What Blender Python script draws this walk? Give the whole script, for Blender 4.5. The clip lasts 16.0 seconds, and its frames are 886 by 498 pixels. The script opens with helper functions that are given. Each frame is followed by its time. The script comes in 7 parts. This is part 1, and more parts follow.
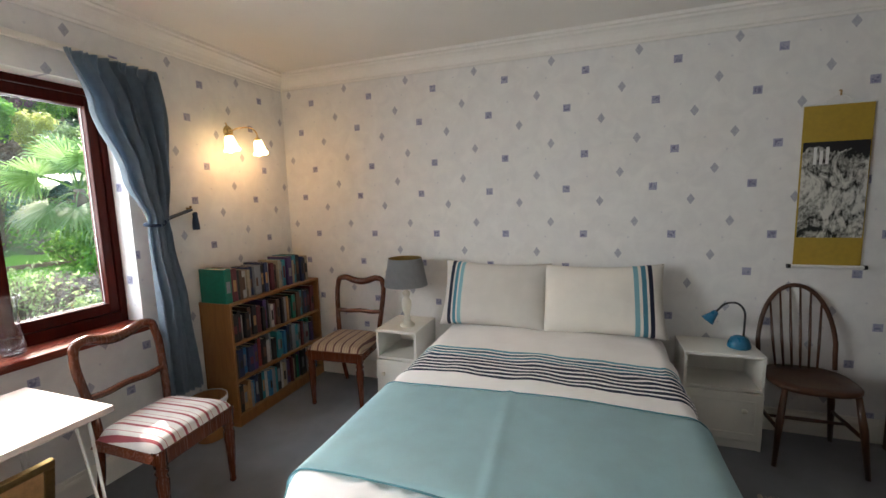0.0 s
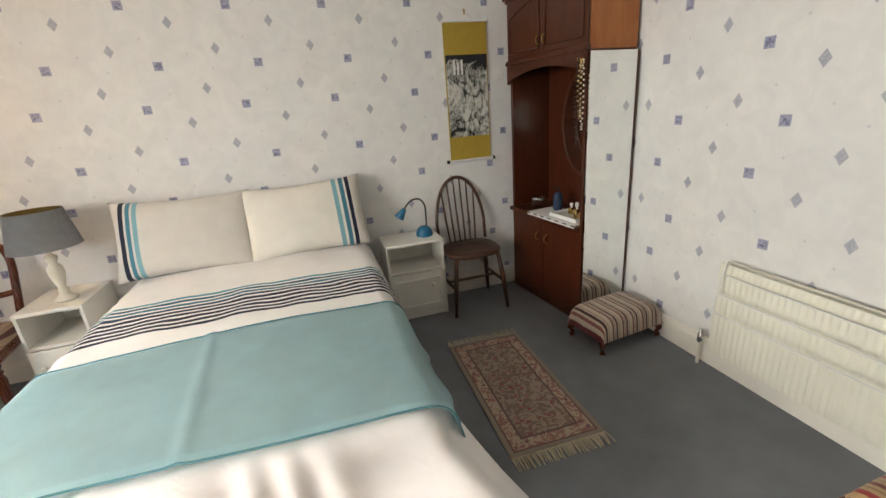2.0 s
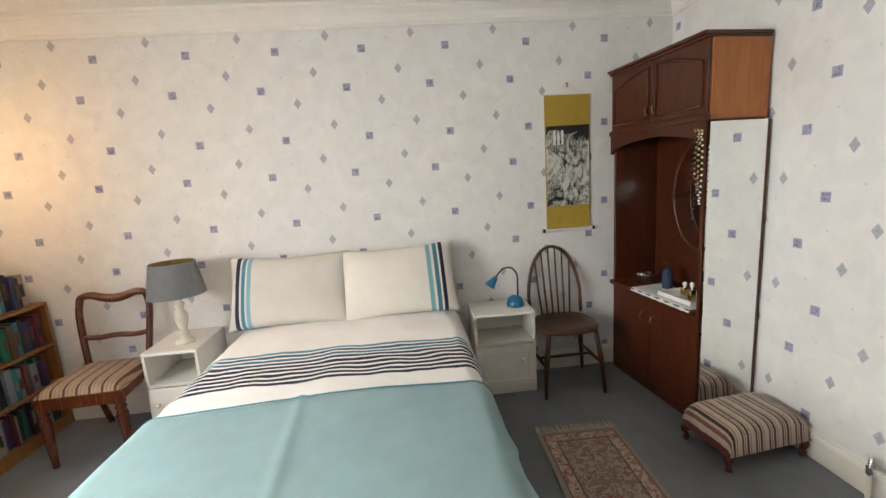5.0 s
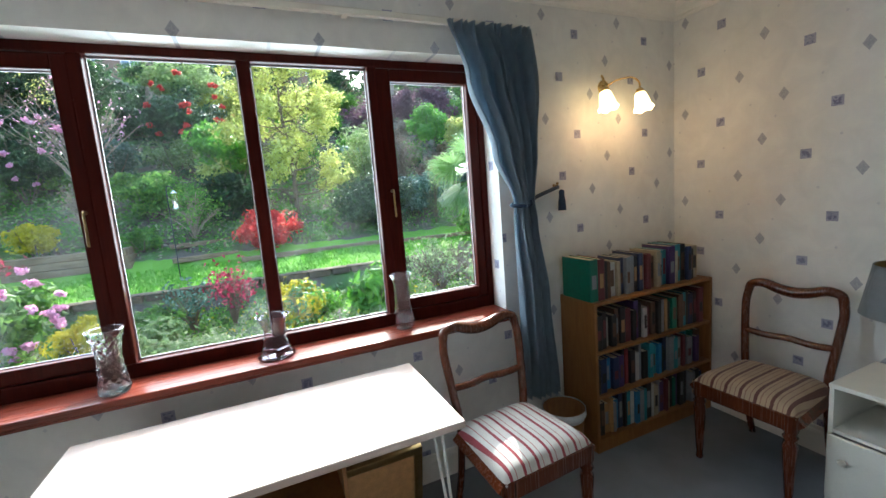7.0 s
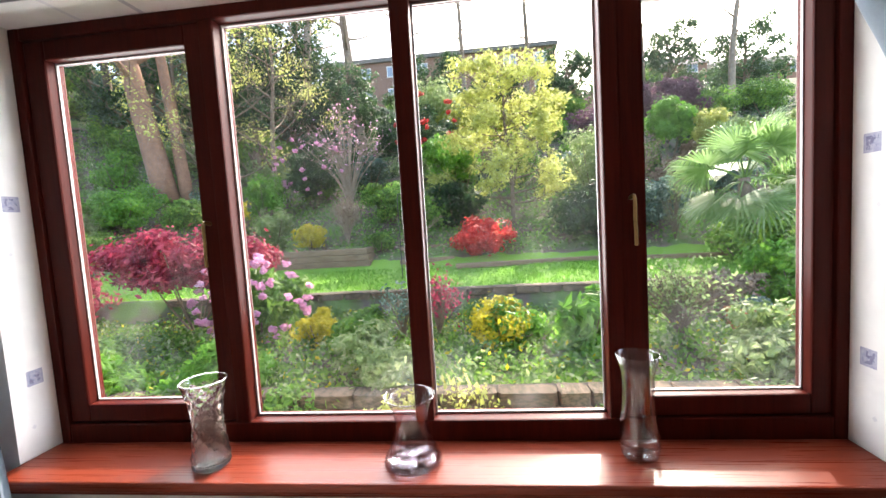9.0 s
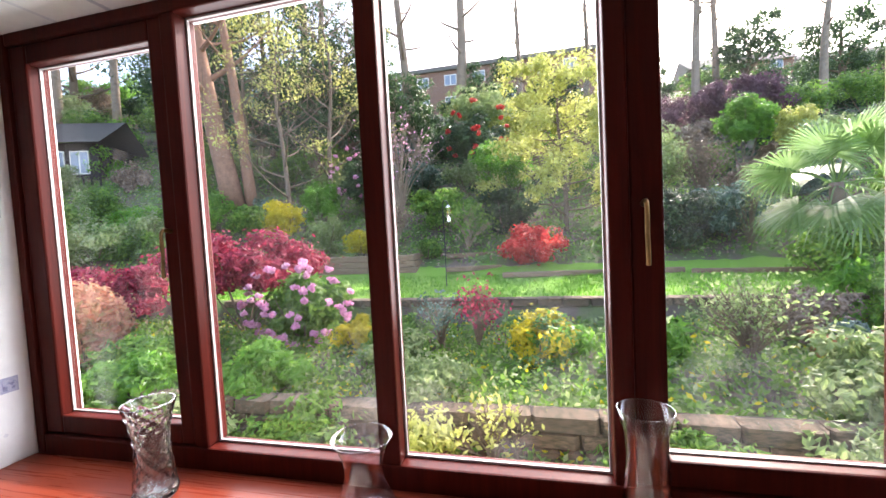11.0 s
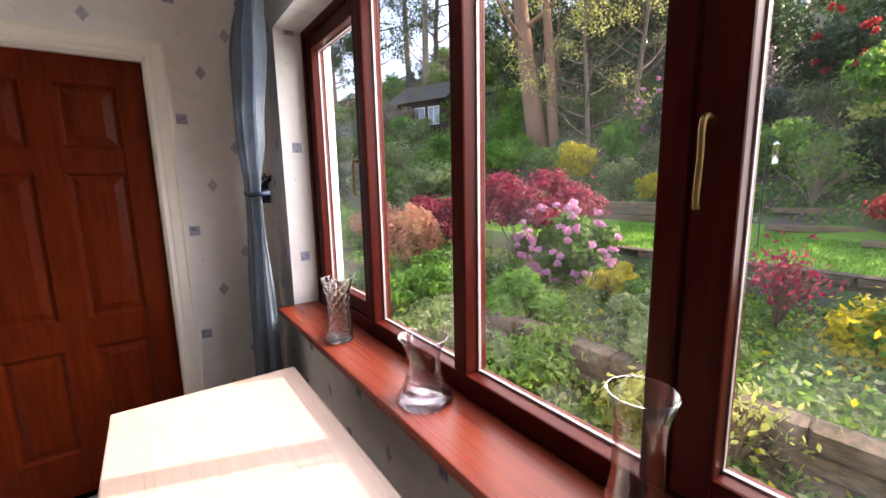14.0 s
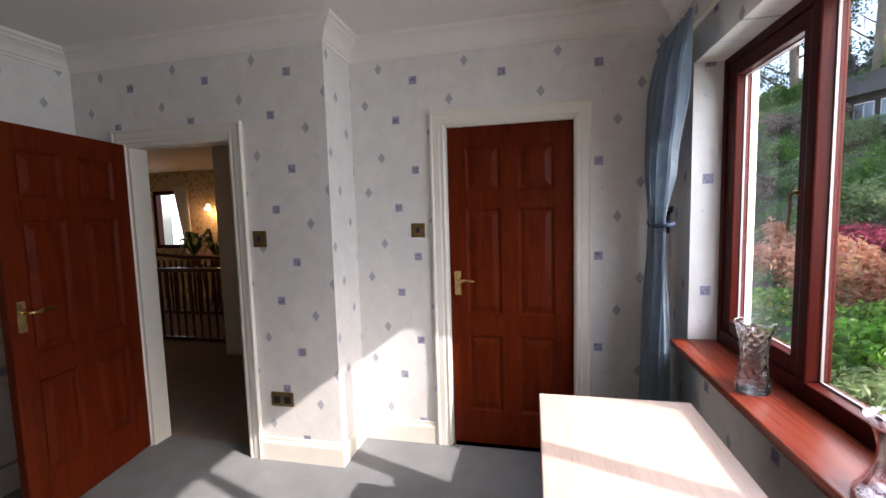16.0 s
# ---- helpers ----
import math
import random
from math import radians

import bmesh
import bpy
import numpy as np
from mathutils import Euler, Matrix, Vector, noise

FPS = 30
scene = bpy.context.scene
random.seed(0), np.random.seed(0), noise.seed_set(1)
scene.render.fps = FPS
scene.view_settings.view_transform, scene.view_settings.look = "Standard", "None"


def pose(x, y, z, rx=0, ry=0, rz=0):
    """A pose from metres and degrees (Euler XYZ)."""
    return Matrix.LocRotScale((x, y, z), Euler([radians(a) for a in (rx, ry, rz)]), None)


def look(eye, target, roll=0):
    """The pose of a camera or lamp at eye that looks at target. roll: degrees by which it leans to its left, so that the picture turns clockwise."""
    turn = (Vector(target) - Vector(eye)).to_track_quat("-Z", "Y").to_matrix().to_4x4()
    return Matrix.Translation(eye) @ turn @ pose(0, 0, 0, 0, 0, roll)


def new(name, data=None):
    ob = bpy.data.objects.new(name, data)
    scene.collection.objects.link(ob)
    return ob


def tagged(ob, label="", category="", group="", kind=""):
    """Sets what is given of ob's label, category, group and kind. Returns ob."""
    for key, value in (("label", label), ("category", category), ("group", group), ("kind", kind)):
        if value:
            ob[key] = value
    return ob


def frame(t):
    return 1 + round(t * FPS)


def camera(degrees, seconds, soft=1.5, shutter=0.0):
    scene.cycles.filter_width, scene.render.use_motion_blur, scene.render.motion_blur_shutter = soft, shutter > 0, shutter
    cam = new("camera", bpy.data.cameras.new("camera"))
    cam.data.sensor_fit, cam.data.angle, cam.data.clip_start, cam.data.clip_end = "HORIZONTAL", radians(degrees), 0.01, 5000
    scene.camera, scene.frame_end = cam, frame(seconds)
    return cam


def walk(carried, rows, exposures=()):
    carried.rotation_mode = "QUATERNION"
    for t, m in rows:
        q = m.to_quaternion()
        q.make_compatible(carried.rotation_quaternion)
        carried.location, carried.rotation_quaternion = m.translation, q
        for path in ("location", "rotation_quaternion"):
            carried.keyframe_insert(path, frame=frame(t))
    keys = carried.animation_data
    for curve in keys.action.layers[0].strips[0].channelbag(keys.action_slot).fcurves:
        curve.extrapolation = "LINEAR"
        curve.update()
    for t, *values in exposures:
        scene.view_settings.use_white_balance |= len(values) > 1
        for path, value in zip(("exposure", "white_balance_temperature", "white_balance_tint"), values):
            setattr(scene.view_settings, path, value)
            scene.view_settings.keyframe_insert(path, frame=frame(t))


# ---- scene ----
cam = camera(93.9, 16.0)
PATH = [
    (0, (0.663, 0.798, 1.489), (0.002, 2.67, 1.246), -1.6),
    (0.5, (0.728, 0.824, 1.549), (0.569, 2.794, 1.244), -2.0),
    (1, (0.773, 0.839, 1.487), (0.969, 2.797, 1.125), -2.7),
    (1.5, (0.822, 0.842, 1.46), (1.222, 2.739, 0.968), -3.8),
    (2, (0.843, 0.845, 1.412), (1.371, 2.663, 0.769), -4.6),
    (2.5, (0.866, 0.838, 1.368), (1.462, 2.581, 0.589), -5.0),
    (3, (0.887, 0.827, 1.329), (1.522, 2.51, 0.455), -5.0),
    (3.2, (0.905, 0.82, 1.321), (1.54, 2.492, 0.425), -4.8),
    (5.3, (0.781, 1.001, 1.478), (0.663, 2.975, 1.18), -2.8),
    (5.5, (0.744, 1.049, 1.472), (0.355, 2.989, 1.185), -3.1),
    (6, (0.627, 1.162, 1.475), (-0.443, 2.825, 1.179), -3.4),
    (6.5, (0.388, 1.223, 1.455), (-1.156, 2.458, 1.154), -4.0),
    (7, (0.093, 1.274, 1.475), (-1.726, 2.062, 1.209), -4.5),
    (7.5, (-0.157, 1.37, 1.481), (-2.108, 1.749, 1.26), -4.4),
    (8, (-0.357, 1.443, 1.491), (-2.346, 1.526, 1.297), -4.1),
    (8.5, (-0.574, 1.452, 1.488), (-2.565, 1.376, 1.318), -3.9),
    (9, (-0.744, 1.497, 1.483), (-2.727, 1.289, 1.33), -3.5),
    (9.2, (-0.804, 1.532, 1.479), (-2.783, 1.28, 1.336), -3.4),
    (11.5, (-1.024, 1.761, 1.476), (-2.94, 1.202, 1.353), -2.9),
    (12, (-1.128, 1.866, 1.468), (-3.004, 1.189, 1.315), -2.6),
    (12.5, (-1.228, 1.939, 1.463), (-3.042, 1.118, 1.279), -1.4),
    (13, (-1.31, 2.045, 1.443), (-2.962, 0.943, 1.202), -0.1),
    (13.5, (-1.32, 2.125, 1.429), (-2.73, 0.741, 1.12), -0.0),
    (14, (-1.241, 2.176, 1.425), (-2.378, 0.562, 1.102), -1.2),
    (14.4, (-1.166, 2.227, 1.438), (-2.057, 0.464, 1.125), -2.0),
    (14.5, (-1.157, 2.235, 1.44), (-1.981, 0.437, 1.14), -1.8),
    (15, (-1.171, 2.245, 1.453), (-1.62, 0.314, 1.19), -1.8),
    (15.5, (-1.136, 2.243, 1.461), (-1.146, 0.255, 1.243), -1.8),
    (16, (-1.052, 2.275, 1.47), (-0.626, 0.328, 1.3), -1.6),
]
walk(cam, [(t, look(eye, target, roll)) for t, eye, target, roll in PATH],
     exposures=[(0.0, 3.1, 6500, 10), (0.5, 3.5, 6700, 10), (1.0, 3.8, 6900, 9), (2.0, 3.8, 7100, 10), (3.0, 3.65, 7400, 13), (5.3, 3.95, 6700, 10), (5.5, 3.9, 6600, 10), (6.0, 3.35, 6200, 8), (6.5, 2.95, 5900, 3), (7.0, 2.75, 5700, 0), (8.0, 2.65, 6200, 10), (9.0, 2.7, 6800, 14), (11.5, 2.6, 6500, 22), (12.5, 2.5, 5900, 24), (13.5, 2.35, 6700, 22), (14.5, 2.15, 7400, 24), (15.0, 2.05, 7300, 24), (16.0, 2.15, 6400, 17)])

# ---- light ----
world = bpy.data.worlds.new("sky")
scene.world = world
world.use_nodes = True
SUN_ELEV, SUN_AZ = radians(35), radians(161.2)     # azimuth: where the sun stands, from +x counter-clockwise
wn = world.node_tree
sky = wn.nodes.new("ShaderNodeTexSky")
sky.sky_type = "NISHITA"
sky.sun_disc = False
sky.sun_elevation = SUN_ELEV
sky.sun_rotation = radians(90) - SUN_AZ
sky.dust_density = 2.5
wn.links.new(sky.outputs[0], wn.nodes["Background"].inputs[0])
wn.nodes["Background"].inputs[1].default_value = 0.15
sun = new("sun", bpy.data.lights.new("sun", "SUN"))
sun.data.energy, sun.data.angle, sun.data.color = 1.95, radians(0.6), (1.0, 0.93, 0.82)
to_sun = Vector((math.cos(SUN_ELEV) * math.cos(SUN_AZ), math.cos(SUN_ELEV) * math.sin(SUN_AZ), math.sin(SUN_ELEV)))
sun.matrix_basis = look((0, 0, 30), Vector((0, 0, 30)) - to_sun)
day = new("window_daylight", bpy.data.lights.new("window_daylight", "AREA"))
day.data.shape, day.data.size, day.data.size_y = "RECTANGLE", 2.6, 1.5
day.data.energy, day.data.color = 19, (0.93, 0.97, 1.0)
day.matrix_basis = look((-2.45, 1.26, 1.75), (0.2, 1.6, 0.45))

# ---- materials ----
def nodes_of(m):
    m.use_nodes = True
    nt = m.node_tree
    return nt, nt.nodes["Principled BSDF"]


def math_node(nt, op, a, b=None, c=None):
    n = nt.nodes.new("ShaderNodeMath")
    n.operation = op
    for i, v in enumerate((a, b, c)):
        if v is None:
            continue
        if isinstance(v, (int, float)):
            n.inputs[i].default_value = v
        else:
            nt.links.new(v, n.inputs[i])
    return n.outputs[0]


def mix(nt, fac, a, b, blend="MIX"):
    n = nt.nodes.new("ShaderNodeMix")
    n.data_type, n.blend_type = "RGBA", blend
    for i, v in ((0, fac), (6, a), (7, b)):
        if isinstance(v, (int, float)):
            n.inputs[i].default_value = v
        elif isinstance(v, tuple):
            n.inputs[i].default_value = (*v, 1) if len(v) == 3 else v
        else:
            nt.links.new(v, n.inputs[i])
    return n.outputs[2]


def place_coord(nt, scale=(1, 1, 1), turn=(0, 0, 0), own=True):
    tc = nt.nodes.new("ShaderNodeTexCoord")
    mp = nt.nodes.new("ShaderNodeMapping")
    mp.inputs["Scale"].default_value = scale
    mp.inputs["Rotation"].default_value = [radians(a) for a in turn]
    nt.links.new(tc.outputs["Object"], mp.inputs[0])
    return mp.outputs[0]


def noise_fac(nt, vec, scale, detail=4.0, rough=0.55, dist=0.0):
    n = nt.nodes.new("ShaderNodeTexNoise")
    n.inputs["Scale"].default_value = scale
    n.inputs["Detail"].default_value = detail
    n.inputs["Roughness"].default_value = rough
    n.inputs["Distortion"].default_value = dist
    if vec is not None:
        nt.links.new(vec, n.inputs["Vector"])
    return n.outputs["Fac"]


def ramp(nt, fac, lo, hi, a=0.0, b=1.0):
    n = nt.nodes.new("ShaderNodeMapRange")
    nt.links.new(fac, n.inputs[0])
    for i, v in enumerate((lo, hi, a, b)):
        n.inputs[i + 1].default_value = v
    return n.outputs[0]


def bump(nt, bs, height, strength=0.3, dist=0.002):
    n = nt.nodes.new("ShaderNodeBump")
    n.inputs["Strength"].default_value = strength
    n.inputs["Distance"].default_value = dist
    nt.links.new(height, n.inputs["Height"])
    nt.links.new(n.outputs[0], bs.inputs["Normal"])


def plain(name, col, rough=0.5, metal=0.0, vary=0.12, scale=18.0, bumps=0.15, fine=140.0, spec=0.5, sheen=0.0):
    """A painted or solid surface: two scales of tone and a fine relief."""
    m = bpy.data.materials.new(name)
    nt, bs = nodes_of(m)
    vec = place_coord(nt)
    big, small = noise_fac(nt, vec, scale), noise_fac(nt, vec, fine, 2.0)
    f = math_node(nt, "MULTIPLY_ADD", small, 0.35, math_node(nt, "MULTIPLY", big, 0.65))
    dark, light = tuple(c * (1 - vary) for c in col), tuple(min(1, c * (1 + vary)) for c in col)
    c = mix(nt, ramp(nt, f, 0.3, 0.7), dark, light)
    nt.links.new(c, bs.inputs["Base Color"])
    nt.links.new(ramp(nt, big, 0.3, 0.7, max(0, rough - 0.06), min(1, rough + 0.08)), bs.inputs["Roughness"])
    bs.inputs["Metallic"].default_value = metal
    bs.inputs["Specular IOR Level"].default_value = spec
    if sheen:
        bs.inputs["Sheen Weight"].default_value = sheen
    bump(nt, bs, small, bumps, 0.0008)
    return m


def wood(name, dark, light, rough=0.35, along=(1, 0, 0), grain=9.0, coat=0.2, bumps=0.12, spec=0.35):
    m = bpy.data.materials.new(name)
    nt, bs = nodes_of(m)
    sc = tuple(1.2 if a else grain for a in along)
    vec = place_coord(nt, sc)
    big = noise_fac(nt, vec, 2.6, 5, 0.6, 1.2)
    fine = noise_fac(nt, place_coord(nt, tuple(3.0 if a else 160.0 for a in along)), 1.0, 3, 0.6)
    f = math_node(nt, "ADD", math_node(nt, "MULTIPLY", big, 0.7), math_node(nt, "MULTIPLY", fine, 0.3))
    c = mix(nt, ramp(nt, f, 0.33, 0.68), dark, light)
    nt.links.new(c, bs.inputs["Base Color"])
    nt.links.new(ramp(nt, fine, 0.3, 0.7, rough - 0.05, rough + 0.1), bs.inputs["Roughness"])
    bs.inputs["Coat Weight"].default_value = coat
    bs.inputs["Specular IOR Level"].default_value = spec
    bs.inputs["Coat Roughness"].default_value = 0.2
    bump(nt, bs, fine, bumps, 0.0006)
    return m


def stripes(name, axis, period, bands, rough=0.85, weave=900.0, phase=0.0, vary=0.15):
    """Woven cloth with stripes across one axis; bands: (from, to, colour) in parts of the period, the first being the ground."""
    m = bpy.data.materials.new(name)
    nt, bs = nodes_of(m)
    tc = nt.nodes.new("ShaderNodeTexCoord")
    sep = nt.nodes.new("ShaderNodeSeparateXYZ")
    nt.links.new(tc.outputs["Object"], sep.inputs[0])
    vec = place_coord(nt)
    u = math_node(nt, "MULTIPLY_ADD", sep.outputs[axis], 1 / period, phase)
    wob = math_node(nt, "MULTIPLY_ADD", noise_fac(nt, vec, 60, 2), 0.03, u)
    fr = math_node(nt, "FRACT", wob)
    col = bands[0][2]
    for a, b, cc in bands[1:]:
        inside = math_node(nt, "MULTIPLY", math_node(nt, "GREATER_THAN", fr, a), math_node(nt, "LESS_THAN", fr, b))
        col = mix(nt, inside, col, cc)
    wv = noise_fac(nt, vec, weave, 1)
    big = noise_fac(nt, vec, 14, 3)
    col = mix(nt, ramp(nt, math_node(nt, "MULTIPLY_ADD", wv, 0.5, math_node(nt, "MULTIPLY", big, 0.5)), 0.3, 0.7, 0, vary * 2), col, (0.0, 0.0, 0.0), "MIX") if vary else col
    nt.links.new(col, bs.inputs["Base Color"])
    bs.inputs["Roughness"].default_value = rough
    bs.inputs["Sheen Weight"].default_value = 0.2
    bump(nt, bs, wv, 0.35, 0.001)
    return m


CELL = 0.532


def wallpaper(name, axis, sign, u0, v0):
    """Off-white mottled paper with small lavender squares and grey diamonds, repeating every 0.53 m. axis: 0 for x, 1 for y."""
    m = bpy.data.materials.new(name)
    nt, bs = nodes_of(m)
    geo = nt.nodes.new("ShaderNodeNewGeometry")
    sep = nt.nodes.new("ShaderNodeSeparateXYZ")
    nt.links.new(geo.outputs["Position"], sep.inputs[0])
    u = math_node(nt, "MULTIPLY_ADD", sep.outputs[axis], float(sign), -u0)
    v = math_node(nt, "ADD", sep.outputs[2], -v0)
    mottle = noise_fac(nt, geo.outputs["Position"], 9, 5, 0.6, 0.6)
    soft = noise_fac(nt, geo.outputs["Position"], 2.2, 2)
    fine = noise_fac(nt, geo.outputs["Position"], 260, 2)
    ground = mix(nt, ramp(nt, mottle, 0.35, 0.66), (0.71, 0.70, 0.685), (0.79, 0.78, 0.755))
    ground = mix(nt, ramp(nt, soft, 0.35, 0.65, 0, 0.25), ground, (0.70, 0.70, 0.72))
    grain = noise_fac(nt, geo.outputs["Position"], 120, 3, 0.7)

    def local(du, dv, cu=CELL, cv=0.5345):
        a = math_node(nt, "MULTIPLY", math_node(nt, "ADD", u, -du), 1 / cu)
        b = math_node(nt, "MULTIPLY", math_node(nt, "ADD", v, -dv), 1 / cv)
        a = math_node(nt, "SUBTRACT", math_node(nt, "FRACT", math_node(nt, "ADD", a, 0.5)), 0.5)
        b = math_node(nt, "SUBTRACT", math_node(nt, "FRACT", math_node(nt, "ADD", b, 0.5)), 0.5)
        return math_node(nt, "ABSOLUTE", math_node(nt, "MULTIPLY", a, cu)), math_node(nt, "ABSOLUTE", math_node(nt, "MULTIPLY", b, cv))

    def print_on(col, inside, ink, strength):
        k = math_node(nt, "MULTIPLY", inside, ramp(nt, grain, 0.25, 0.6, strength * 0.65, strength))
        return mix(nt, k, col, ink)

    col = ground
    for du, dv in ((0, 0), (-0.115, -0.228)):
        a, b = local(du, dv)
        far = math_node(nt, "MAXIMUM", a, b)
        col = print_on(col, math_node(nt, "LESS_THAN", far, 0.0235), (0.25, 0.255, 0.40), 0.9)
        ring = math_node(nt, "MULTIPLY", math_node(nt, "LESS_THAN", far, 0.0165), math_node(nt, "GREATER_THAN", noise_fac(nt, geo.outputs["Position"], 75, 2), 0.52))
        col = print_on(col, ring, (0.12, 0.12, 0.22), 0.8)
    for du, dv, s in ((0.22, -0.128, 0.95), (0.10, 0.221, 1.0), (0.315, 0.083, 0.9)):
        a, b = local(du, dv)
        d = math_node(nt, "ADD", math_node(nt, "MULTIPLY", a, 1 / 0.024), math_node(nt, "MULTIPLY", b, 1 / 0.034))
        col = print_on(col, math_node(nt, "LESS_THAN", d, 1.0), (0.37, 0.375, 0.44), s)
        core = math_node(nt, "MULTIPLY", math_node(nt, "LESS_THAN", d, 0.62), math_node(nt, "GREATER_THAN", grain, 0.5))
        col = print_on(col, core, (0.33, 0.34, 0.42), 0.6)
    for du, dv in ((0.02, -0.15), (0.28, -0.02), (0.16, 0.06), (-0.06, 0.14)):
        a, b = local(du, dv)
        d = math_node(nt, "ADD", a, b)
        col = print_on(col, math_node(nt, "LESS_THAN", d, 0.0075), (0.45, 0.45, 0.52), 0.5)
    nt.links.new(col, bs.inputs["Base Color"])
    bs.inputs["Roughness"].default_value = 0.62
    bs.inputs["Specular IOR Level"].default_value = 0.35
    bump(nt, bs, math_node(nt, "MULTIPLY_ADD", fine, 0.4, mottle), 0.12, 0.002)
    return m


M = {}
M["paper_n"] = wallpaper("wallpaper_north", 0, 1, 0.10, 1.757)
M["paper_s"] = wallpaper("wallpaper_south", 0, -1, 0.35, 1.742)
M["paper_s2"] = wallpaper("wallpaper_breast", 0, -1, -0.283, 1.748)
M["paper_w"] = wallpaper("wallpaper_west", 1, 1, 2.972, 1.748)
M["paper_e"] = wallpaper("wallpaper_east", 1, -1, -2.108, 1.258)
M["white"] = plain("white_gloss_paint", (0.76, 0.73, 0.66), 0.38, vary=0.05, scale=6, bumps=0.1)
M["ceiling"] = plain("ceiling_emulsion", (0.78, 0.76, 0.72), 0.85, vary=0.03, scale=3, bumps=0.25, fine=220)
M["cove"] = plain("coving_plaster", (0.82, 0.80, 0.76), 0.7, vary=0.04, scale=8, bumps=0.3, fine=60)
M["carpet"] = plain("grey_blue_carpet", (0.15, 0.158, 0.172), 0.95, vary=0.22, scale=5, bumps=0.9, fine=520, spec=0.15, sheen=0.3)
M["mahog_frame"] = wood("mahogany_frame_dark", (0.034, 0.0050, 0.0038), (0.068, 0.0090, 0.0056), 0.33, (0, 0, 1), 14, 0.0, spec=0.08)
M["sill"] = wood("mahogany_sill", (0.105, 0.016, 0.008), (0.170, 0.032, 0.015), 0.28, (0, 1, 0), 9, 0.0, spec=0.2)
M["door"] = wood("mahogany_door", (0.070, 0.0080, 0.002), (0.140, 0.019, 0.0045), 0.34, (0, 0, 1), 10, 0.0, spec=0.10)
M["ward"] = wood("wardrobe_mahogany", (0.046, 0.0105, 0.004), (0.085, 0.020, 0.007), 0.33, (0, 0, 1), 10, 0.12)
M["ward_light"] = wood("wardrobe_teak_side", (0.30, 0.095, 0.022), (0.42, 0.15, 0.04), 0.4, (0, 0, 1), 8, 0.15)
M["chair"] = wood("chair_mahogany", (0.070, 0.016, 0.006), (0.115, 0.028, 0.010), 0.23, (0, 0, 1), 5, 0.4)
M["windsor"] = wood("windsor_dark_elm", (0.036, 0.014, 0.007), (0.085, 0.032, 0.014), 0.32, (0, 0, 1), 10, 0.25)
M["shelf"] = wood("bookcase_oak_veneer", (0.20, 0.085, 0.024), (0.31, 0.14, 0.042), 0.42, (0, 0, 1), 9, 0.1)
M["table_top"] = wood("pale_beech_laminate", (0.46, 0.355, 0.30), (0.55, 0.44, 0.385), 0.3, (0, 1, 0), 8, 0.15)
M["stand"] = plain("cream_white_paint", (0.74, 0.72, 0.66), 0.4, vary=0.05, scale=9)
M["brass"] = plain("brass", (0.72, 0.52, 0.22), 0.26, 1.0, vary=0.15, scale=20, bumps=0.05)
M["old_brass"] = plain("antique_brass", (0.30, 0.20, 0.085), 0.38, 1.0, vary=0.25, scale=30, bumps=0.1)
M["steel"] = plain("bright_steel", (0.7, 0.7, 0.7), 0.25, 1.0, vary=0.05, bumps=0.05)
M["bead"] = plain("grey_glazing_strip", (0.36, 0.33, 0.33), 0.5, vary=0.1)
M["black"] = plain("black_plastic", (0.015, 0.015, 0.017), 0.45, vary=0.2)
M["rad"] = plain("cream_radiator_enamel", (0.74, 0.72, 0.62), 0.4, vary=0.06, scale=4)
M["linen"] = plain("white_cotton", (0.85, 0.82, 0.79), 0.9, vary=0.04, scale=7, bumps=0.35, fine=600, spec=0.2, sheen=0.2)
M["linen_grey"] = plain("oatmeal_cotton", (0.66, 0.63, 0.58), 0.9, vary=0.04, scale=7, bumps=0.35, fine=600, spec=0.2, sheen=0.2)
M["runner"] = plain("duck_egg_weave", (0.49, 0.70, 0.73), 0.9, vary=0.08, scale=10, bumps=0.55, fine=480, spec=0.2, sheen=0.25)
M["divan"] = plain("divan_tweed", (0.07, 0.058, 0.046), 0.95, vary=0.4, scale=60, bumps=0.7, fine=420, spec=0.15)
M["curtain"] = plain("blue_curtain_cloth", (0.235, 0.305, 0.38), 0.8, vary=0.16, scale=26, bumps=0.4, fine=500, sheen=0.35)
M["navy"] = plain("navy_cord", (0.02, 0.04, 0.085), 0.75, vary=0.25, scale=80, bumps=0.5)
M["teal"] = plain("teal_enamel", (0.012, 0.13, 0.24), 0.3, vary=0.15, scale=12, bumps=0.05)
M["ivory"] = plain("ivory_turned_wood", (0.66, 0.62, 0.52), 0.4, vary=0.08)
M["grey_shade"] = plain("grey_linen_shade", (0.50, 0.51, 0.52), 0.85, vary=0.1, scale=30, bumps=0.4, fine=420)
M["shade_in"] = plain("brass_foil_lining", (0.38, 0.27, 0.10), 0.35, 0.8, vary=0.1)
M["lace"] = plain("white_lace", (0.74, 0.74, 0.72), 0.9, vary=0.12, scale=120, bumps=0.5, fine=300)
M["rug_fringe"] = plain("cream_wool_fringe", (0.50, 0.44, 0.32), 0.95, vary=0.2, scale=70, bumps=0.6)


def glass_mat(name, rough=0.0, tint=(1, 1, 1), ior=1.45):
    m = bpy.data.materials.new(name)
    nt, bs = nodes_of(m)
    bs.inputs["Base Color"].default_value = (*tint, 1)
    bs.inputs["Transmission Weight"].default_value = 1.0
    bs.inputs["Roughness"].default_value = rough
    bs.inputs["IOR"].default_value = ior
    return m


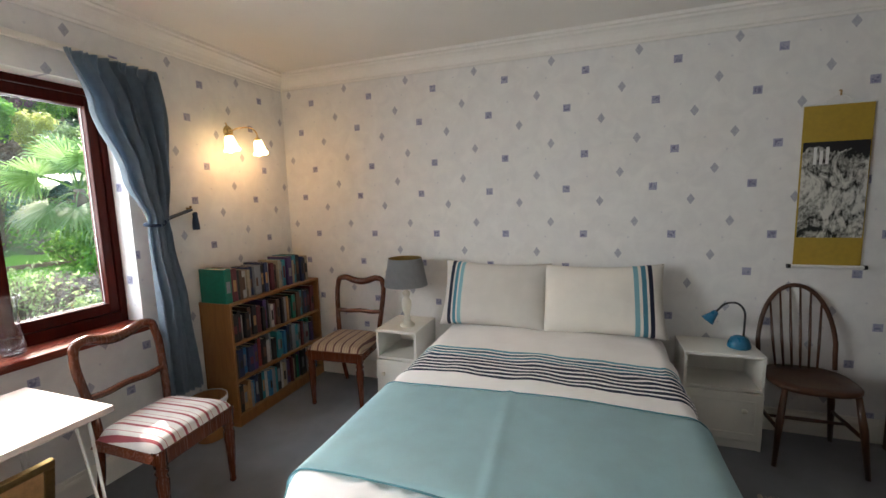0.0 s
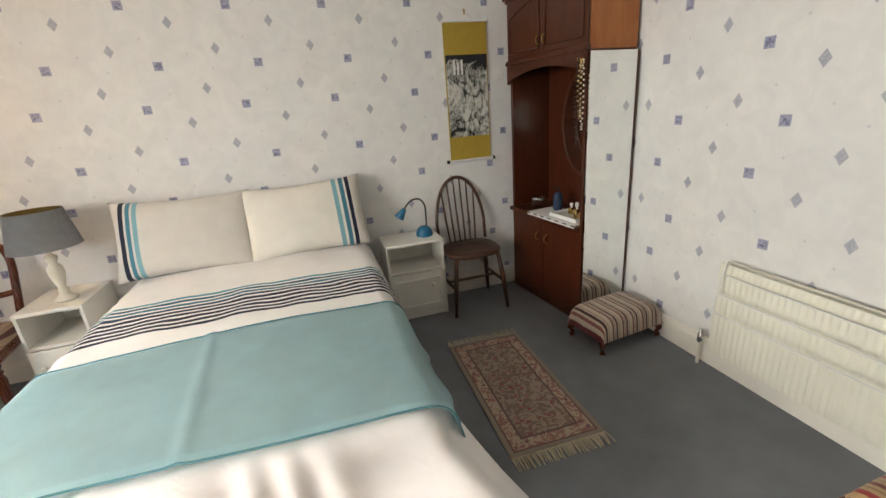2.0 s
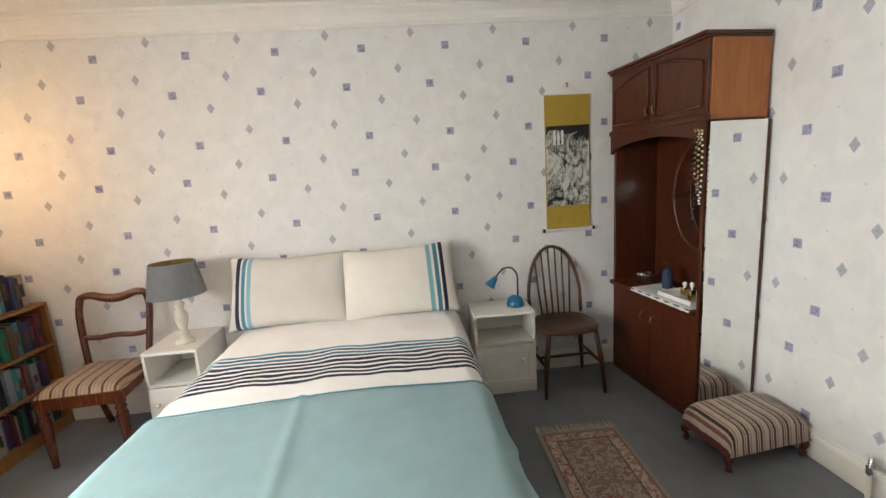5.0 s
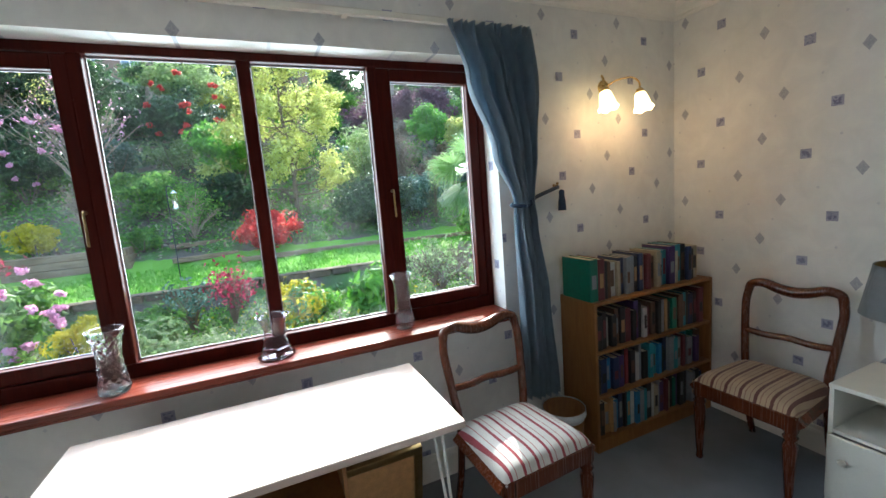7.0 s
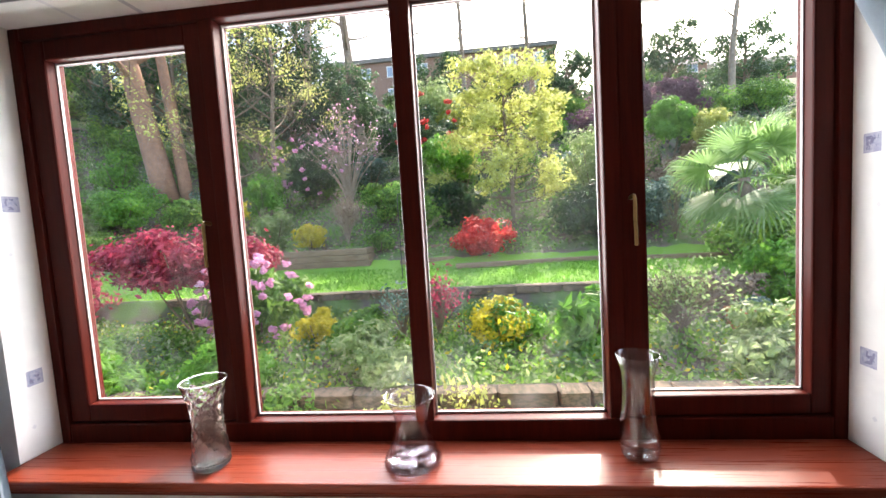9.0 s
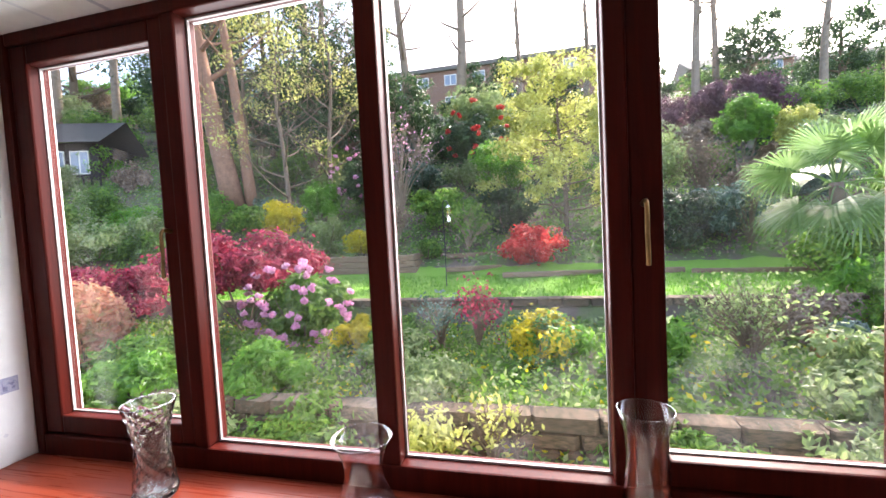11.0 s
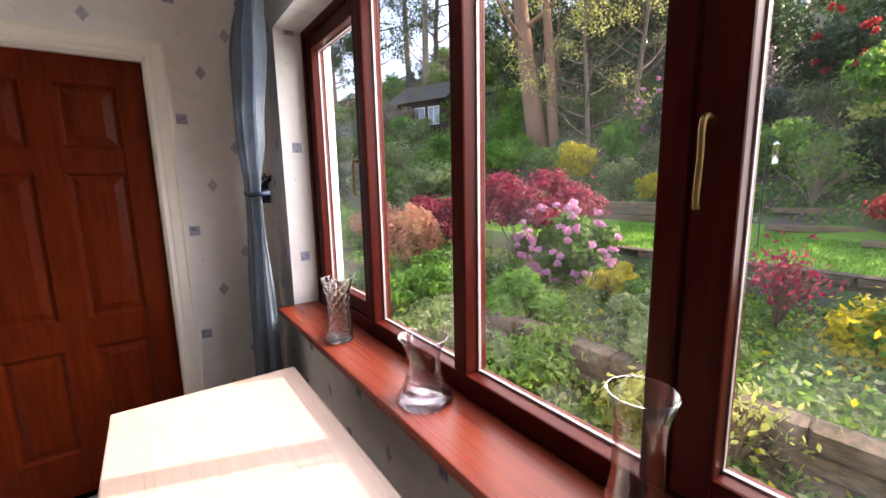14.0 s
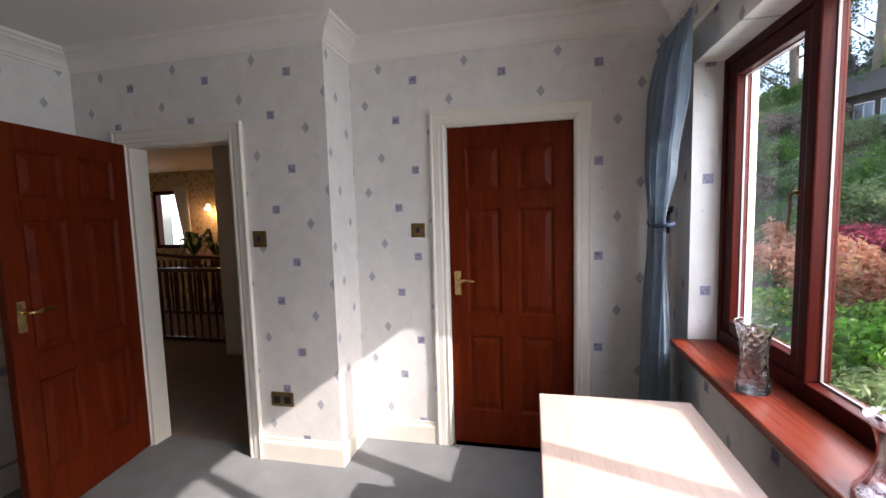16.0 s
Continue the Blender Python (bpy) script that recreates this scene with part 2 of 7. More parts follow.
def pane_mat():
    """A thin window pane: clear, with the gloss of glass and patches of mist between the old double panes, more of it low down."""
    m = bpy.data.materials.new("window_glass")
    m.use_nodes = True
    nt = m.node_tree
    nt.nodes.clear()
    out = nt.nodes.new("ShaderNodeOutputMaterial")
    clear, gloss, mx = nt.nodes.new("ShaderNodeBsdfTransparent"), nt.nodes.new("ShaderNodeBsdfGlossy"), nt.nodes.new("ShaderNodeMixShader")
    clear.inputs[0].default_value = (0.97, 0.98, 0.975, 1)
    gloss.inputs["Roughness"].default_value = 0.02
    fr = nt.nodes.new("ShaderNodeFresnel")
    fr.inputs[0].default_value = 1.45
    nt.links.new(fr.outputs[0], mx.inputs[0])
    nt.links.new(clear.outputs[0], mx.inputs[1])
    nt.links.new(gloss.outputs[0], mx.inputs[2])
    film, mist = nt.nodes.new("ShaderNodeBsdfTranslucent"), nt.nodes.new("ShaderNodeMixShader")
    film.inputs[0].default_value = (0.8, 0.82, 0.84, 1)
    geo, sep = nt.nodes.new("ShaderNodeNewGeometry"), nt.nodes.new("ShaderNodeSeparateXYZ")
    nt.links.new(geo.outputs["Position"], sep.inputs[0])
    low = ramp(nt, sep.outputs[2], 0.95, 1.55, 1.0, 0.0)
    blot = ramp(nt, noise_fac(nt, geo.outputs["Position"], 4.5, 4, 0.6, 0.4), 0.50, 0.72, 0.0, 0.035)
    smear = ramp(nt, noise_fac(nt, geo.outputs["Position"], 1.7, 3), 0.5, 0.8, 0.0, 0.006)
    nt.links.new(math_node(nt, "MULTIPLY_ADD", low, blot, smear), mist.inputs[0])
    nt.links.new(mx.outputs[0], mist.inputs[1])
    nt.links.new(film.outputs[0], mist.inputs[2])
    nt.links.new(mist.outputs[0], out.inputs[0])
    return m


M["pane"] = pane_mat()
def thin_glass(name, tint, blend):
    """Blown glass with thin walls: clear in the middle, glossy towards the rims."""
    m = bpy.data.materials.new(name)
    m.use_nodes = True
    nt = m.node_tree
    nt.nodes.clear()
    out = nt.nodes.new("ShaderNodeOutputMaterial")
    clear, gloss, mx = nt.nodes.new("ShaderNodeBsdfTransparent"), nt.nodes.new("ShaderNodeBsdfGlossy"), nt.nodes.new("ShaderNodeMixShader")
    clear.inputs[0].default_value = (*tint, 1)
    gloss.inputs["Roughness"].default_value = 0.03
    lw = nt.nodes.new("ShaderNodeLayerWeight")
    lw.inputs[0].default_value = blend
    f = math_node(nt, "MULTIPLY_ADD", math_node(nt, "POWER", lw.outputs["Facing"], 1.6), 0.75, 0.03)
    nt.links.new(f, mx.inputs[0])
    nt.links.new(clear.outputs[0], mx.inputs[1])
    nt.links.new(gloss.outputs[0], mx.inputs[2])
    nt.links.new(mx.outputs[0], out.inputs[0])
    return m


M["glass"] = thin_glass("clear_glass", (0.95, 0.96, 0.96), 0.35)
M["cut_glass"] = glass_mat("cut_crystal", 0.0, (0.98, 0.99, 0.99), 1.35)
M["purple_glass"] = thin_glass("lilac_glass", (0.94, 0.915, 0.94), 0.30)
mm = bpy.data.materials.new("mirror_silver")
nt, bs = nodes_of(mm)
bs.inputs["Base Color"].default_value = (0.86, 0.88, 0.86, 1)
bs.inputs["Metallic"].default_value, bs.inputs["Roughness"].default_value = 1.0, 0.015
M["mirror"] = mm
mm = bpy.data.materials.new("lit_frosted_shade")
nt, bs = nodes_of(mm)
bs.inputs["Base Color"].default_value = (0.9, 0.8, 0.6, 1)
bs.inputs["Emission Color"].default_value = (1.0, 0.66, 0.28, 1)
bs.inputs["Emission Strength"].default_value = 1.1
M["lit"] = mm

# ---- mesh helpers ----
def part(name, bm, material, parent=None, label="", smooth=False, m=None):
    """Links a bmesh as one mesh object, as a part under parent."""
    me = bpy.data.meshes.new(name)
    bm.to_mesh(me)
    bm.free()
    if smooth:
        me.shade_smooth()
    for mat in material if isinstance(material, (list, tuple)) else [material]:
        me.materials.append(mat)
    ob = new(name, me)
    if m is not None:
        ob.matrix_basis = m
    if parent is not None:
        ob.parent = parent
    if label:
        ob["label"] = label
    return ob


def structure(name, bm, material, label, category, smooth=False):
    return tagged(part(name, bm, material, None, "", smooth), label, category, "", "structure")


def thing(name, m, label, category, group=""):
    ob = new(name)
    ob.empty_display_size = 0.1
    ob.matrix_basis = m
    return tagged(ob, label, category, group)


def box(bm, x0, x1, y0, y1, z0, z1, bevel=0.0, seg=1):
    vs = [bm.verts.new((x, y, z)) for x in (x0, x1) for y in (y0, y1) for z in (z0, z1)]
    fs = [bm.faces.new([vs[i] for i in q]) for q in ((0, 1, 3, 2), (4, 6, 7, 5), (0, 4, 5, 1), (2, 3, 7, 6), (0, 2, 6, 4), (1, 5, 7, 3))]
    if bevel:
        edges = list({e for f in fs for e in f.edges})
        bmesh.ops.bevel(bm, geom=edges, offset=bevel, segments=seg, profile=0.6, affect="EDGES")
    return bm


def boxes(*specs, bevel=0.0, seg=1):
    bm = bmesh.new()
    for s in specs:
        box(bm, *s, bevel=bevel, seg=seg)
    return bm


def lathe(profile, seg=24, bm=None, at=(0, 0, 0), close=True):
    """profile: (radius, z) from the bottom up."""
    bm = bm or bmesh.new()
    rings = []
    for r, z in profile:
        rings.append([bm.verts.new((at[0] + r * math.cos(2 * math.pi * i / seg), at[1] + r * math.sin(2 * math.pi * i / seg), at[2] + z)) for i in range(seg)])
    for a, b in zip(rings, rings[1:]):
        for i in range(seg):
            bm.faces.new((a[i], a[(i + 1) % seg], b[(i + 1) % seg], b[i]))
    if close:
        bm.faces.new(rings[0][::-1])
        bm.faces.new(rings[-1])
    return bm


def tube(points, radius, seg=8, bm=None, flat=1.0):
    """A round bar along points; radius: one number or one for each point. flat: squeezes it along its second axis."""
    bm = bm or bmesh.new()
    pts = [Vector(p) for p in points]
    rad = radius if isinstance(radius, (list, tuple)) else [radius] * len(pts)
    up, rings = None, []
    for i, p in enumerate(pts):
        d = (pts[min(i + 1, len(pts) - 1)] - pts[max(i - 1, 0)]).normalized()
        if up is None:
            up = Vector((0, 0, 1)) if abs(d.z) < 0.9 else Vector((1, 0, 0))
        side = d.cross(up).normalized()
        up = side.cross(d).normalized()
        rings.append([bm.verts.new(p + rad[i] * (math.cos(2 * math.pi * k / seg) * side + flat * math.sin(2 * math.pi * k / seg) * up)) for k in range(seg)])
    for a, b in zip(rings, rings[1:]):
        for k in range(seg):
            bm.faces.new((a[k], a[(k + 1) % seg], b[(k + 1) % seg], b[k]))
    bm.faces.new(rings[0][::-1])
    bm.faces.new(rings[-1])
    return bm


def smooth_line(points, n=6):
    """A smooth curve through the points."""
    p = [Vector(q) for q in points]
    p = [p[0] * 2 - p[1]] + p + [p[-1] * 2 - p[-2]]
    out = []
    for i in range(1, len(p) - 2):
        for k in range(n):
            t = k / n
            out.append(0.5 * (2 * p[i] + (p[i + 1] - p[i - 1]) * t + (2 * p[i - 1] - 5 * p[i] + 4 * p[i + 1] - p[i + 2]) * t * t + (3 * p[i] - p[i - 1] - 3 * p[i + 1] + p[i + 2]) * t ** 3))
    return out + [p[-2]]


def sweep(profile, a, b, inward, cut_a=0.0, cut_b=0.0, bm=None):
    """Runs a moulding from a to b. profile: (out from the wall, z); inward: the wall's normal; cut: how far the ends are mitred per metre of out."""
    bm = bm or bmesh.new()
    a, b, n = Vector(a), Vector(b), Vector(inward)
    d = (b - a).normalized()
    ra = [bm.verts.new(a + n * o + d * o * cut_a + Vector((0, 0, z))) for o, z in profile]
    rb = [bm.verts.new(b + n * o - d * o * cut_b + Vector((0, 0, z))) for o, z in profile]
    for i in range(len(profile) - 1):
        bm.faces.new((ra[i], ra[i + 1], rb[i + 1], rb[i]))
    bm.faces.new(ra)
    bm.faces.new(rb[::-1])
    bmesh.ops.recalc_face_normals(bm, faces=bm.faces)
    return bm


def grid(nu, nv, f, bm=None, wrap=False):
    """A sheet of nu x nv cells, f(u, v) with u and v from 0 to 1."""
    bm = bm or bmesh.new()
    vs = [[bm.verts.new(f(i / nu, j / nv)) for j in range(nv + 1)] for i in range(nu + 1)]
    for i in range(nu):
        for j in range(nv):
            bm.faces.new((vs[i][j], vs[i + 1][j], vs[i + 1][j + 1], vs[i][j + 1]))
    return bm

# ---- the room ----
XW, XE, YN, YS, YB, XJ, YJ, H = -1.79, 2.704, 3.765, -0.205, 0.13, 1.80, 0.78, 2.53
XB = 0.06          # where the wall with the landing door steps forward
WY0, WY1, WZ0, WZ1 = 0.08, 2.44, 0.79, 2.132   # window opening

structure("floor", boxes((-1.79, 0.06, -0.205, 3.765, -0.06, 0.0), (0.06, 2.704, 0.012, 3.765, -0.06, 0.0)), M["carpet"], "plain grey-blue fitted carpet", "floor")
structure("ceiling", boxes((-2.2, 2.9, -0.5, 4.0, H, H + 0.1)), M["ceiling"], "white painted plaster ceiling", "ceiling")
structure("wall_north", boxes((-2.06, 2.9, YN, YN + 0.2, -0.06, H)), M["paper_n"], "wall papered with lavender squares and grey diamonds", "wall")
structure("wall_east", boxes((XE, XE + 0.2, YJ - 0.2, YN, -0.06, H)), M["paper_e"], "wall papered with lavender squares and grey diamonds", "wall")
structure("wall_jog", boxes((XJ, XE, YJ - 0.2, YJ, -0.06, H)), M["paper_s"], "papered return wall beside the landing door", "wall")
structure("wall_jog_side", boxes((XJ, XJ + 0.2, YB, YJ - 0.2, -0.06, H)), M["paper_e"], "papered wall behind the open door", "wall")
west = boxes((-2.06, XW, -0.5, WY0, -0.06, H), (-2.06, XW, WY1, YN, -0.06, H), (-2.06, XW, WY0, WY1, -0.06, WZ0), (-2.06, XW, WY0, WY1, WZ1, H))
structure("wall_west", west, M["paper_w"], "papered wall with the wide garden window", "wall")
# south walls with their two doorways
D1 = (-1.295, -0.533, 1.995)
D2 = (0.66, 1.42, 1.955)
s = boxes((XW, D1[0], YS - 0.2, YS, -0.06, H), (D1[1], XB + 0.1, YS - 0.2, YS, -0.06, H), (D1[0], D1[1], YS - 0.2, YS, D1[2], H))
structure("wall_south", s, M["paper_s"], "papered wall around the closed mahogany door", "wall")
s = boxes((XB, D2[0], YB - 0.12, YB, -0.06, H), (D2[1], XJ + 0.2, YB - 0.12, YB, -0.06, H), (D2[0], D2[1], YB - 0.12, YB, D2[2], H))
structure("wall_breast", s, M["paper_s2"], "papered wall around the open landing doorway", "wall")
structure("wall_breast_side", boxes((XB - 0.004, XB + 0.1, YS, YB - 0.12, -0.06, H), (XB - 0.004, XB, YB - 0.12, YB, -0.06, H)), M["paper_w"], "papered return where the wall steps forward", "wall")

COVE = ((0.0, -0.118), (0.010, -0.118), (0.012, -0.104), (0.022, -0.098), (0.030, -0.080), (0.046, -0.058), (0.068, -0.042), (0.084, -0.034), (0.088, -0.022), (0.104, -0.018), (0.108, 0.0), (0.0, 0.0))
runs = (((XW, YN, H), (XE, YN, H), (0, -1, 0), 1, 1), ((XE, YN, H), (XE, YJ, H), (-1, 0, 0), 1, 1), ((XE, YJ, H), (XJ, YJ, H), (0, 1, 0), 1, -1), ((XJ, YJ, H), (XJ, YB, H), (-1, 0, 0), -1, 1),
        ((XJ, YB, H), (XB, YB, H), (0, 1, 0), 1, -1), ((XB, YB, H), (XB, YS, H), (-1, 0, 0), -1, 1), ((XB, YS, H), (XW, YS, H), (0, 1, 0), 1, 1), ((XW, YS, H), (XW, YN, H), (1, 0, 0), 1, 1))
for a, b, n, ca, cb in runs:
    structure("coving", sweep(COVE, a, b, n, ca, cb), M["cove"], "white moulded plaster coving", "coving")
SKIRT = ((0.0, 0.0), (0.018, 0.0), (0.018, 0.105), (0.014, 0.118), (0.010, 0.122), (0.008, 0.140), (0.0, 0.142))
A1, A2 = 0.078, 0.072
runs = (((XW, YN, 0), (XE, YN, 0), (0, -1, 0), 1, 1), ((XE, YN, 0), (XE, YJ, 0), (-1, 0, 0), 1, 1), ((XE, YJ, 0), (XJ, YJ, 0), (0, 1, 0), 1, -1), ((XJ, YJ, 0), (XJ, YB, 0), (-1, 0, 0), -1, 1),
        ((XJ, YB, 0), (D2[1] + A2, YB, 0), (0, 1, 0), 1, 0), ((D2[0] - A2, YB, 0), (XB, YB, 0), (0, 1, 0), 0, -1), ((XB, YB, 0), (XB, YS, 0), (-1, 0, 0), -1, 1),
        ((XB, YS, 0), (D1[1] + A1, YS, 0), (0, 1, 0), 1, 0), ((D1[0] - A1, YS, 0), (XW, YS, 0), (0, 1, 0), 0, 1), ((XW, YS, 0), (XW, YN, 0), (1, 0, 0), 1, 1))
for a, b, n, ca, cb in runs:
    structure("baseboard", sweep(SKIRT, a, b, n, ca, cb), M["white"], "cream-white painted skirting board", "skirting")

# ---- window ----
M["paper_r"] = wallpaper("wallpaper_reveal", 0, 1, -1.86, 1.60)
for y0, y1 in ((WY0, WY0 + 0.003), (WY1 - 0.003, WY1)):
    structure("window_reveal", boxes((-1.914, XW + 0.001, y0, y1, 0.826, WZ1)), M["paper_r"], "papered side reveal of the garden window", "window reveal")
GX = -1.955     # the fixed panes
win = tagged(new("window_1"), "wide four-light mahogany window, two casements closed", "window", "", "structure")
FX0, FX1 = -1.992, -1.915
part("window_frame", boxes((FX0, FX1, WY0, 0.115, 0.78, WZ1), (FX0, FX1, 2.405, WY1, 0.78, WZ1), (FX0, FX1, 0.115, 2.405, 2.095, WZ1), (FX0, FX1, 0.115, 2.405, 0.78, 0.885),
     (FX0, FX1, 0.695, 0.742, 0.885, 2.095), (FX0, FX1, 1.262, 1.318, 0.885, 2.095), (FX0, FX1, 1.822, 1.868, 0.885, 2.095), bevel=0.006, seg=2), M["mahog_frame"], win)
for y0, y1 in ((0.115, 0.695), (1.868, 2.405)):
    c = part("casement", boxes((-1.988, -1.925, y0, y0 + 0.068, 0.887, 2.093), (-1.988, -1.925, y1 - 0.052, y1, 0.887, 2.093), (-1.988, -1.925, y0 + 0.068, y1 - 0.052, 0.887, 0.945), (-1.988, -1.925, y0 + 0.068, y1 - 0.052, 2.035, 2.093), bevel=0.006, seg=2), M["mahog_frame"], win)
    p = part("pane", grid(1, 1, lambda u, v, a=y0 + 0.068, b=y1 - 0.052: (-1.968, a + (b - a) * u, 0.945 + 1.09 * v)), M["pane"], c)
    p.visible_shadow = False
    part("glazing_bead", boxes((-1.967, -1.959, y0 + 0.066, y0 + 0.071, 0.943, 2.037), (-1.967, -1.959, y1 - 0.055, y1 - 0.050, 0.943, 2.037), (-1.967, -1.959, y0 + 0.071, y1 - 0.055, 0.943, 0.949), (-1.967, -1.959, y0 + 0.071, y1 - 0.055, 2.031, 2.037)), M["bead"], c)
for y0, y1 in ((0.742, 1.262), (1.318, 1.822)):
    p = part("pane", grid(1, 1, lambda u, v, a=y0, b=y1: (-1.968, a + (b - a) * u, 0.885 + 1.21 * v)), M["pane"], win)
    p.visible_shadow = False
    part("glazing_bead", boxes((-1.967, -1.959, y0, y0 + 0.005, 0.885, 2.095), (-1.967, -1.959, y1 - 0.005, y1, 0.885, 2.095), (-1.967, -1.959, y0 + 0.005, y1 - 0.005, 0.885, 0.891), (-1.967, -1.959, y0 + 0.005, y1 - 0.005, 2.089, 2.095)), M["bead"], win)
bm = boxes((-1.914, -1.705, 0.083, 2.437, 0.797, 0.826), bevel=0.008, seg=3)
box(bm, -1.788, -1.716, 0.10, 2.42, 0.783, 0.797, bevel=0.004)
structure("window_sill", bm, M["sill"], "glossy red mahogany window board", "window sill")
for y in (0.668, 1.895):
    h = part("window_handle", boxes((-1.935, -1.926, y - 0.011, y + 0.011, 1.475, 1.53), bevel=0.003), M["old_brass"], win, "worn brass casement fastener")
    bm = tube(smooth_line([(-1.926, y, 1.505), (-1.900, y, 1.508), (-1.892, y, 1.490), (-1.893, y, 1.45), (-1.889, y, 1.39), (-1.892, y, 1.378)]), [0.0065] * 6 + [0.005] * 25, 8)
    part("lever", bm, M["old_brass"], h, "", True)

# ---- bed ----
BX0, BX1, BY0, BZ = -0.265, 1.095, 1.78, 0.60
bed = thing("double_bed", pose(0.41, 2.75, 0), "double divan bed made up with white striped duvet", "bed")
inv = bed.matrix_basis.inverted()
part("divan_base", boxes((BX0 + 0.02, BX1 - 0.02, BY0 + 0.03, 3.74, 0.05, 0.33), bevel=0.02, seg=2), M["divan"], bed, "brown tweed divan base", m=inv)
part("mattress", boxes((BX0 + 0.01, BX1 - 0.01, BY0 + 0.02, 3.74, 0.33, 0.54), bevel=0.05, seg=3), M["linen"], bed, "white mattress", True, m=inv)
for x in (BX0 + 0.1, BX1 - 0.1):
    for y in (BY0 + 0.15, 3.6):
        part("castor", lathe([(0.02, 0), (0.024, 0.01), (0.024, 0.04), (0.016, 0.055)], 10), M["black"], bed, m=inv @ pose(x, y, 0))


def drape(y0, y1, lift, over, n_along=90, hem=0.0):
    """The duvet's shape: flat on top with soft folds, rounded over both sides and hanging. over(v): how far it hangs down at the sides."""
    half, r = (BX1 - BX0) / 2 + 0.025 + lift, 0.10
    cx = (BX0 + BX1) / 2

    def f(u, v):
        y = y0 + (y1 - y0) * v
        drop = over(v)
        flat = half - r
        arc = r * math.pi / 2
        total = flat + arc + drop
        s = (u * 2 - 1) * total
        sgn, a = (1 if s >= 0 else -1), abs(s)
        wob = noise.noise((s * 1.7, y * 2.1, 0.3)) * 0.010 + noise.noise((s * 5, y * 4.2, 4.1)) * 0.006
        if a <= flat:
            p = Vector((a, y, BZ + lift + wob + 0.015 * (1 - (a / flat) ** 2)))
        elif a <= flat + arc:
            t = (a - flat) / r
            p = Vector((flat + r * math.sin(t), y, BZ + lift - r * (1 - math.cos(t)) + wob))
        else:
            d = a - flat - arc
            p = Vector((flat + r + 0.32 * d + (0.014 + 0.05 * d) * math.sin(y * 19 + sgn + 2.2 * math.sin(y * 5.3)) * min(1, d / 0.12) + lift * 0, y, BZ + lift - r - d))
        return Vector((cx + sgn * p.x, p.y, p.z))
    return f, n_along


def duvet():
    """Laid over the mattress from under the pillows to the foot; hangs on three sides with gathered folds and flaring corners."""
    cx, half, r = (BX0 + BX1) / 2, (BX1 - BX0) / 2 + 0.025, 0.10
    head, foot, rc = 3.60, BY0 - 0.015, 0.10
    rim = []                              # the outline of the top: right side, foot, left side
    for k in range(90):
        rim.append((half, head - (head - foot - rc) * k / 90, 0.0))
    for k in range(16):
        a = math.pi / 2 * k / 15
        rim.append((half - rc + rc * math.cos(a), foot + rc - rc * math.sin(a), math.sin(2 * a) ** 0.7 if 0 < k < 15 else 0.0))
    for k in range(1, 80):
        rim.append((half - rc - (2 * half - 2 * rc) * k / 80, foot, 0.0))
    rim += [(-x, y, c) for x, y, c in rim[:106]][::-1]
    bm = bmesh.new()
    cols, run_len, last = [], 0.0, None
    nt_, nh = 26, 20
    for x, y, c in rim:
        run_len += 0 if last is None else math.hypot(x - last[0], y - last[1])
        last = (x, y)
        sx, sy = 0.0, max(y, foot + half)
        dx, dy = x - sx, y - sy
        dist = math.hypot(dx, dy)
        dx, dy = dx / dist, dy / dist
        near_foot = max(0.0, min(1.0, (foot + 0.75 - y) / 0.5))
        corner = max(0.0, 1 - math.hypot(abs(x) - half, y - foot) / 0.42)
        hang = 0.235 - 0.055 * near_foot + 0.03 * math.sin(run_len * 4.1 + 1.0) + 0.10 * corner
        under_throw = 0.25 if 1.72 < y < 2.62 and abs(x) > half - 0.02 else 1.0
        col = []
        for j in range(nt_ + nh + 1):
            if j <= nt_:
                d = (dist - r) * j / nt_
                px, py = sx + dx * d, sy + dy * d
                edge = d / (dist - r)
                w = noise.noise((px * 1.7, py * 2.1, 0.3)) * 0.010 + noise.noise((px * 5, py * 4.2, 4.1)) * 0.007
                ruck = 0.012 * noise.noise((px * 7, py * 9, 8.0)) + 0.009 * math.sin(run_len * 38 + 3 * math.sin(run_len * 9)) * edge ** 5
                z = BZ + w + ruck * near_foot * (1 if under_throw == 1.0 else 0.2) + 0.015 * (1 - edge ** 2)
            else:
                d = (r * math.pi / 2 + hang) * (j - nt_) / nh
                w = noise.noise(((sx + dx * dist) * 5, (sy + dy * dist) * 4.2, 4.1)) * 0.007
                if d <= r * math.pi / 2:
                    t = d / r
                    out, z = dist - r + r * math.sin(t), BZ - r * (1 - math.cos(t)) + w * (1 - math.sin(t))
                else:
                    e = d - r * math.pi / 2
                    out, z = dist + (0.24 + 0.75 * corner) * e, BZ - r - e * (1 - 0.25 * corner)
                grow = min(1.0, d / 0.22) * under_throw
                fold = math.sin(run_len * 40 + 2.6 * math.sin(run_len * 11)) + 0.6 * math.sin(run_len * 17 + 1.3)
                out += 0.013 * fold * grow
                px, py = sx + dx * out, sy + dy * out
            col.append(bm.verts.new((cx + px, py, z)))
        cols.append(col)
    for a, b in zip(cols, cols[1:]):
        for j in range(nt_ + nh):
            bm.faces.new((a[j], b[j], b[j + 1], a[j + 1]))
    bmesh.ops.remove_doubles(bm, verts=bm.verts, dist=0.0005)
    bmesh.ops.recalc_face_normals(bm, faces=bm.faces)
    return bm


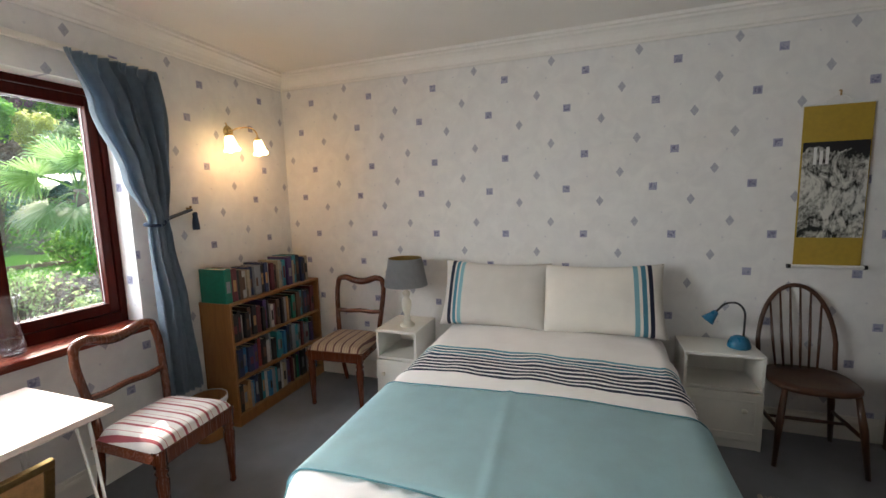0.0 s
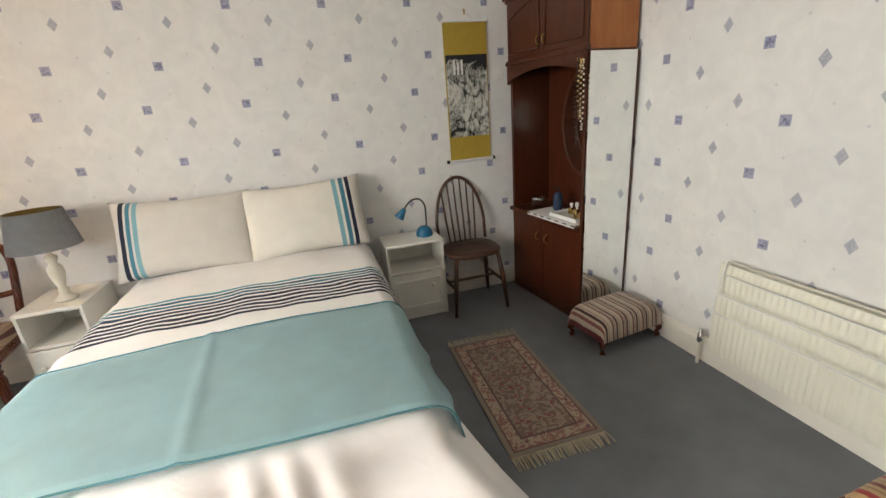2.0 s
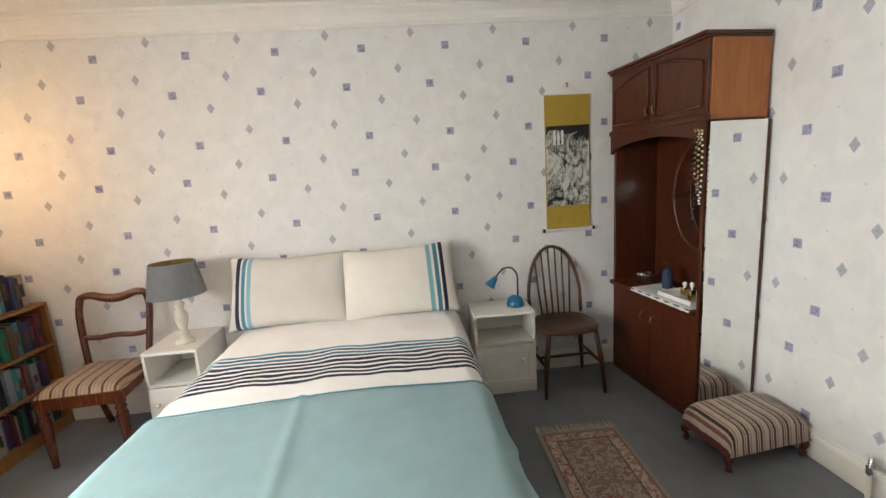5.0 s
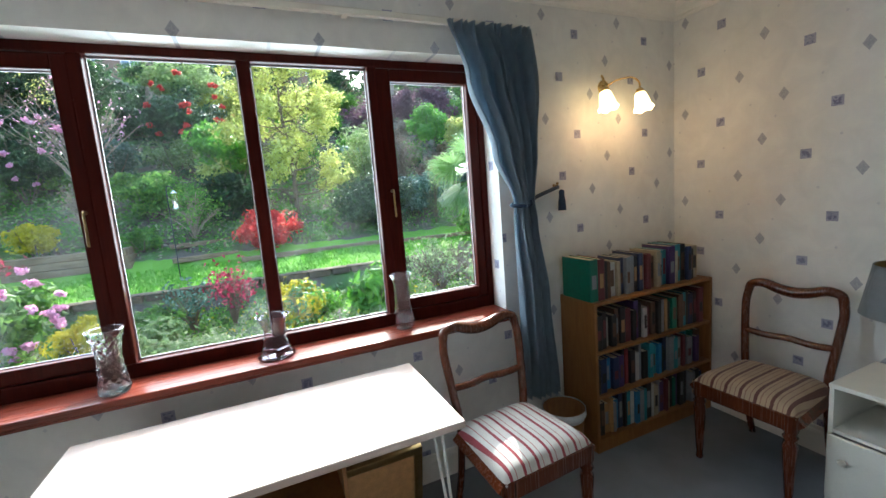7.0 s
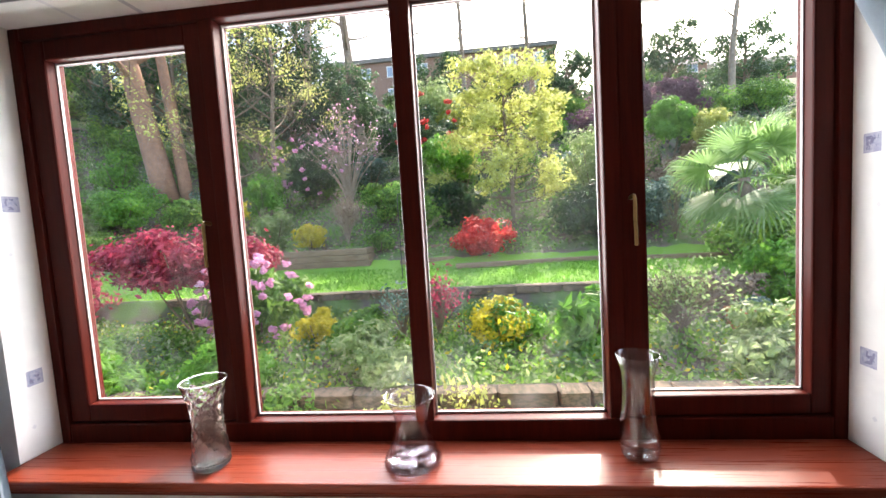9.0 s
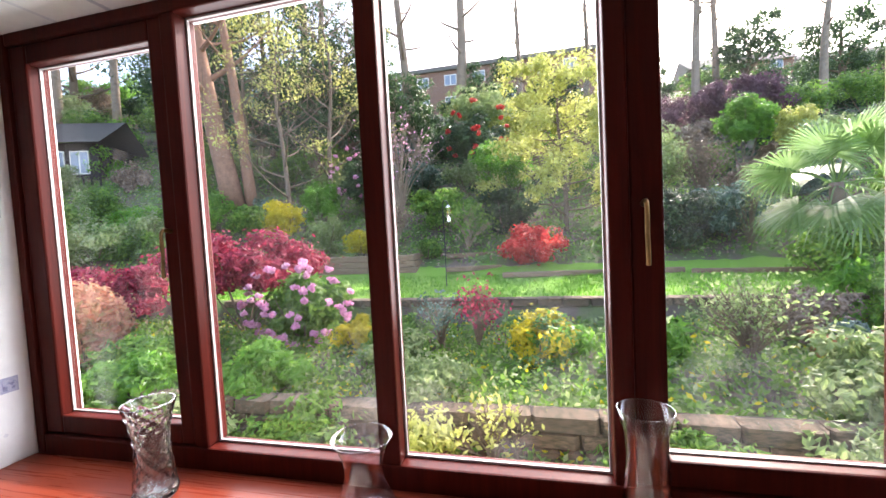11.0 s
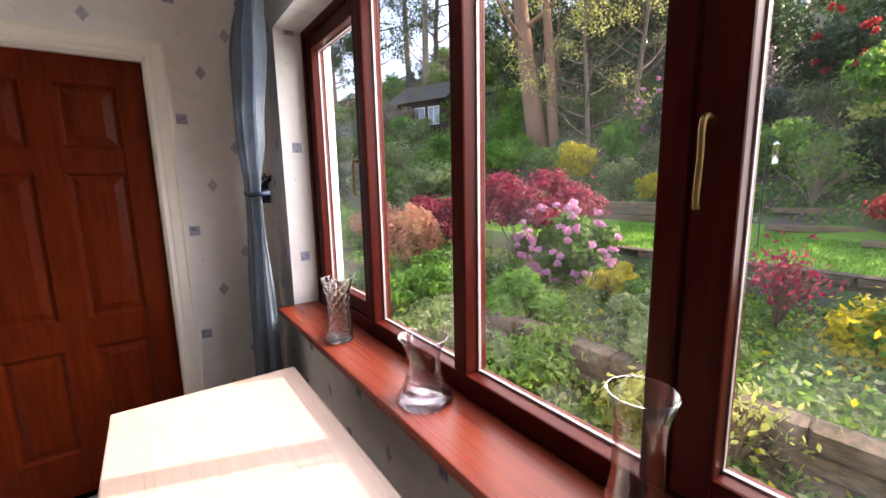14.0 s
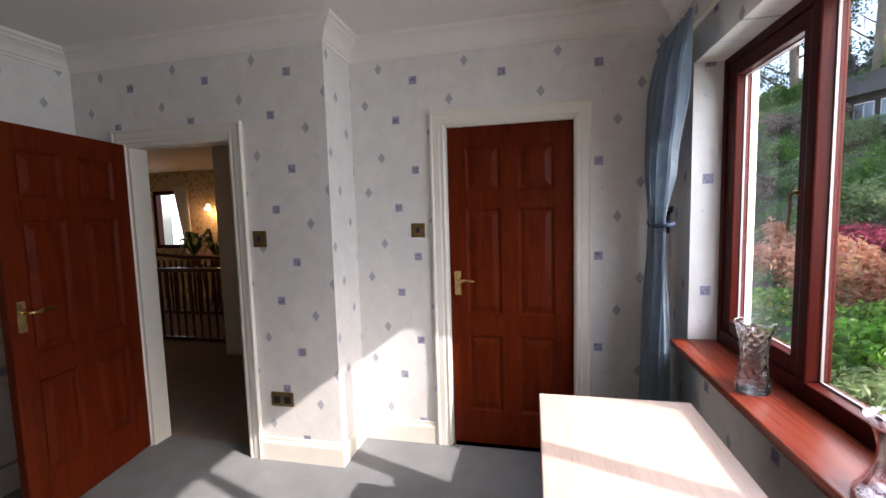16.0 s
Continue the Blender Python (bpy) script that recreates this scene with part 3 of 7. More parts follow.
def duvet_mat():
    """White cotton with a band of narrow stripes across the bed, pale teal to navy."""
    m = bpy.data.materials.new("striped_duvet_cotton")
    nt, bs = nodes_of(m)
    geo = nt.nodes.new("ShaderNodeNewGeometry")
    sep = nt.nodes.new("ShaderNodeSeparateXYZ")
    nt.links.new(geo.outputs["Position"], sep.inputs[0])
    y = math_node(nt, "MULTIPLY_ADD", noise_fac(nt, geo.outputs["Position"], 3.2, 2), 0.10, math_node(nt, "ADD", sep.outputs[1], -0.05))
    t = math_node(nt, "MULTIPLY", math_node(nt, "SUBTRACT", y, 2.70), 1 / 0.385)
    inside = math_node(nt, "MULTIPLY", math_node(nt, "GREATER_THAN", t, 0.0), math_node(nt, "LESS_THAN", t, 1.0))
    line = math_node(nt, "LESS_THAN", math_node(nt, "FRACT", math_node(nt, "MULTIPLY", t, 9.0)), 0.60)
    cr = nt.nodes.new("ShaderNodeValToRGB")
    nt.links.new(t, cr.inputs[0])
    cr.color_ramp.interpolation = "CONSTANT"
    el = cr.color_ramp.elements
    el[0].position, el[0].color = 0.0, (0.006, 0.015, 0.042, 1)
    el[1].position, el[1].color = 0.56, (0.012, 0.045, 0.10, 1)
    for p, c in ((0.66, (0.05, 0.17, 0.24, 1)), (0.77, (0.03, 0.10, 0.16, 1)), (0.88, (0.10, 0.30, 0.38, 1))):
        e = el.new(p)
        e.color = c
    big, fine = noise_fac(nt, geo.outputs["Position"], 6, 3), noise_fac(nt, geo.outputs["Position"], 700, 1)
    ground = mix(nt, ramp(nt, big, 0.3, 0.7), (0.84, 0.80, 0.78), (0.90, 0.87, 0.85))
    c = mix(nt, math_node(nt, "MULTIPLY", inside, line), ground, cr.outputs[0])
    nt.links.new(c, bs.inputs["Base Color"])
    bs.inputs["Roughness"].default_value = 0.9
    bs.inputs["Sheen Weight"].default_value = 0.03
    crease = noise_fac(nt, geo.outputs["Position"], 11, 4, 0.6, 1.0)
    bump(nt, bs, math_node(nt, "MULTIPLY_ADD", crease, 5.0, fine), 0.25, 0.003)
    return m


part("duvet", duvet(), duvet_mat(), bed, "white duvet with a band of navy and teal stripes", True, m=inv)
runner = thing("bed_runner", pose(0.41, 2.2, BZ), "duck-egg blue woven throw laid across the bed", "throw")
f, n = drape(1.825, 2.545, 0.012, lambda v: 0.115 + 0.03 * math.sin(v * 5), 60)


def run(u, v):
    p = f(u, v)
    p.y += 0.035 * math.sin(u * 5 + 0.6) * (1 - v) - 0.01 * math.sin(u * 6)
    if v > 0.97 or v < 0.03:
        p.z -= 0.006
    p.z += 0.006 * math.exp(-((u - 0.49 + 0.03 * v) / 0.010) ** 2)
    return p


bm = grid(120, 60, run)
bmesh.ops.solidify(bm, geom=bm.faces, thickness=0.006)
part("cloth", bm, M["runner"], runner, "", True, m=runner.matrix_basis.inverted())


M["teal_thread"] = plain("dark_teal_thread", (0.10, 0.26, 0.30), 0.9, vary=0.15, scale=60, bumps=0.4)
for v in (0.004, 0.996):
    part("edge_stitching", tube([run(k / 120, v) + Vector((0, 0, 0.002)) for k in range(121)], 0.0035, 5), M["teal_thread"], runner, "darker teal bound edge", True, m=runner.matrix_basis.inverted())


def pillow_mat(name, col, bands):
    m = bpy.data.materials.new(name)
    nt, bs = nodes_of(m)
    tc = nt.nodes.new("ShaderNodeTexCoord")
    sep = nt.nodes.new("ShaderNodeSeparateXYZ")
    nt.links.new(tc.outputs["Object"], sep.inputs[0])
    big, fine = noise_fac(nt, tc.outputs["Object"], 8, 3), noise_fac(nt, tc.outputs["Object"], 650, 1)
    c = mix(nt, ramp(nt, big, 0.3, 0.7), tuple(0.95 * q for q in col), tuple(1.03 * q for q in col))
    for a, b, k in bands:
        ins = math_node(nt, "MULTIPLY", math_node(nt, "GREATER_THAN", sep.outputs[0], a), math_node(nt, "LESS_THAN", sep.outputs[0], b))
        c = mix(nt, ins, c, k)
    nt.links.new(c, bs.inputs["Base Color"])
    bs.inputs["Roughness"].default_value = 0.9
    bs.inputs["Sheen Weight"].default_value = 0.03
    bump(nt, bs, math_node(nt, "MULTIPLY_ADD", noise_fac(nt, tc.outputs["Object"], 14, 4), 4.0, fine), 0.4, 0.002)
    return m


def pillow_mesh(w, h, d, seed):
    bm = bmesh.new()
    n = 36
    for side in (1, -1):
        def f(u, v, side=side):
            x, y = u * 2 - 1, v * 2 - 1
            e = (1 - abs(x) ** 2.6) * (1 - abs(y) ** 2.6)
            z = side * (d / 2) * max(0, e) ** 0.42
            z += 0.010 * noise.noise((x * 2.1, y * 2.3, seed)) * e
            sx = w / 2 * x * (1 - 0.055 * (1 - y * y))
            sy = h / 2 * y * (1 - 0.10 * (1 - x * x))
            return Vector((sx, sy, z))
        grid(n, n, f, bm)
    bmesh.ops.remove_doubles(bm, verts=bm.verts, dist=0.0006)
    bmesh.ops.recalc_face_normals(bm, faces=bm.faces)
    return bm


NAVY, TEAL, PALE = (0.010, 0.014, 0.035), (0.055, 0.20, 0.27), (0.20, 0.40, 0.46)
left = pillow_mat("pillow_cotton_oatmeal", (0.63, 0.595, 0.545), ((-0.315, -0.288, NAVY), (-0.275, -0.252, TEAL), (-0.240, -0.215, PALE)))
right = pillow_mat("pillow_cotton_cream", (0.74, 0.70, 0.63), ((0.275, 0.300, NAVY), (0.235, 0.262, TEAL), (0.190, 0.218, PALE)))
for cx, mat, seed, lab, roll in ((0.055, left, 1.0, "oatmeal pillow with navy and teal edge stripes", -1.0), (0.745, right, 5.0, "cream pillow with teal and navy edge stripes", 1.5)):
    p = part("pillow", pillow_mesh(0.755, 0.475, 0.20, seed), mat, None, "", True, m=pose(cx, 3.575, 0.815, 68, 0, 0) @ pose(0, 0, 0, 0, 0, roll))
    tagged(p, lab + ", leaning on the wall", "pillow", "pillows on the bed")

# ---- doors ----
def architrave(x0, x1, ztop, w, y, face):
    """Moulded casing round an opening in a wall of constant y."""
    prof = ((0.0, 0.0), (0.012, 0.0), (0.020, 0.12), (0.016, 0.30), (0.020, 0.42), (0.020, 0.80), (0.026, 0.88), (0.026, 1.0), (0.0, 1.0))
    bm = bmesh.new()
    path = [((x0, 0.0), (-1, 0)), ((x0, ztop), (-1, 1)), ((x1, ztop), (1, 1)), ((x1, 0.0), (1, 0))]
    rings = [[bm.verts.new((px + dx * w * k, y + face * o, pz + dz * w * k)) for o, k in prof] for (px, pz), (dx, dz) in path]
    for a, b in zip(rings, rings[1:]):
        for i in range(len(prof) - 1):
            bm.faces.new((a[i], a[i + 1], b[i + 1], b[i]))
    bmesh.ops.recalc_face_normals(bm, faces=bm.faces)
    return bm


def door_leaf(w, h, t=0.04):
    """Six raised panels in stiles and rails; hinge edge at x = 0, the room face at y = 0, the leaf behind it to y = -t."""
    bm = bmesh.new()
    st, mid = 0.105, 0.10
    rails = ((0.0, 0.21), (0.70, 0.835), (1.485, 1.59), (h - 0.115, h))
    for x0, x1 in ((0, st), (w - st, w)):
        box(bm, x0, x1, -t, 0, 0, h, bevel=0.002)
    for z0, z1 in rails:
        box(bm, st, w - st, -t, 0, z0, z1)
    for (a, z0), (z1, b) in zip(rails, rails[1:]):
        box(bm, w / 2 - mid / 2, w / 2 + mid / 2, -t, 0, z0, z1)
    return bm, [(x0, x1, z0, z1) for (a, z0), (z1, b) in zip(rails, rails[1:]) for x0, x1 in ((st, w / 2 - mid / 2), (w / 2 + mid / 2, w - st))]


def raised(x0, x1, z0, z1, t=0.04):
    bm = bmesh.new()
    for s, y in ((1, 0.0), (-1, -t)):
        d = -s
        rings = []
        for inset, depth in ((0.0, 0.0), (0.012, 0.012), (0.020, 0.014), (0.055, 0.004)):
            rings.append([bm.verts.new((x, y + d * depth, z)) for x, z in ((x0 + inset, z0 + inset), (x1 - inset, z0 + inset), (x1 - inset, z1 - inset), (x0 + inset, z1 - inset))])
        for a, b in zip(rings, rings[1:]):
            for i in range(4):
                bm.faces.new((a[i], a[(i + 1) % 4], b[(i + 1) % 4], b[i]))
        bm.faces.new(rings[-1])
    bmesh.ops.recalc_face_normals(bm, faces=bm.faces)
    return bm


def door(name, m, w, h, label, handle_x, point):
    d = thing(name, m, label, "door")
    d["kind"] = "structure"
    bm, panels = door_leaf(w, h)
    leaf = part("leaf", bm, M["door"], d)
    for q in panels:
        part("panel", raised(*q), M["door"], leaf)
    plate = part("door_handle", boxes((handle_x - 0.021, handle_x + 0.021, 0.0, 0.006, 0.955, 1.105), bevel=0.003), M["brass"], d, "polished brass lever handle on a plate")
    part("lever", tube(smooth_line([(handle_x, 0.006, 1.05), (handle_x, 0.045, 1.05), (handle_x + point * 0.02, 0.055, 1.05), (handle_x + point * 0.07, 0.055, 1.053), (handle_x + point * 0.11, 0.055, 1.046)]), 0.0085, 8), M["brass"], plate, "", True)
    return d


door("door_1", pose(-1.282, YS - 0.03, 0.008), 0.735, 1.975, "closed six-panel mahogany door with brass lever", 0.69, -1)
structure("door_lining_1", boxes((D1[0] - 0.0, D1[0] + 0.012, YS - 0.2, YS + 0.001, 0, D1[2]), (D1[1] - 0.012, D1[1], YS - 0.2, YS + 0.001, 0, D1[2]), (D1[0] + 0.012, D1[1] - 0.012, YS - 0.2, YS + 0.001, D1[2] - 0.012, D1[2])), M["white"], "cream-white painted door lining", "door frame")
structure("architrave_1", architrave(D1[0] + 0.006, D1[1] - 0.006, D1[2] - 0.006, 0.088, YS, 1), M["white"], "cream-white moulded door casing", "door frame")
structure("wall_behind_door", boxes((-1.5, -0.3, YS - 0.3, YS - 0.21, -0.06, 2.2)), M["white"], "plain wall behind the closed door", "wall")
door("door_2", pose(1.418, YB + 0.012, 0.008, 0, 0, 99), 0.745, 1.94, "open six-panel mahogany door with brass lever", 0.69, -1)
structure("door_lining_2", boxes((D2[0], D2[0] + 0.025, YB - 0.121, YB + 0.001, 0, D2[2]), (D2[1] - 0.025, D2[1], YB - 0.121, YB + 0.001, 0, D2[2]), (D2[0] + 0.025, D2[1] - 0.025, YB - 0.121, YB + 0.001, D2[2] - 0.025, D2[2])), M["white"], "cream-white painted door lining", "door frame")
structure("architrave_2", architrave(D2[0] + 0.012, D2[1] - 0.004, D2[2] - 0.006, 0.085, YB, 1), M["white"], "cream-white moulded door casing", "door frame")


def wall_plate(name, m, w, h, kind, label):
    t = thing(name, m, label, kind)
    part("plate", boxes((-w / 2, w / 2, 0, 0.008, -h / 2, h / 2), bevel=0.003, seg=2), M["old_brass"], t)
    if kind == "light switch":
        part("rocker", boxes((-0.011, 0.011, 0.008, 0.014, -0.016, 0.016), bevel=0.003), M["black"], t, "black rocker")
    else:
        for x in (-0.036, 0.036):
            part("socket_insert", boxes((x - 0.022, x + 0.022, 0.008, 0.010, -0.026, 0.018)), M["black"], t, "black three-pin insert")
            part("rocker", boxes((x - 0.006, x + 0.006, 0.008, 0.013, 0.022, 0.036)), M["old_brass"], t)
    return t


wall_plate("light_switch", pose(-0.356, YS, 1.372), 0.088, 0.088, "light switch", "antique brass light switch beside the closed door")
wall_plate("light_switch", pose(0.513, YB, 1.352), 0.088, 0.095, "light switch", "antique brass light switch beside the open doorway")
wall_plate("wall_socket", pose(0.43, YB, 0.385), 0.148, 0.088, "socket", "antique brass double wall socket")


# ---- bedside cabinets ----
def bedside(m, w, d, h, label, knob_x, double):
    t = thing("bedside_cabinet", m, label, "bedside cabinet", "bedside cabinets")
    th = 0.016
    part("top", boxes((-w / 2, w / 2, -d / 2, d / 2, h - 0.02, h), bevel=0.003), M["stand"], t)
    for x in (-w / 2 + 0.002, w / 2 - th - 0.002):
        part("side_panel", boxes((x, x + th, -d / 2 + 0.004, d / 2, 0.0, h - 0.02)), M["stand"], t)
    part("back_panel", boxes((-w / 2 + th + 0.002, w / 2 - th - 0.002, d / 2 - 0.012, d / 2, 0.05, h - 0.02)), M["stand"], t)
    shelf = h - 0.20
    part("shelf", boxes((-w / 2 + th + 0.002, w / 2 - th - 0.002, -d / 2 + 0.006, d / 2 - 0.012, shelf - 0.016, shelf)), M["stand"], t)
    part("plinth", boxes((-w / 2 + th + 0.002, w / 2 - th - 0.002, -d / 2 + 0.012, -d / 2 + 0.028, 0.0, 0.055)), M["stand"], t)
    dr = part("door", boxes((-w / 2 + 0.006, w / 2 - 0.006, -d / 2 - 0.014, -d / 2 + 0.002, 0.06, shelf - 0.02), bevel=0.003), M["stand"], t)
    bm = bmesh.new()
    if double:
        x0, x1, z0, z1, y = -w / 2 + 0.045, w / 2 - 0.045, 0.10, shelf - 0.06, -d / 2 - 0.014
        for a in ((x0, x1, y - 0.006, y, z0, z0 + 0.012), (x0, x1, y - 0.006, y, z1 - 0.012, z1), (x0, x0 + 0.012, y - 0.006, y, z0 + 0.012, z1 - 0.012), (x1 - 0.012, x1, y - 0.006, y, z0 + 0.012, z1 - 0.012)):
            box(bm, *a, bevel=0.002)
        part("moulding", bm, M["stand"], dr)
    else:
        bm.free()
    part("knob", lathe([(0.006, 0), (0.006, 0.010), (0.014, 0.016), (0.015, 0.022), (0.009, 0.028)], 14), M["ivory"], dr, "round pale knob", True, m=pose(knob_x, -d / 2 - 0.014, 0.25, 90))
    return t


bedside(pose(-0.62, 3.555, 0), 0.315, 0.39, 0.565, "small white bedside cabinet with an open shelf", -0.09, False)
bedside(pose(1.408, 3.605, 0), 0.405, 0.29, 0.565, "cream bedside cabinet with an open shelf and panelled door", 0.10, True)

lamp = thing("table_lamp", pose(-0.585, 3.50, 0.565), "ivory turned table lamp with a grey drum shade", "lamp")
part("base", lathe([(0.0, 0), (0.052, 0), (0.055, 0.012), (0.040, 0.024), (0.022, 0.040), (0.026, 0.060), (0.017, 0.075), (0.024, 0.10), (0.036, 0.15), (0.034, 0.19), (0.018, 0.215), (0.027, 0.235), (0.030, 0.25), (0.013, 0.265), (0.013, 0.33)], 24, close=False), M["ivory"], lamp, "", True)
bm = lathe([(0.158, 0.305), (0.122, 0.505)], 40, close=False)
bmesh.ops.solidify(bm, geom=bm.faces, thickness=0.003)
part("shade", bm, M["grey_shade"], lamp, "grey linen shade", True)
part("shade_lining", lathe([(0.154, 0.306), (0.118, 0.504)], 40, close=False), M["shade_in"], lamp, "brassy lining", True)
bm = tube([(0.012, 0, 0.33), (0.012, 0, 0.36)], 0.014, 10)
for k in range(3):
    a = k * 2.1
    tube([(0.0, 0.0, 0.345), (0.118 * math.cos(a), 0.118 * math.sin(a), 0.50)], 0.002, 6, bm)
part("shade_carrier", bm, M["brass"], lamp)

dl = thing("desk_lamp", pose(1.515, 3.60, 0.565), "small teal gooseneck desk lamp", "lamp")
part("base", lathe([(0.0, 0), (0.058, 0.0), (0.060, 0.01), (0.056, 0.03), (0.045, 0.055), (0.022, 0.07), (0.0, 0.072)], 24, close=False), M["teal"], dl, "", True)
neck = smooth_line([(0.02, 0, 0.06), (0.022, 0, 0.15), (0.018, 0, 0.22), (-0.02, 0, 0.265), (-0.08, -0.01, 0.262), (-0.125, -0.02, 0.22), (-0.135, -0.022, 0.20)])
part("gooseneck", tube(neck, 0.006, 8), M["black"], dl, "black flexible neck", True)
part("lamp_head", lathe([(0.012, 0.0), (0.018, 0.008), (0.022, 0.03), (0.038, 0.075), (0.036, 0.075), (0.018, 0.03)], 18, close=False), M["teal"], dl, "", True, m=pose(-0.128, -0.02, 0.215, 180, 38, 0))


# ---- chairs ----
def balloon_chair(m, cloth, label, group):
    """A Victorian balloon-back side chair. It faces -y; the seat is 0.45 m wide."""
    c = thing("side_chair", m, label, "chair", group)
    sh = 0.445

    def pad(u, v):
        x, y = u * 2 - 1, v * 2 - 1
        half = 0.222 - 0.028 * (v)
        e = max(0.0, (1 - abs(x) ** 5) * (1 - abs(y) ** 5)) ** 0.45
        return Vector((x * half, -0.215 + 0.41 * v, sh - 0.03 + 0.065 * e))
    bm = grid(24, 24, pad)
    bmesh.ops.recalc_face_normals(bm, faces=bm.faces)
    part("seat", bm, cloth, c, "", True)
    for spec in ((-0.215, 0.215, -0.218, -0.196), (-0.185, 0.185, 0.175, 0.197)):
        part("seat_rail", boxes((*spec, sh - 0.095, sh - 0.022), bevel=0.004), M["chair"], c)
    for s in (-1, 1):
        bm = tube([(s * 0.211, -0.20, sh - 0.058), (s * 0.185, 0.185, sh - 0.058)], 0.036, 4)
        part("seat_rail", bm, M["chair"], c)
    for s in (-1, 1):                    # turned front legs
        prof = [(0.0, 0.0), (0.013, 0.0), (0.018, 0.012), (0.014, 0.03), (0.017, 0.06), (0.024, 0.18), (0.029, 0.28), (0.022, 0.305), (0.030, 0.32), (0.022, 0.335), (0.030, 0.35), (0.030, sh - 0.022)]
        part("front_leg", lathe(prof, 14, close=False), M["chair"], c, "", True, m=pose(s * 0.195, -0.192, 0))
    for s in (-1, 1):                    # back legs that sweep up into the stiles
        pts = smooth_line([(s * 0.175, 0.265, 0.0), (s * 0.178, 0.205, 0.22), (s * 0.178, 0.185, sh), (s * 0.192, 0.205, 0.60), (s * 0.205, 0.235, 0.76), (s * 0.196, 0.250, 0.84)], 6)
        part("back_leg", tube(pts, [0.019] * 12 + [0.022] * (len(pts) - 12), 10, flat=0.85), M["chair"], c, "", True)
    top = smooth_line([(-0.200, 0.247, 0.825), (-0.185, 0.252, 0.862), (-0.13, 0.255, 0.872), (-0.06, 0.258, 0.850), (0.0, 0.258, 0.842), (0.06, 0.258, 0.850), (0.13, 0.255, 0.872), (0.185, 0.252, 0.862), (0.200, 0.247, 0.825)], 6)
    part("top_rail", tube(top, [0.022 + 0.009 * math.sin(math.pi * i / (len(top) - 1)) ** 2 for i in range(len(top))], 12, flat=0.9), M["chair"], c, "", True)
    bar = smooth_line([(-0.192, 0.205, 0.615), (-0.10, 0.212, 0.605), (0, 0.214, 0.612), (0.10, 0.212, 0.605), (0.192, 0.205, 0.615)], 5)
    part("cross_rail", tube(bar, 0.0165, 10), M["chair"], c, "", True)
    return c


red_cloth = stripes("red_white_stripe", 0, 0.064, ((0, 1, (0.68, 0.64, 0.60)), (0.0, 0.20, (0.30, 0.035, 0.05)), (0.47, 0.53, (0.45, 0.20, 0.20))), phase=0.1)
tan_cloth = stripes("tan_brown_stripe", 0, 0.064, ((0, 1, (0.40, 0.29, 0.19)), (0.0, 0.22, (0.10, 0.028, 0.020)), (0.40, 0.46, (0.24, 0.13, 0.09)), (0.74, 0.80, (0.24, 0.13, 0.09))), phase=0.1)
balloon_chair(pose(-1.315, 2.165, 0, 0, 0, 94), red_cloth, "mahogany balloon-back chair with red and white striped seat", "balloon-back chairs")
balloon_chair(pose(-1.055, 3.425, 0, 0, 0, 3), tan_cloth, "mahogany balloon-back chair with tan and brown striped seat", "balloon-back chairs")


def windsor(m):
    c = thing("windsor_chair", m, "dark hoop-back wooden chair beside the bedside cabinet", "chair")

    def outline(a):
        x, y = math.cos(a), math.sin(a)
        return (0.205 * abs(x) ** 0.72 * (1 if x > 0 else -1), 0.19 * abs(y) ** 0.72 * (1 if y > 0 else -1))
    bm = bmesh.new()
    rings = []
    for k, z in ((0.93, 0.415), (1.0, 0.425), (1.0, 0.44), (0.95, 0.448), (0.6, 0.438)):
        rings.append([bm.verts.new((*(k * q for q in outline(2 * math.pi * i / 40)), z)) for i in range(40)])
    for a, b in zip(rings, rings[1:]):
        for i in range(40):
            bm.faces.new((a[i], a[(i + 1) % 40], b[(i + 1) % 40], b[i]))
    bm.faces.new(rings[0][::-1])
    bm.faces.new(rings[-1])
    part("seat", bm, M["windsor"], c, "", True)
    hoop = [(0.192 * math.cos(a) * (1.0 if math.sin(a) > 0.2 else 0.97), 0.165 + 0.075 * max(0, math.sin(a)) , 0.445 + 0.475 * max(0.0, math.sin(a)) ** 0.75) for a in [math.pi * i / 30 for i in range(31)]]
    part("hoop", tube(hoop, 0.0125, 8), M["windsor"], c, "", True)
    for x in (-0.125, -0.075, -0.025, 0.025, 0.075, 0.125):
        a = math.acos(x / 0.192)
        top = (x, 0.165 + 0.075 * math.sin(a), 0.445 + 0.475 * math.sin(a) ** 0.75 - 0.005)
        part("spindle", tube([(x * 0.8, 0.155, 0.44), (x * 0.9, 0.185, 0.60), top], [0.006, 0.008, 0.005], 8), M["windsor"], c, "", True)
    for sx in (-1, 1):
        for sy in (-1, 1):
            part("leg", tube([(sx * 0.155, sy * 0.13, 0.425), (sx * 0.178, sy * 0.155, 0.25), (sx * 0.200, sy * 0.18, 0.0)], [0.014, 0.018, 0.012], 10), M["windsor"], c, "", True)
        part("stretcher", tube([(sx * 0.183, -0.163, 0.20), (sx * 0.183, 0, 0.20), (sx * 0.183, 0.163, 0.20)], [0.008, 0.012, 0.008], 8), M["windsor"], c, "", True)
    part("stretcher", tube([(-0.183, 0, 0.20), (0, 0, 0.20), (0.183, 0, 0.20)], [0.008, 0.012, 0.008], 8), M["windsor"], c, "", True)
    return c


windsor(pose(1.83, 3.525, 0))


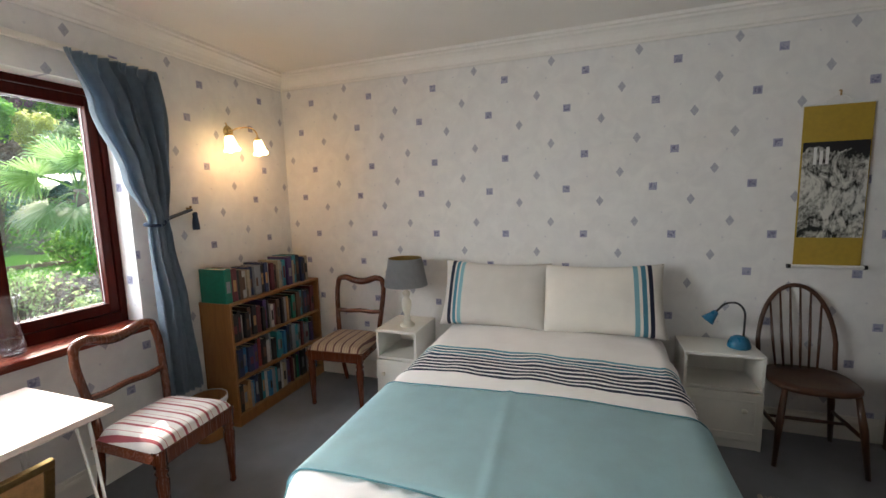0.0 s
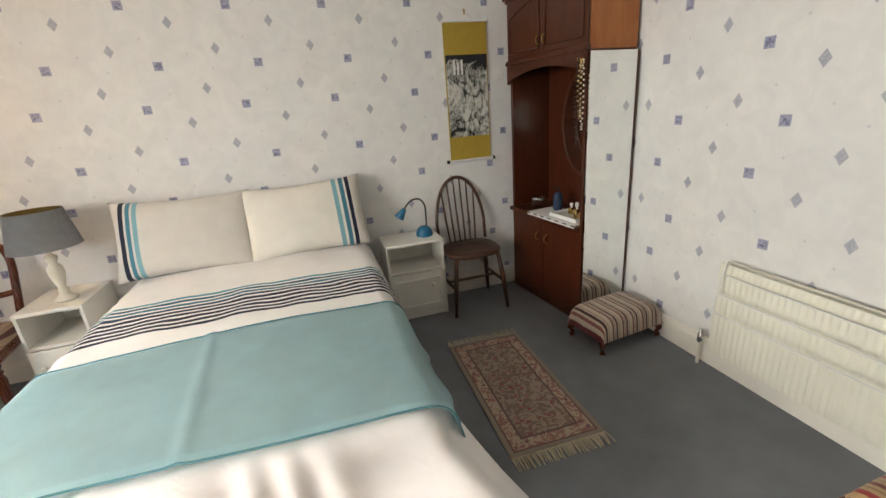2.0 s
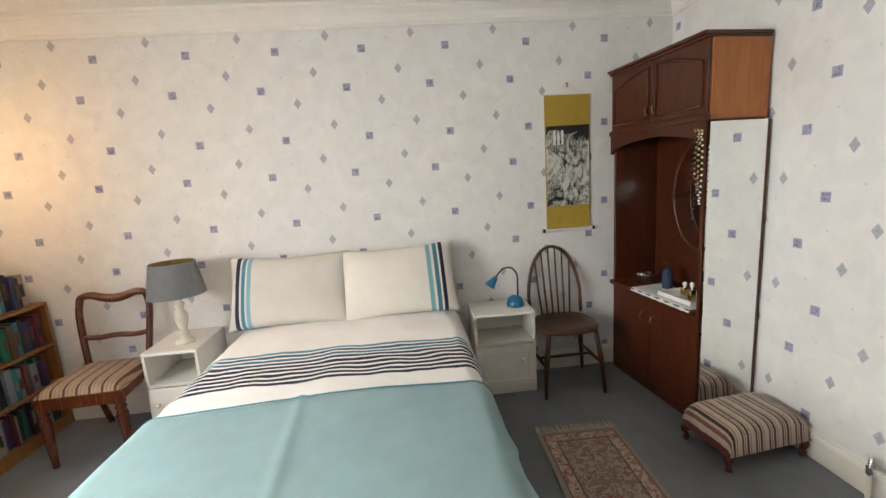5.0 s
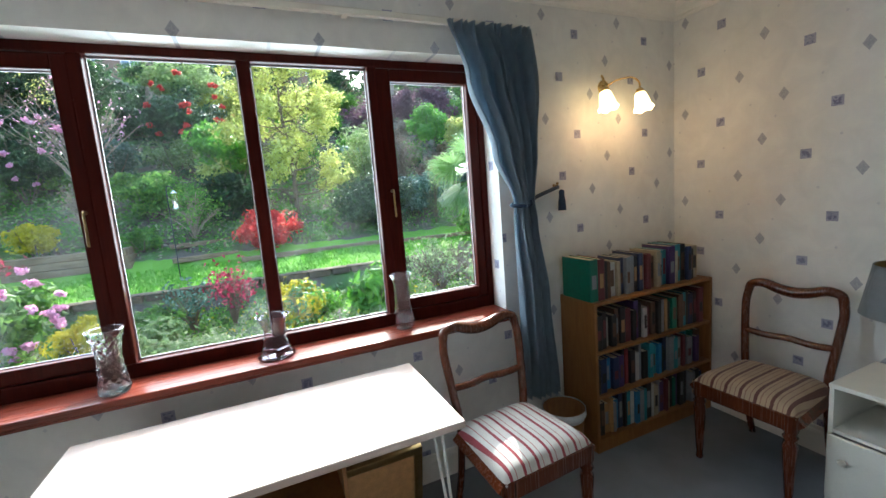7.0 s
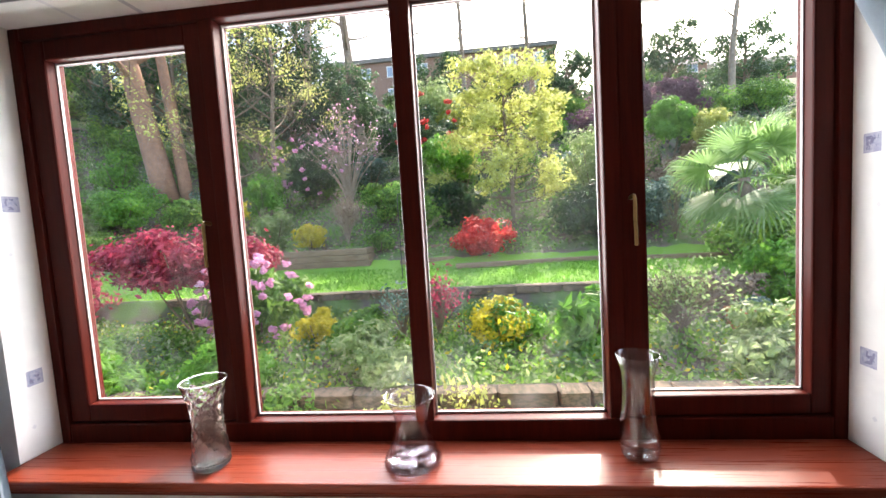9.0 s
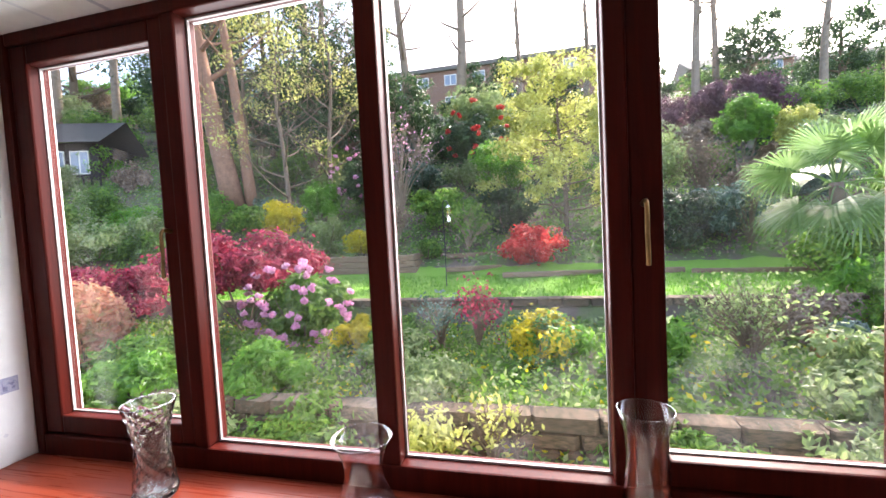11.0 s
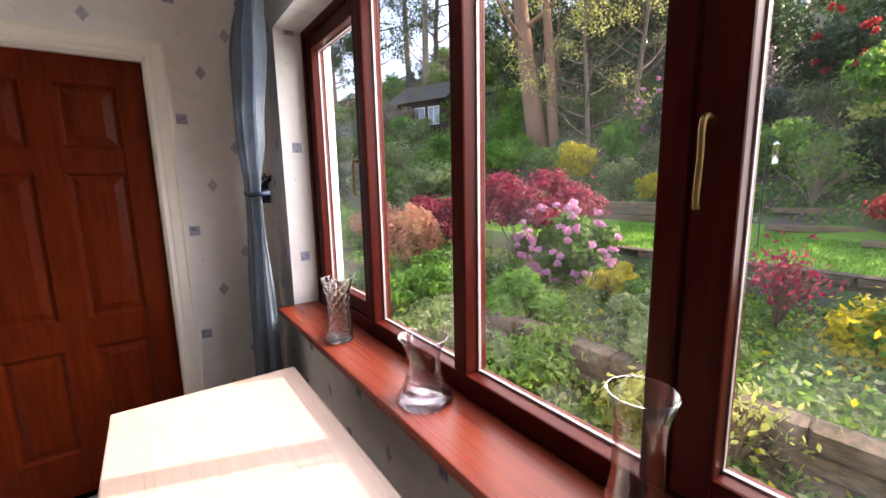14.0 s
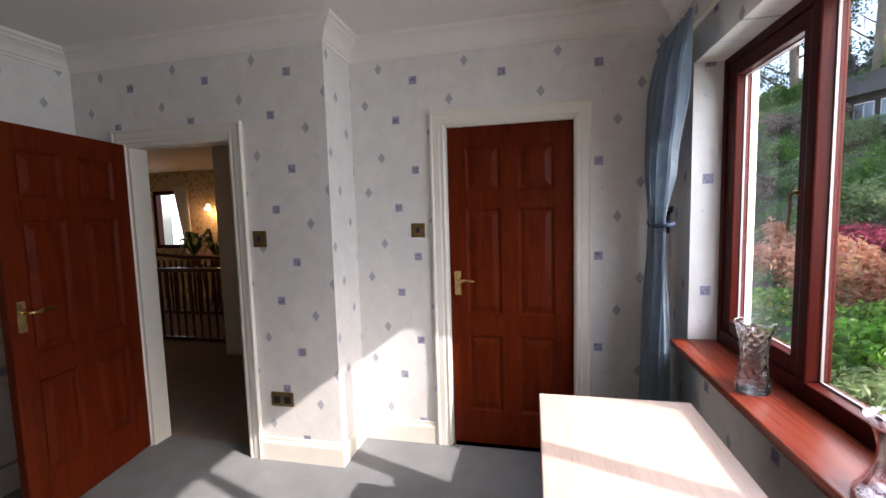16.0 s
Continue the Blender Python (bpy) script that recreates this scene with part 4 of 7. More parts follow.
# ---- wardrobe with its dressing niche ----
W0 = pose(2.33, 2.915, 0, 0, 0, 6)
ward = thing("dressing_wardrobe", W0, "mahogany dressing unit with open niche and cupboard above", "wardrobe")
WW, WD = 0.79, 0.355
part("side_panel", boxes((0, WD, 0, 0.02, 0, 1.65), bevel=0.002), M["ward"], ward)
part("side_panel", boxes((0.02, WD, WW - 0.02, WW, 0, 1.65), bevel=0.002), M["ward"], ward)
part("plinth", boxes((0.02, 0.04, 0.02, WW - 0.02, 0, 0.07)), M["ward"], ward)
part("body", boxes((0.03, WD, 0.02, WW - 0.02, 0.07, 0.63)), M["ward"], ward)
for y0, y1, k in ((0.024, WW / 2 - 0.002, WW / 2 - 0.05), (WW / 2 + 0.002, WW - 0.024, WW / 2 + 0.05)):
    dr = part("door", boxes((0.008, 0.028, y0, y1, 0.08, 0.62), bevel=0.003), M["ward"], ward)
    part("handle", tube(smooth_line([(0.006, k, 0.53), (-0.018, k, 0.515), (-0.018, k, 0.485), (0.006, k, 0.47)]), 0.004, 6), M["old_brass"], dr, "small brass drop handle", True)
part("shelf_top", boxes((-0.012, WD, 0.02, WW - 0.0, 0.63, 0.658), bevel=0.005, seg=2), M["ward"], ward)
part("back_panel", boxes((WD - 0.015, WD, 0.02, WW - 0.02, 0.66, 1.65)), M["ward"], ward)
bm = lathe([(0.0, 0.0), (0.30, 0.0), (0.30, 0.006), (0.0, 0.006)], 40, close=False)
bmesh.ops.scale(bm, vec=(1.12, 0.75, 1), verts=bm.verts)
om = part("oval_mirror", bm, M["mirror"], ward, "oval mirror glass", True, m=pose(WD - 0.018, 0.36, 1.24, 0, -90, 0))
ring = [(WD - 0.022, 0.36 + 0.232 * math.cos(a), 1.24 + 0.342 * math.sin(a)) for a in [2 * math.pi * i / 48 for i in range(49)]]
part("mirror_frame", tube(ring, 0.013, 8), M["ward"], om, "moulded wooden oval frame", True, m=pose(WD - 0.018, 0.36, 1.24, 0, -90, 0).inverted())
bm = bmesh.new()                        # arched valance
n = 20
fr, bk = [], []
for i in range(n + 1):
    y = 0.0 + WW * i / n
    low = 1.53 + 0.075 * math.sin(math.pi * i / n) ** 0.6
    fr.append((bm.verts.new((-0.006, y, low)), bm.verts.new((-0.006, y, 1.65))))
    bk.append((bm.verts.new((0.016, y, low)), bm.verts.new((0.016, y, 1.65))))
for i in range(n):
    bm.faces.new((fr[i][0], fr[i + 1][0], fr[i + 1][1], fr[i][1]))
    bm.faces.new((bk[i][1], bk[i + 1][1], bk[i + 1][0], bk[i][0]))
    bm.faces.new((fr[i][0], bk[i][0], bk[i + 1][0], fr[i + 1][0]))
part("valance", bm, M["ward"], ward)
part("moulding", boxes((-0.02, 0.02, -0.004, WW, 1.65, 1.672), (-0.012, 0.02, -0.002, WW, 1.672, 1.682), bevel=0.004, seg=2), M["ward"], ward)
part("upper_body", boxes((0.02, WD, 0.0, WW, 1.652, 2.045), bevel=0.002), M["ward_light"], ward, "orange-toned teak cupboard side")
for y0, y1, k in ((0.004, WW / 2 - 0.002, WW / 2 - 0.03), (WW / 2 + 0.002, WW - 0.004, WW / 2 + 0.03)):
    dr = part("cupboard_door", boxes((0.0, 0.018, y0, y1, 1.684, 2.04), bevel=0.003), M["ward"], ward)
    arch = [(-0.003, y0 + 0.03 + (y1 - y0 - 0.06) * i / 12, (1.93 if y0 < 0.1 else 1.93) + 0.07 * math.sin(math.pi / 2 * ((i / 12) if y0 < 0.1 else 1 - i / 12))) for i in range(13)]
    loop = [(-0.003, y0 + 0.03, 1.72)] + arch + [(-0.003, y1 - 0.03, 1.72), (-0.003, y0 + 0.03, 1.72)]
    part("moulding", tube(loop, 0.007, 6), M["ward"], dr, "", True)
    part("handle", tube(smooth_line([(0.0, k, 1.79), (-0.022, k, 1.775), (-0.022, k, 1.745), (0.0, k, 1.73)]), 0.004, 6), M["old_brass"], dr, "small brass drop handle", True)
part("cornice", boxes((-0.03, WD, -0.006, WW + 0.005, 2.045, 2.062), (-0.015, WD, -0.003, WW, 2.03, 2.045), bevel=0.004, seg=2), M["ward"], ward)
lm = thing("long_mirror", W0 @ pose(0.008, -0.012, 0.02), "tall frameless mirror fixed to the wardrobe side", "mirror")
part("glass", boxes((0.0, 0.338, -0.004, 0.004, 0.0, 1.62)), M["mirror"], lm)
part("edge_trim", boxes((0.338, 0.348, -0.006, 0.008, 0.0, 1.62)), M["ward"], lm, "dark wooden edge strip")
for k, (n, drop, mat) in enumerate(((26, 0.36, "ivory"), (24, 0.30, "brass"), (34, 0.44, "black"))):
    neck = thing("bead_necklace", W0 @ pose(-0.014 - 0.006 * k, 0.012 + 0.012 * k, 1.60), ("pearl", "gilt", "dark brown")[k] + " bead necklace hanging at the wardrobe corner", "necklace", "necklaces on the wardrobe")
    bm = bmesh.new()
    for i in range(n):
        t = i / (n - 1)
        bmesh.ops.create_icosphere(bm, subdivisions=1, radius=0.0065, matrix=Matrix.Translation((-0.006 * math.sin(t * 3), (-1 if i % 2 else 1) * 0.014 * math.sin(math.pi * t) - 0.0, -drop * t)))
    part("bead_string", bm, M[mat], neck, "", True)
    part("hook", tube([(0.02, 0, 0.0), (-0.008, 0, 0.0), (-0.008, 0, 0.012)], 0.0025, 6), M["brass"], neck)
top = 0.659
doily = tagged(part("doily", grid(16, 24, lambda u, v: Vector((-0.02 + 0.25 * u + 0.003 * math.sin(v * 40), 0.05 + 0.50 * v, (0.002 if u > 0.05 else -0.014) + 0.001 * math.sin(u * 30)))), M["lace"], None, "", True, m=W0 @ pose(0, 0, top)), "white lace runner on the dressing shelf", "doily")
tray = thing("dressing_tray", W0 @ pose(0.12, 0.22, top + 0.004), "shallow cut-glass dressing tray", "tray")
part("tray_dish", boxes((-0.09, 0.09, -0.13, 0.13, 0, 0.008), (-0.09, -0.084, -0.13, 0.13, 0.008, 0.024), (0.084, 0.09, -0.13, 0.13, 0.008, 0.024), (-0.084, 0.084, -0.13, -0.124, 0.008, 0.024), (-0.084, 0.084, 0.124, 0.13, 0.008, 0.024)), M["lace"], tray)
bt = thing("lotion_bottle", W0 @ pose(0.17, 0.44, top + 0.003), "dark blue pump bottle", "bottle")
part("bottle_body", lathe([(0.0, 0), (0.03, 0), (0.032, 0.01), (0.032, 0.10), (0.02, 0.125), (0.012, 0.13)], 18, close=False), M["navy"], bt, "", True)
part("pump", tube([(0, 0, 0.13), (0, 0, 0.165), (-0.03, 0, 0.168)], 0.006, 8), M["black"], bt)
jar = thing("glass_jar", W0 @ pose(0.12, 0.60, top + 0.003), "squat glass jar with a silver lid", "jar")
part("jar_body", lathe([(0.0, 0), (0.045, 0), (0.05, 0.02), (0.048, 0.06), (0.044, 0.06), (0.042, 0.012), (0.0, 0.01)], 20, close=False), M["glass"], jar, "", True)
part("lid", lathe([(0.0, 0.060), (0.05, 0.060), (0.05, 0.072), (0.0, 0.078)], 20, close=False), M["steel"], jar, "", True)
for dx, dy, hh in ((0.10, 0.16, 0.10), (0.14, 0.26, 0.075)):
    pf = thing("perfume_bottle", W0 @ pose(dx, dy, top + 0.013), "small amber perfume bottle on the tray", "bottle", "perfume bottles")
    part("bottle_body", boxes((-0.018, 0.018, -0.014, 0.014, 0, hh * 0.6), bevel=0.005, seg=2), M["brass"], pf, "", True)
    part("stopper", lathe([(0.006, hh * 0.6), (0.006, hh * 0.72), (0.013, hh * 0.8), (0.012, hh), (0.0, hh + 0.004)], 12, close=False), M["lace"], pf, "", True)


# ---- hanging scroll ----
def scroll_art():
    m = bpy.data.materials.new("ink_landscape_print")
    nt, bs = nodes_of(m)
    geo = nt.nodes.new("ShaderNodeTexCoord")
    sep = nt.nodes.new("ShaderNodeSeparateXYZ")
    nt.links.new(geo.outputs["Object"], sep.inputs[0])
    a = noise_fac(nt, place_coord(nt, (10, 1, 7)), 1.0, 6, 0.65, 1.6)
    b = noise_fac(nt, place_coord(nt, (60, 1, 40)), 1.0, 3, 0.6)
    rocks = mix(nt, ramp(nt, math_node(nt, "MULTIPLY_ADD", b, 0.35, a), 0.56, 0.76), (0.010, 0.012, 0.010), (0.62, 0.61, 0.56))
    skyline = math_node(nt, "MULTIPLY_ADD", noise_fac(nt, place_coord(nt, (9, 1, 2)), 1.0, 3), -0.30, 0.345)
    c = mix(nt, math_node(nt, "GREATER_THAN", sep.outputs[2], skyline), rocks, (0.012, 0.012, 0.014))
    nt.links.new(c, bs.inputs["Base Color"])
    bs.inputs["Roughness"].default_value = 0.75
    return m


sc = thing("hanging_scroll", pose(1.962, YN - 0.004, 1.49), "hanging scroll, black-and-white landscape on ochre silk", "wall scroll")
M["ochre"] = plain("ochre_silk", (0.40, 0.27, 0.035), 0.6, vary=0.12, scale=40, bumps=0.3, fine=400)
part("silk", boxes((-0.157, 0.157, -0.006, -0.002, -0.445, 0.455)), M["ochre"], sc)
part("painting", boxes((-0.150, 0.150, -0.010, -0.0065, -0.285, 0.255)), scroll_art(), sc, "monochrome mountain painting")
part("calligraphy", boxes(*[(-0.10 + 0.028 * k, -0.086 + 0.028 * k, -0.0125, -0.0105, 0.13, 0.225 - 0.02 * (k % 2)) for k in range(3)]), M["lace"], sc, "unreadable white columns of writing")
part("top_rod", tube([(-0.165, -0.006, 0.460), (0.165, -0.006, 0.460)], 0.006, 8), M["lace"], sc)
part("bottom_rod", tube([(-0.172, -0.008, -0.455), (0.172, -0.008, -0.455)], 0.010, 10), M["lace"], sc)
for x in (-0.178, 0.178):
    part("rod_end", tube([(x - 0.008, -0.008, -0.455), (x + 0.008, -0.008, -0.455)], 0.013, 10), M["black"], sc)
part("cord", tube(smooth_line([(-0.07, -0.006, 0.465), (-0.03, -0.006, 0.495), (0, -0.006, 0.505), (0.03, -0.006, 0.495), (0.07, -0.006, 0.465)]), 0.003, 6), M["lace"], sc)
part("nail_hook", tube([(0, 0, 0.53), (0, -0.014, 0.525), (0, -0.014, 0.50)], 0.005, 6), M["old_brass"], sc)
pf = thing("picture_frame", pose(XE - 0.003, 1.48, 1.62, 0, 0, -90), "dark wooden picture frame on the wall", "picture")
part("frame", boxes((-0.24, 0.24, -0.02, 0, -0.27, -0.24), (-0.24, 0.24, -0.02, 0, 0.24, 0.27), (-0.24, -0.21, -0.02, 0, -0.24, 0.24), (0.21, 0.24, -0.02, 0, -0.24, 0.24), bevel=0.003), M["ward"], pf)
part("print", boxes((-0.21, 0.21, -0.008, -0.002, -0.24, 0.24)), M["linen_grey"], pf)


# ---- radiator and airer ----
rad = thing("radiator", pose(XE, 1.62, 0), "cream panel radiator on the wall", "radiator")
bm = bmesh.new()
n = 44
prev = None
for i in range(n * 4 + 1):
    y = -0.60 + 1.20 * i / (n * 4)
    d = 0.006 * (1 if (i % 4) in (1, 2) else 0)
    ed = min(1.0, min(i, n * 4 - i) / 3)
    v = [bm.verts.new((-0.095 - d * ed, y, z)) for z in (0.13, 0.16, 0.585, 0.615)]
    v[0].co.x, v[3].co.x = -0.090, -0.090
    if prev:
        for a in range(3):
            bm.faces.new((prev[a], v[a], v[a + 1], prev[a + 1]))
    prev = v
part("panel", bm, M["rad"], rad, "", True)
part("panel_back", boxes((-0.088, -0.075, -0.60, 0.60, 0.13, 0.615), bevel=0.003), M["rad"], rad)
part("rear_panel", boxes((-0.045, -0.030, -0.60, 0.60, 0.13, 0.615), bevel=0.003), M["rad"], rad)
part("top_grille", boxes(*[(-0.075, -0.045, -0.595 + 0.06 * k, -0.588 + 0.06 * k, 0.20, 0.606) for k in range(20)]), M["rad"], rad, "convector fins seen from above")
for y in (-0.45, 0.45):
    part("bracket", boxes((-0.03, 0, y - 0.02, y + 0.02, 0.2, 0.56)), M["rad"], rad)
part("pipe", tube([(-0.055, 0.68, 0.0), (-0.055, 0.68, 0.16), (-0.055, 0.60, 0.16)], 0.0085, 8), M["rad"], rad)
part("valve", lathe([(0.012, 0), (0.016, 0.006), (0.016, 0.04), (0.010, 0.05), (0.010, 0.075), (0.0, 0.078)], 12, close=False), M["steel"], rad, "chrome valve", True, m=pose(-0.055, 0.68, 0.13))
air = thing("radiator_airer", pose(XE - 0.10, 1.62, 0), "white wire airer hooked over the radiator", "airer")
for y in (-0.13, 0.56):
    part("hook_arm", tube(smooth_line([(0.02, y, 0.60), (0.0, y, 0.632), (-0.012, y, 0.60), (-0.05, y - 0.01, 0.50), (-0.075, y - 0.02, 0.40)]), 0.004, 6), M["lace"], air, "", True)
for z, x in ((0.575, -0.02), (0.49, -0.055), (0.40, -0.078)):
    part("wire", tube([(x, -0.15, z), (x, 0.56, z)], 0.003, 6), M["lace"], air)


# ---- stools ----
dark_stripe = stripes("burgundy_cream_stripe", 0, 0.075, ((0, 1, (0.47, 0.38, 0.29)), (0.0, 0.12, (0.11, 0.012, 0.018)), (0.20, 0.26, (0.20, 0.07, 0.06)), (0.36, 0.52, (0.05, 0.018, 0.020)), (0.62, 0.68, (0.25, 0.12, 0.10))), phase=0.15)
gold_stripe = stripes("gold_red_stripe", 0, 0.088, ((0, 1, (0.40, 0.26, 0.12)), (0.0, 0.16, (0.26, 0.022, 0.022)), (0.30, 0.36, (0.25, 0.14, 0.07)), (0.50, 0.66, (0.17, 0.028, 0.022)), (0.80, 0.84, (0.25, 0.14, 0.07))), phase=0.3)


def cushion(w, d, z0, z1):
    def f(u, v):
        x, y = u * 2 - 1, v * 2 - 1
        e = max(0.0, (1 - abs(x) ** 7) * (1 - abs(y) ** 7)) ** 0.4
        return Vector((x * w / 2, y * d / 2, z0 + (z1 - z0) * e))
    bm = grid(26, 26, f)
    bmesh.ops.recalc_face_normals(bm, faces=bm.faces)
    return bm


fs = thing("footstool", pose(2.435, 2.705, 0, 0, 0, 6), "low footstool with burgundy and cream striped cushion", "footstool")
part("cushion", cushion(0.47, 0.31, 0.095, 0.225), dark_stripe, fs, "", True)
part("frame", boxes((-0.225, 0.225, -0.14, 0.14, 0.082, 0.10), bevel=0.004), M["chair"], fs)
for sx in (-1, 1):
    for sy in (-1, 1):
        pts = smooth_line([(sx * 0.195, sy * 0.115, 0.09), (sx * 0.222, sy * 0.138, 0.065), (sx * 0.208, sy * 0.126, 0.03), (sx * 0.218, sy * 0.136, 0.008)], 5)
        part("cabriole_leg", tube(pts, [0.020, 0.021, 0.021, 0.020, 0.018, 0.016, 0.014, 0.012, 0.011, 0.010, 0.010, 0.011, 0.013, 0.016, 0.018, 0.012], 8), M["chair"], fs, "", True)

bs2 = thing("dressing_stool", pose(2.175, 1.085, 0), "dressing stool with gold and red striped seat", "stool")
part("seat", cushion(0.46, 0.45, 0.415, 0.475), gold_stripe, bs2, "", True)
for spec in ((-0.225, 0.225, -0.222, -0.20), (-0.225, 0.225, 0.20, 0.222), (-0.225, -0.203, -0.20, 0.20), (0.203, 0.225, -0.20, 0.20)):
    part("apron", boxes((*spec, 0.35, 0.425), bevel=0.003), M["chair"], bs2)
for sx in (-1, 1):
    for sy in (-1, 1):
        bm = bmesh.new()
        seg = 24
        prof = [(0.014, 0.0), (0.018, 0.03), (0.016, 0.05), (0.022, 0.075), (0.017, 0.085), (0.022, 0.10), (0.030, 0.26), (0.022, 0.285), (0.032, 0.30), (0.024, 0.315), (0.030, 0.33), (0.030, 0.40)]
        rings = []
        for r, z in prof:
            fl = 0.10 if 0.09 < z < 0.27 else 0.0
            rings.append([bm.verts.new((r * (1 - fl * (k % 2)) * math.cos(2 * math.pi * k / seg), r * (1 - fl * (k % 2)) * math.sin(2 * math.pi * k / seg), z)) for k in range(seg)])
        for a, b in zip(rings, rings[1:]):
            for k in range(seg):
                bm.faces.new((a[k], a[(k + 1) % seg], b[(k + 1) % seg], b[k]))
        bm.faces.new(rings[0][::-1])
        part("fluted_leg", bm, M["chair"], bs2, "", False, m=pose(sx * 0.195, sy * 0.192, 0))


# ---- rug ----
def rug_mat():
    m = bpy.data.materials.new("rose_medallion_rug")
    nt, bs = nodes_of(m)
    tc = nt.nodes.new("ShaderNodeTexCoord")
    sep = nt.nodes.new("ShaderNodeSeparateXYZ")
    nt.links.new(tc.outputs["Object"], sep.inputs[0])
    ax, ay = math_node(nt, "ABSOLUTE", sep.outputs[0]), math_node(nt, "ABSOLUTE", sep.outputs[1])
    edge = math_node(nt, "MAXIMUM", math_node(nt, "SUBTRACT", ax, 0.225), math_node(nt, "SUBTRACT", ay, 0.46))
    vor = nt.nodes.new("ShaderNodeTexVoronoi")
    vor.inputs["Scale"].default_value = 24
    nt.links.new(tc.outputs["Object"], vor.inputs["Vector"])
    swirl = noise_fac(nt, tc.outputs["Object"], 22, 3, 0.5, 2.0)
    pile = noise_fac(nt, tc.outputs["Object"], 420, 2)
    field = mix(nt, ramp(nt, swirl, 0.46, 0.54), (0.224, 0.147, 0.119), (0.364, 0.280, 0.217))
    field = mix(nt, math_node(nt, "LESS_THAN", vor.outputs["Distance"], 0.26), field, (0.280, 0.063, 0.070))
    field = mix(nt, math_node(nt, "LESS_THAN", vor.outputs["Distance"], 0.13), field, (0.462, 0.378, 0.280))
    border = mix(nt, ramp(nt, swirl, 0.47, 0.53), (0.322, 0.154, 0.133), (0.462, 0.364, 0.266))
    border = mix(nt, math_node(nt, "LESS_THAN", vor.outputs["Distance"], 0.20), border, (0.182, 0.084, 0.098))
    c = mix(nt, math_node(nt, "GREATER_THAN", edge, -0.085), field, border)
    for a, b, k in ((-0.092, -0.082, (0.140, 0.084, 0.077)), (-0.03, -0.022, (0.168, 0.098, 0.084)), (-0.022, 0.1, (0.280, 0.231, 0.189))):
        c = mix(nt, math_node(nt, "MULTIPLY", math_node(nt, "GREATER_THAN", edge, a), math_node(nt, "LESS_THAN", edge, b)), c, k)
    c = mix(nt, ramp(nt, pile, 0.3, 0.7, 0, 0.25), c, (0.084, 0.063, 0.056))
    nt.links.new(c, bs.inputs["Base Color"])
    bs.inputs["Roughness"].default_value = 0.95
    bump(nt, bs, pile, 0.7, 0.003)
    return m


rug = thing("rug", pose(1.665, 2.53, 0, 0, 0, -2), "worn rose and beige patterned rug with cream fringes", "rug")
part("woven_field", grid(10, 20, lambda u, v: Vector((-0.225 + 0.45 * u, -0.46 + 0.92 * v, 0.009 + 0.0015 * math.sin(u * 7 + v * 11)))), rug_mat(), rug, "", True)
part("backing", boxes((-0.224, 0.224, -0.459, 0.459, 0.001, 0.0065)), M["rug_fringe"], rug)
for s in (-1, 1):
    bm = bmesh.new()
    for k in range(58):
        x = -0.224 + 0.448 * k / 57
        q = random.uniform(-0.012, 0.012)
        tube([(x, s * 0.458, 0.006), (x + q * 0.4, s * 0.485, 0.007), (x + q, s * random.uniform(0.515, 0.53), 0.003)], [0.0035, 0.003, 0.002], 4, bm)
    part("fringe", bm, M["rug_fringe"], rug, "knotted cream fringe")

# ---- bookcase and books ----
BCX0, BCX1, BCY0, BCY1 = -1.785, -1.515, 2.80, 3.735
bc = thing("bookcase", pose(-1.65, 3.2675, 0), "low oak-veneer bookcase, full of books", "bookcase")
binv = bc.matrix_basis.inverted()
for y in (BCY0, BCY1 - 0.018):
    part("side_panel", boxes((BCX0, BCX1, y, y + 0.018, 0, 0.845), bevel=0.002), M["shelf"], bc, m=binv)
part("back_panel", boxes((BCX0, BCX0 + 0.006, BCY0 + 0.018, BCY1 - 0.018, 0.02, 0.83)), M["shelf"], bc, m=binv)
SHELVES = (0.075, 0.325, 0.575, 0.845)
for z in SHELVES:
    part("shelf", boxes((BCX0 + 0.006, BCX1 - 0.002, BCY0 + 0.018, BCY1 - 0.018, z - 0.018, z), bevel=0.001), M["shelf"], bc, m=binv)
part("plinth", boxes((BCX1 - 0.02, BCX1 - 0.004, BCY0 + 0.018, BCY1 - 0.018, 0.0, 0.057)), M["shelf"], bc, m=binv)
BOOK_COLS = {"dark green": (0.004, 0.14, 0.09), "maroon": (0.12, 0.022, 0.03), "black": (0.014, 0.013, 0.015), "white": (0.46, 0.44, 0.41), "navy": (0.018, 0.03, 0.085), "brown": (0.10, 0.052, 0.03), "grey": (0.22, 0.23, 0.25),
             "blue": (0.03, 0.16, 0.33), "cream": (0.36, 0.30, 0.21), "red": (0.24, 0.03, 0.03), "tan": (0.40, 0.22, 0.09), "teal": (0.03, 0.22, 0.26), "purple": (0.06, 0.03, 0.12)}
BM = {k: plain("book_cover_" + k.replace(" ", "_"), v, 0.42, vary=0.22, scale=30, bumps=0.1) for k, v in BOOK_COLS.items()}
M["paper"] = plain("book_pages", (0.62, 0.55, 0.42), 0.9, vary=0.1, scale=200, bumps=0.4, fine=600)
rb = random.Random(7)


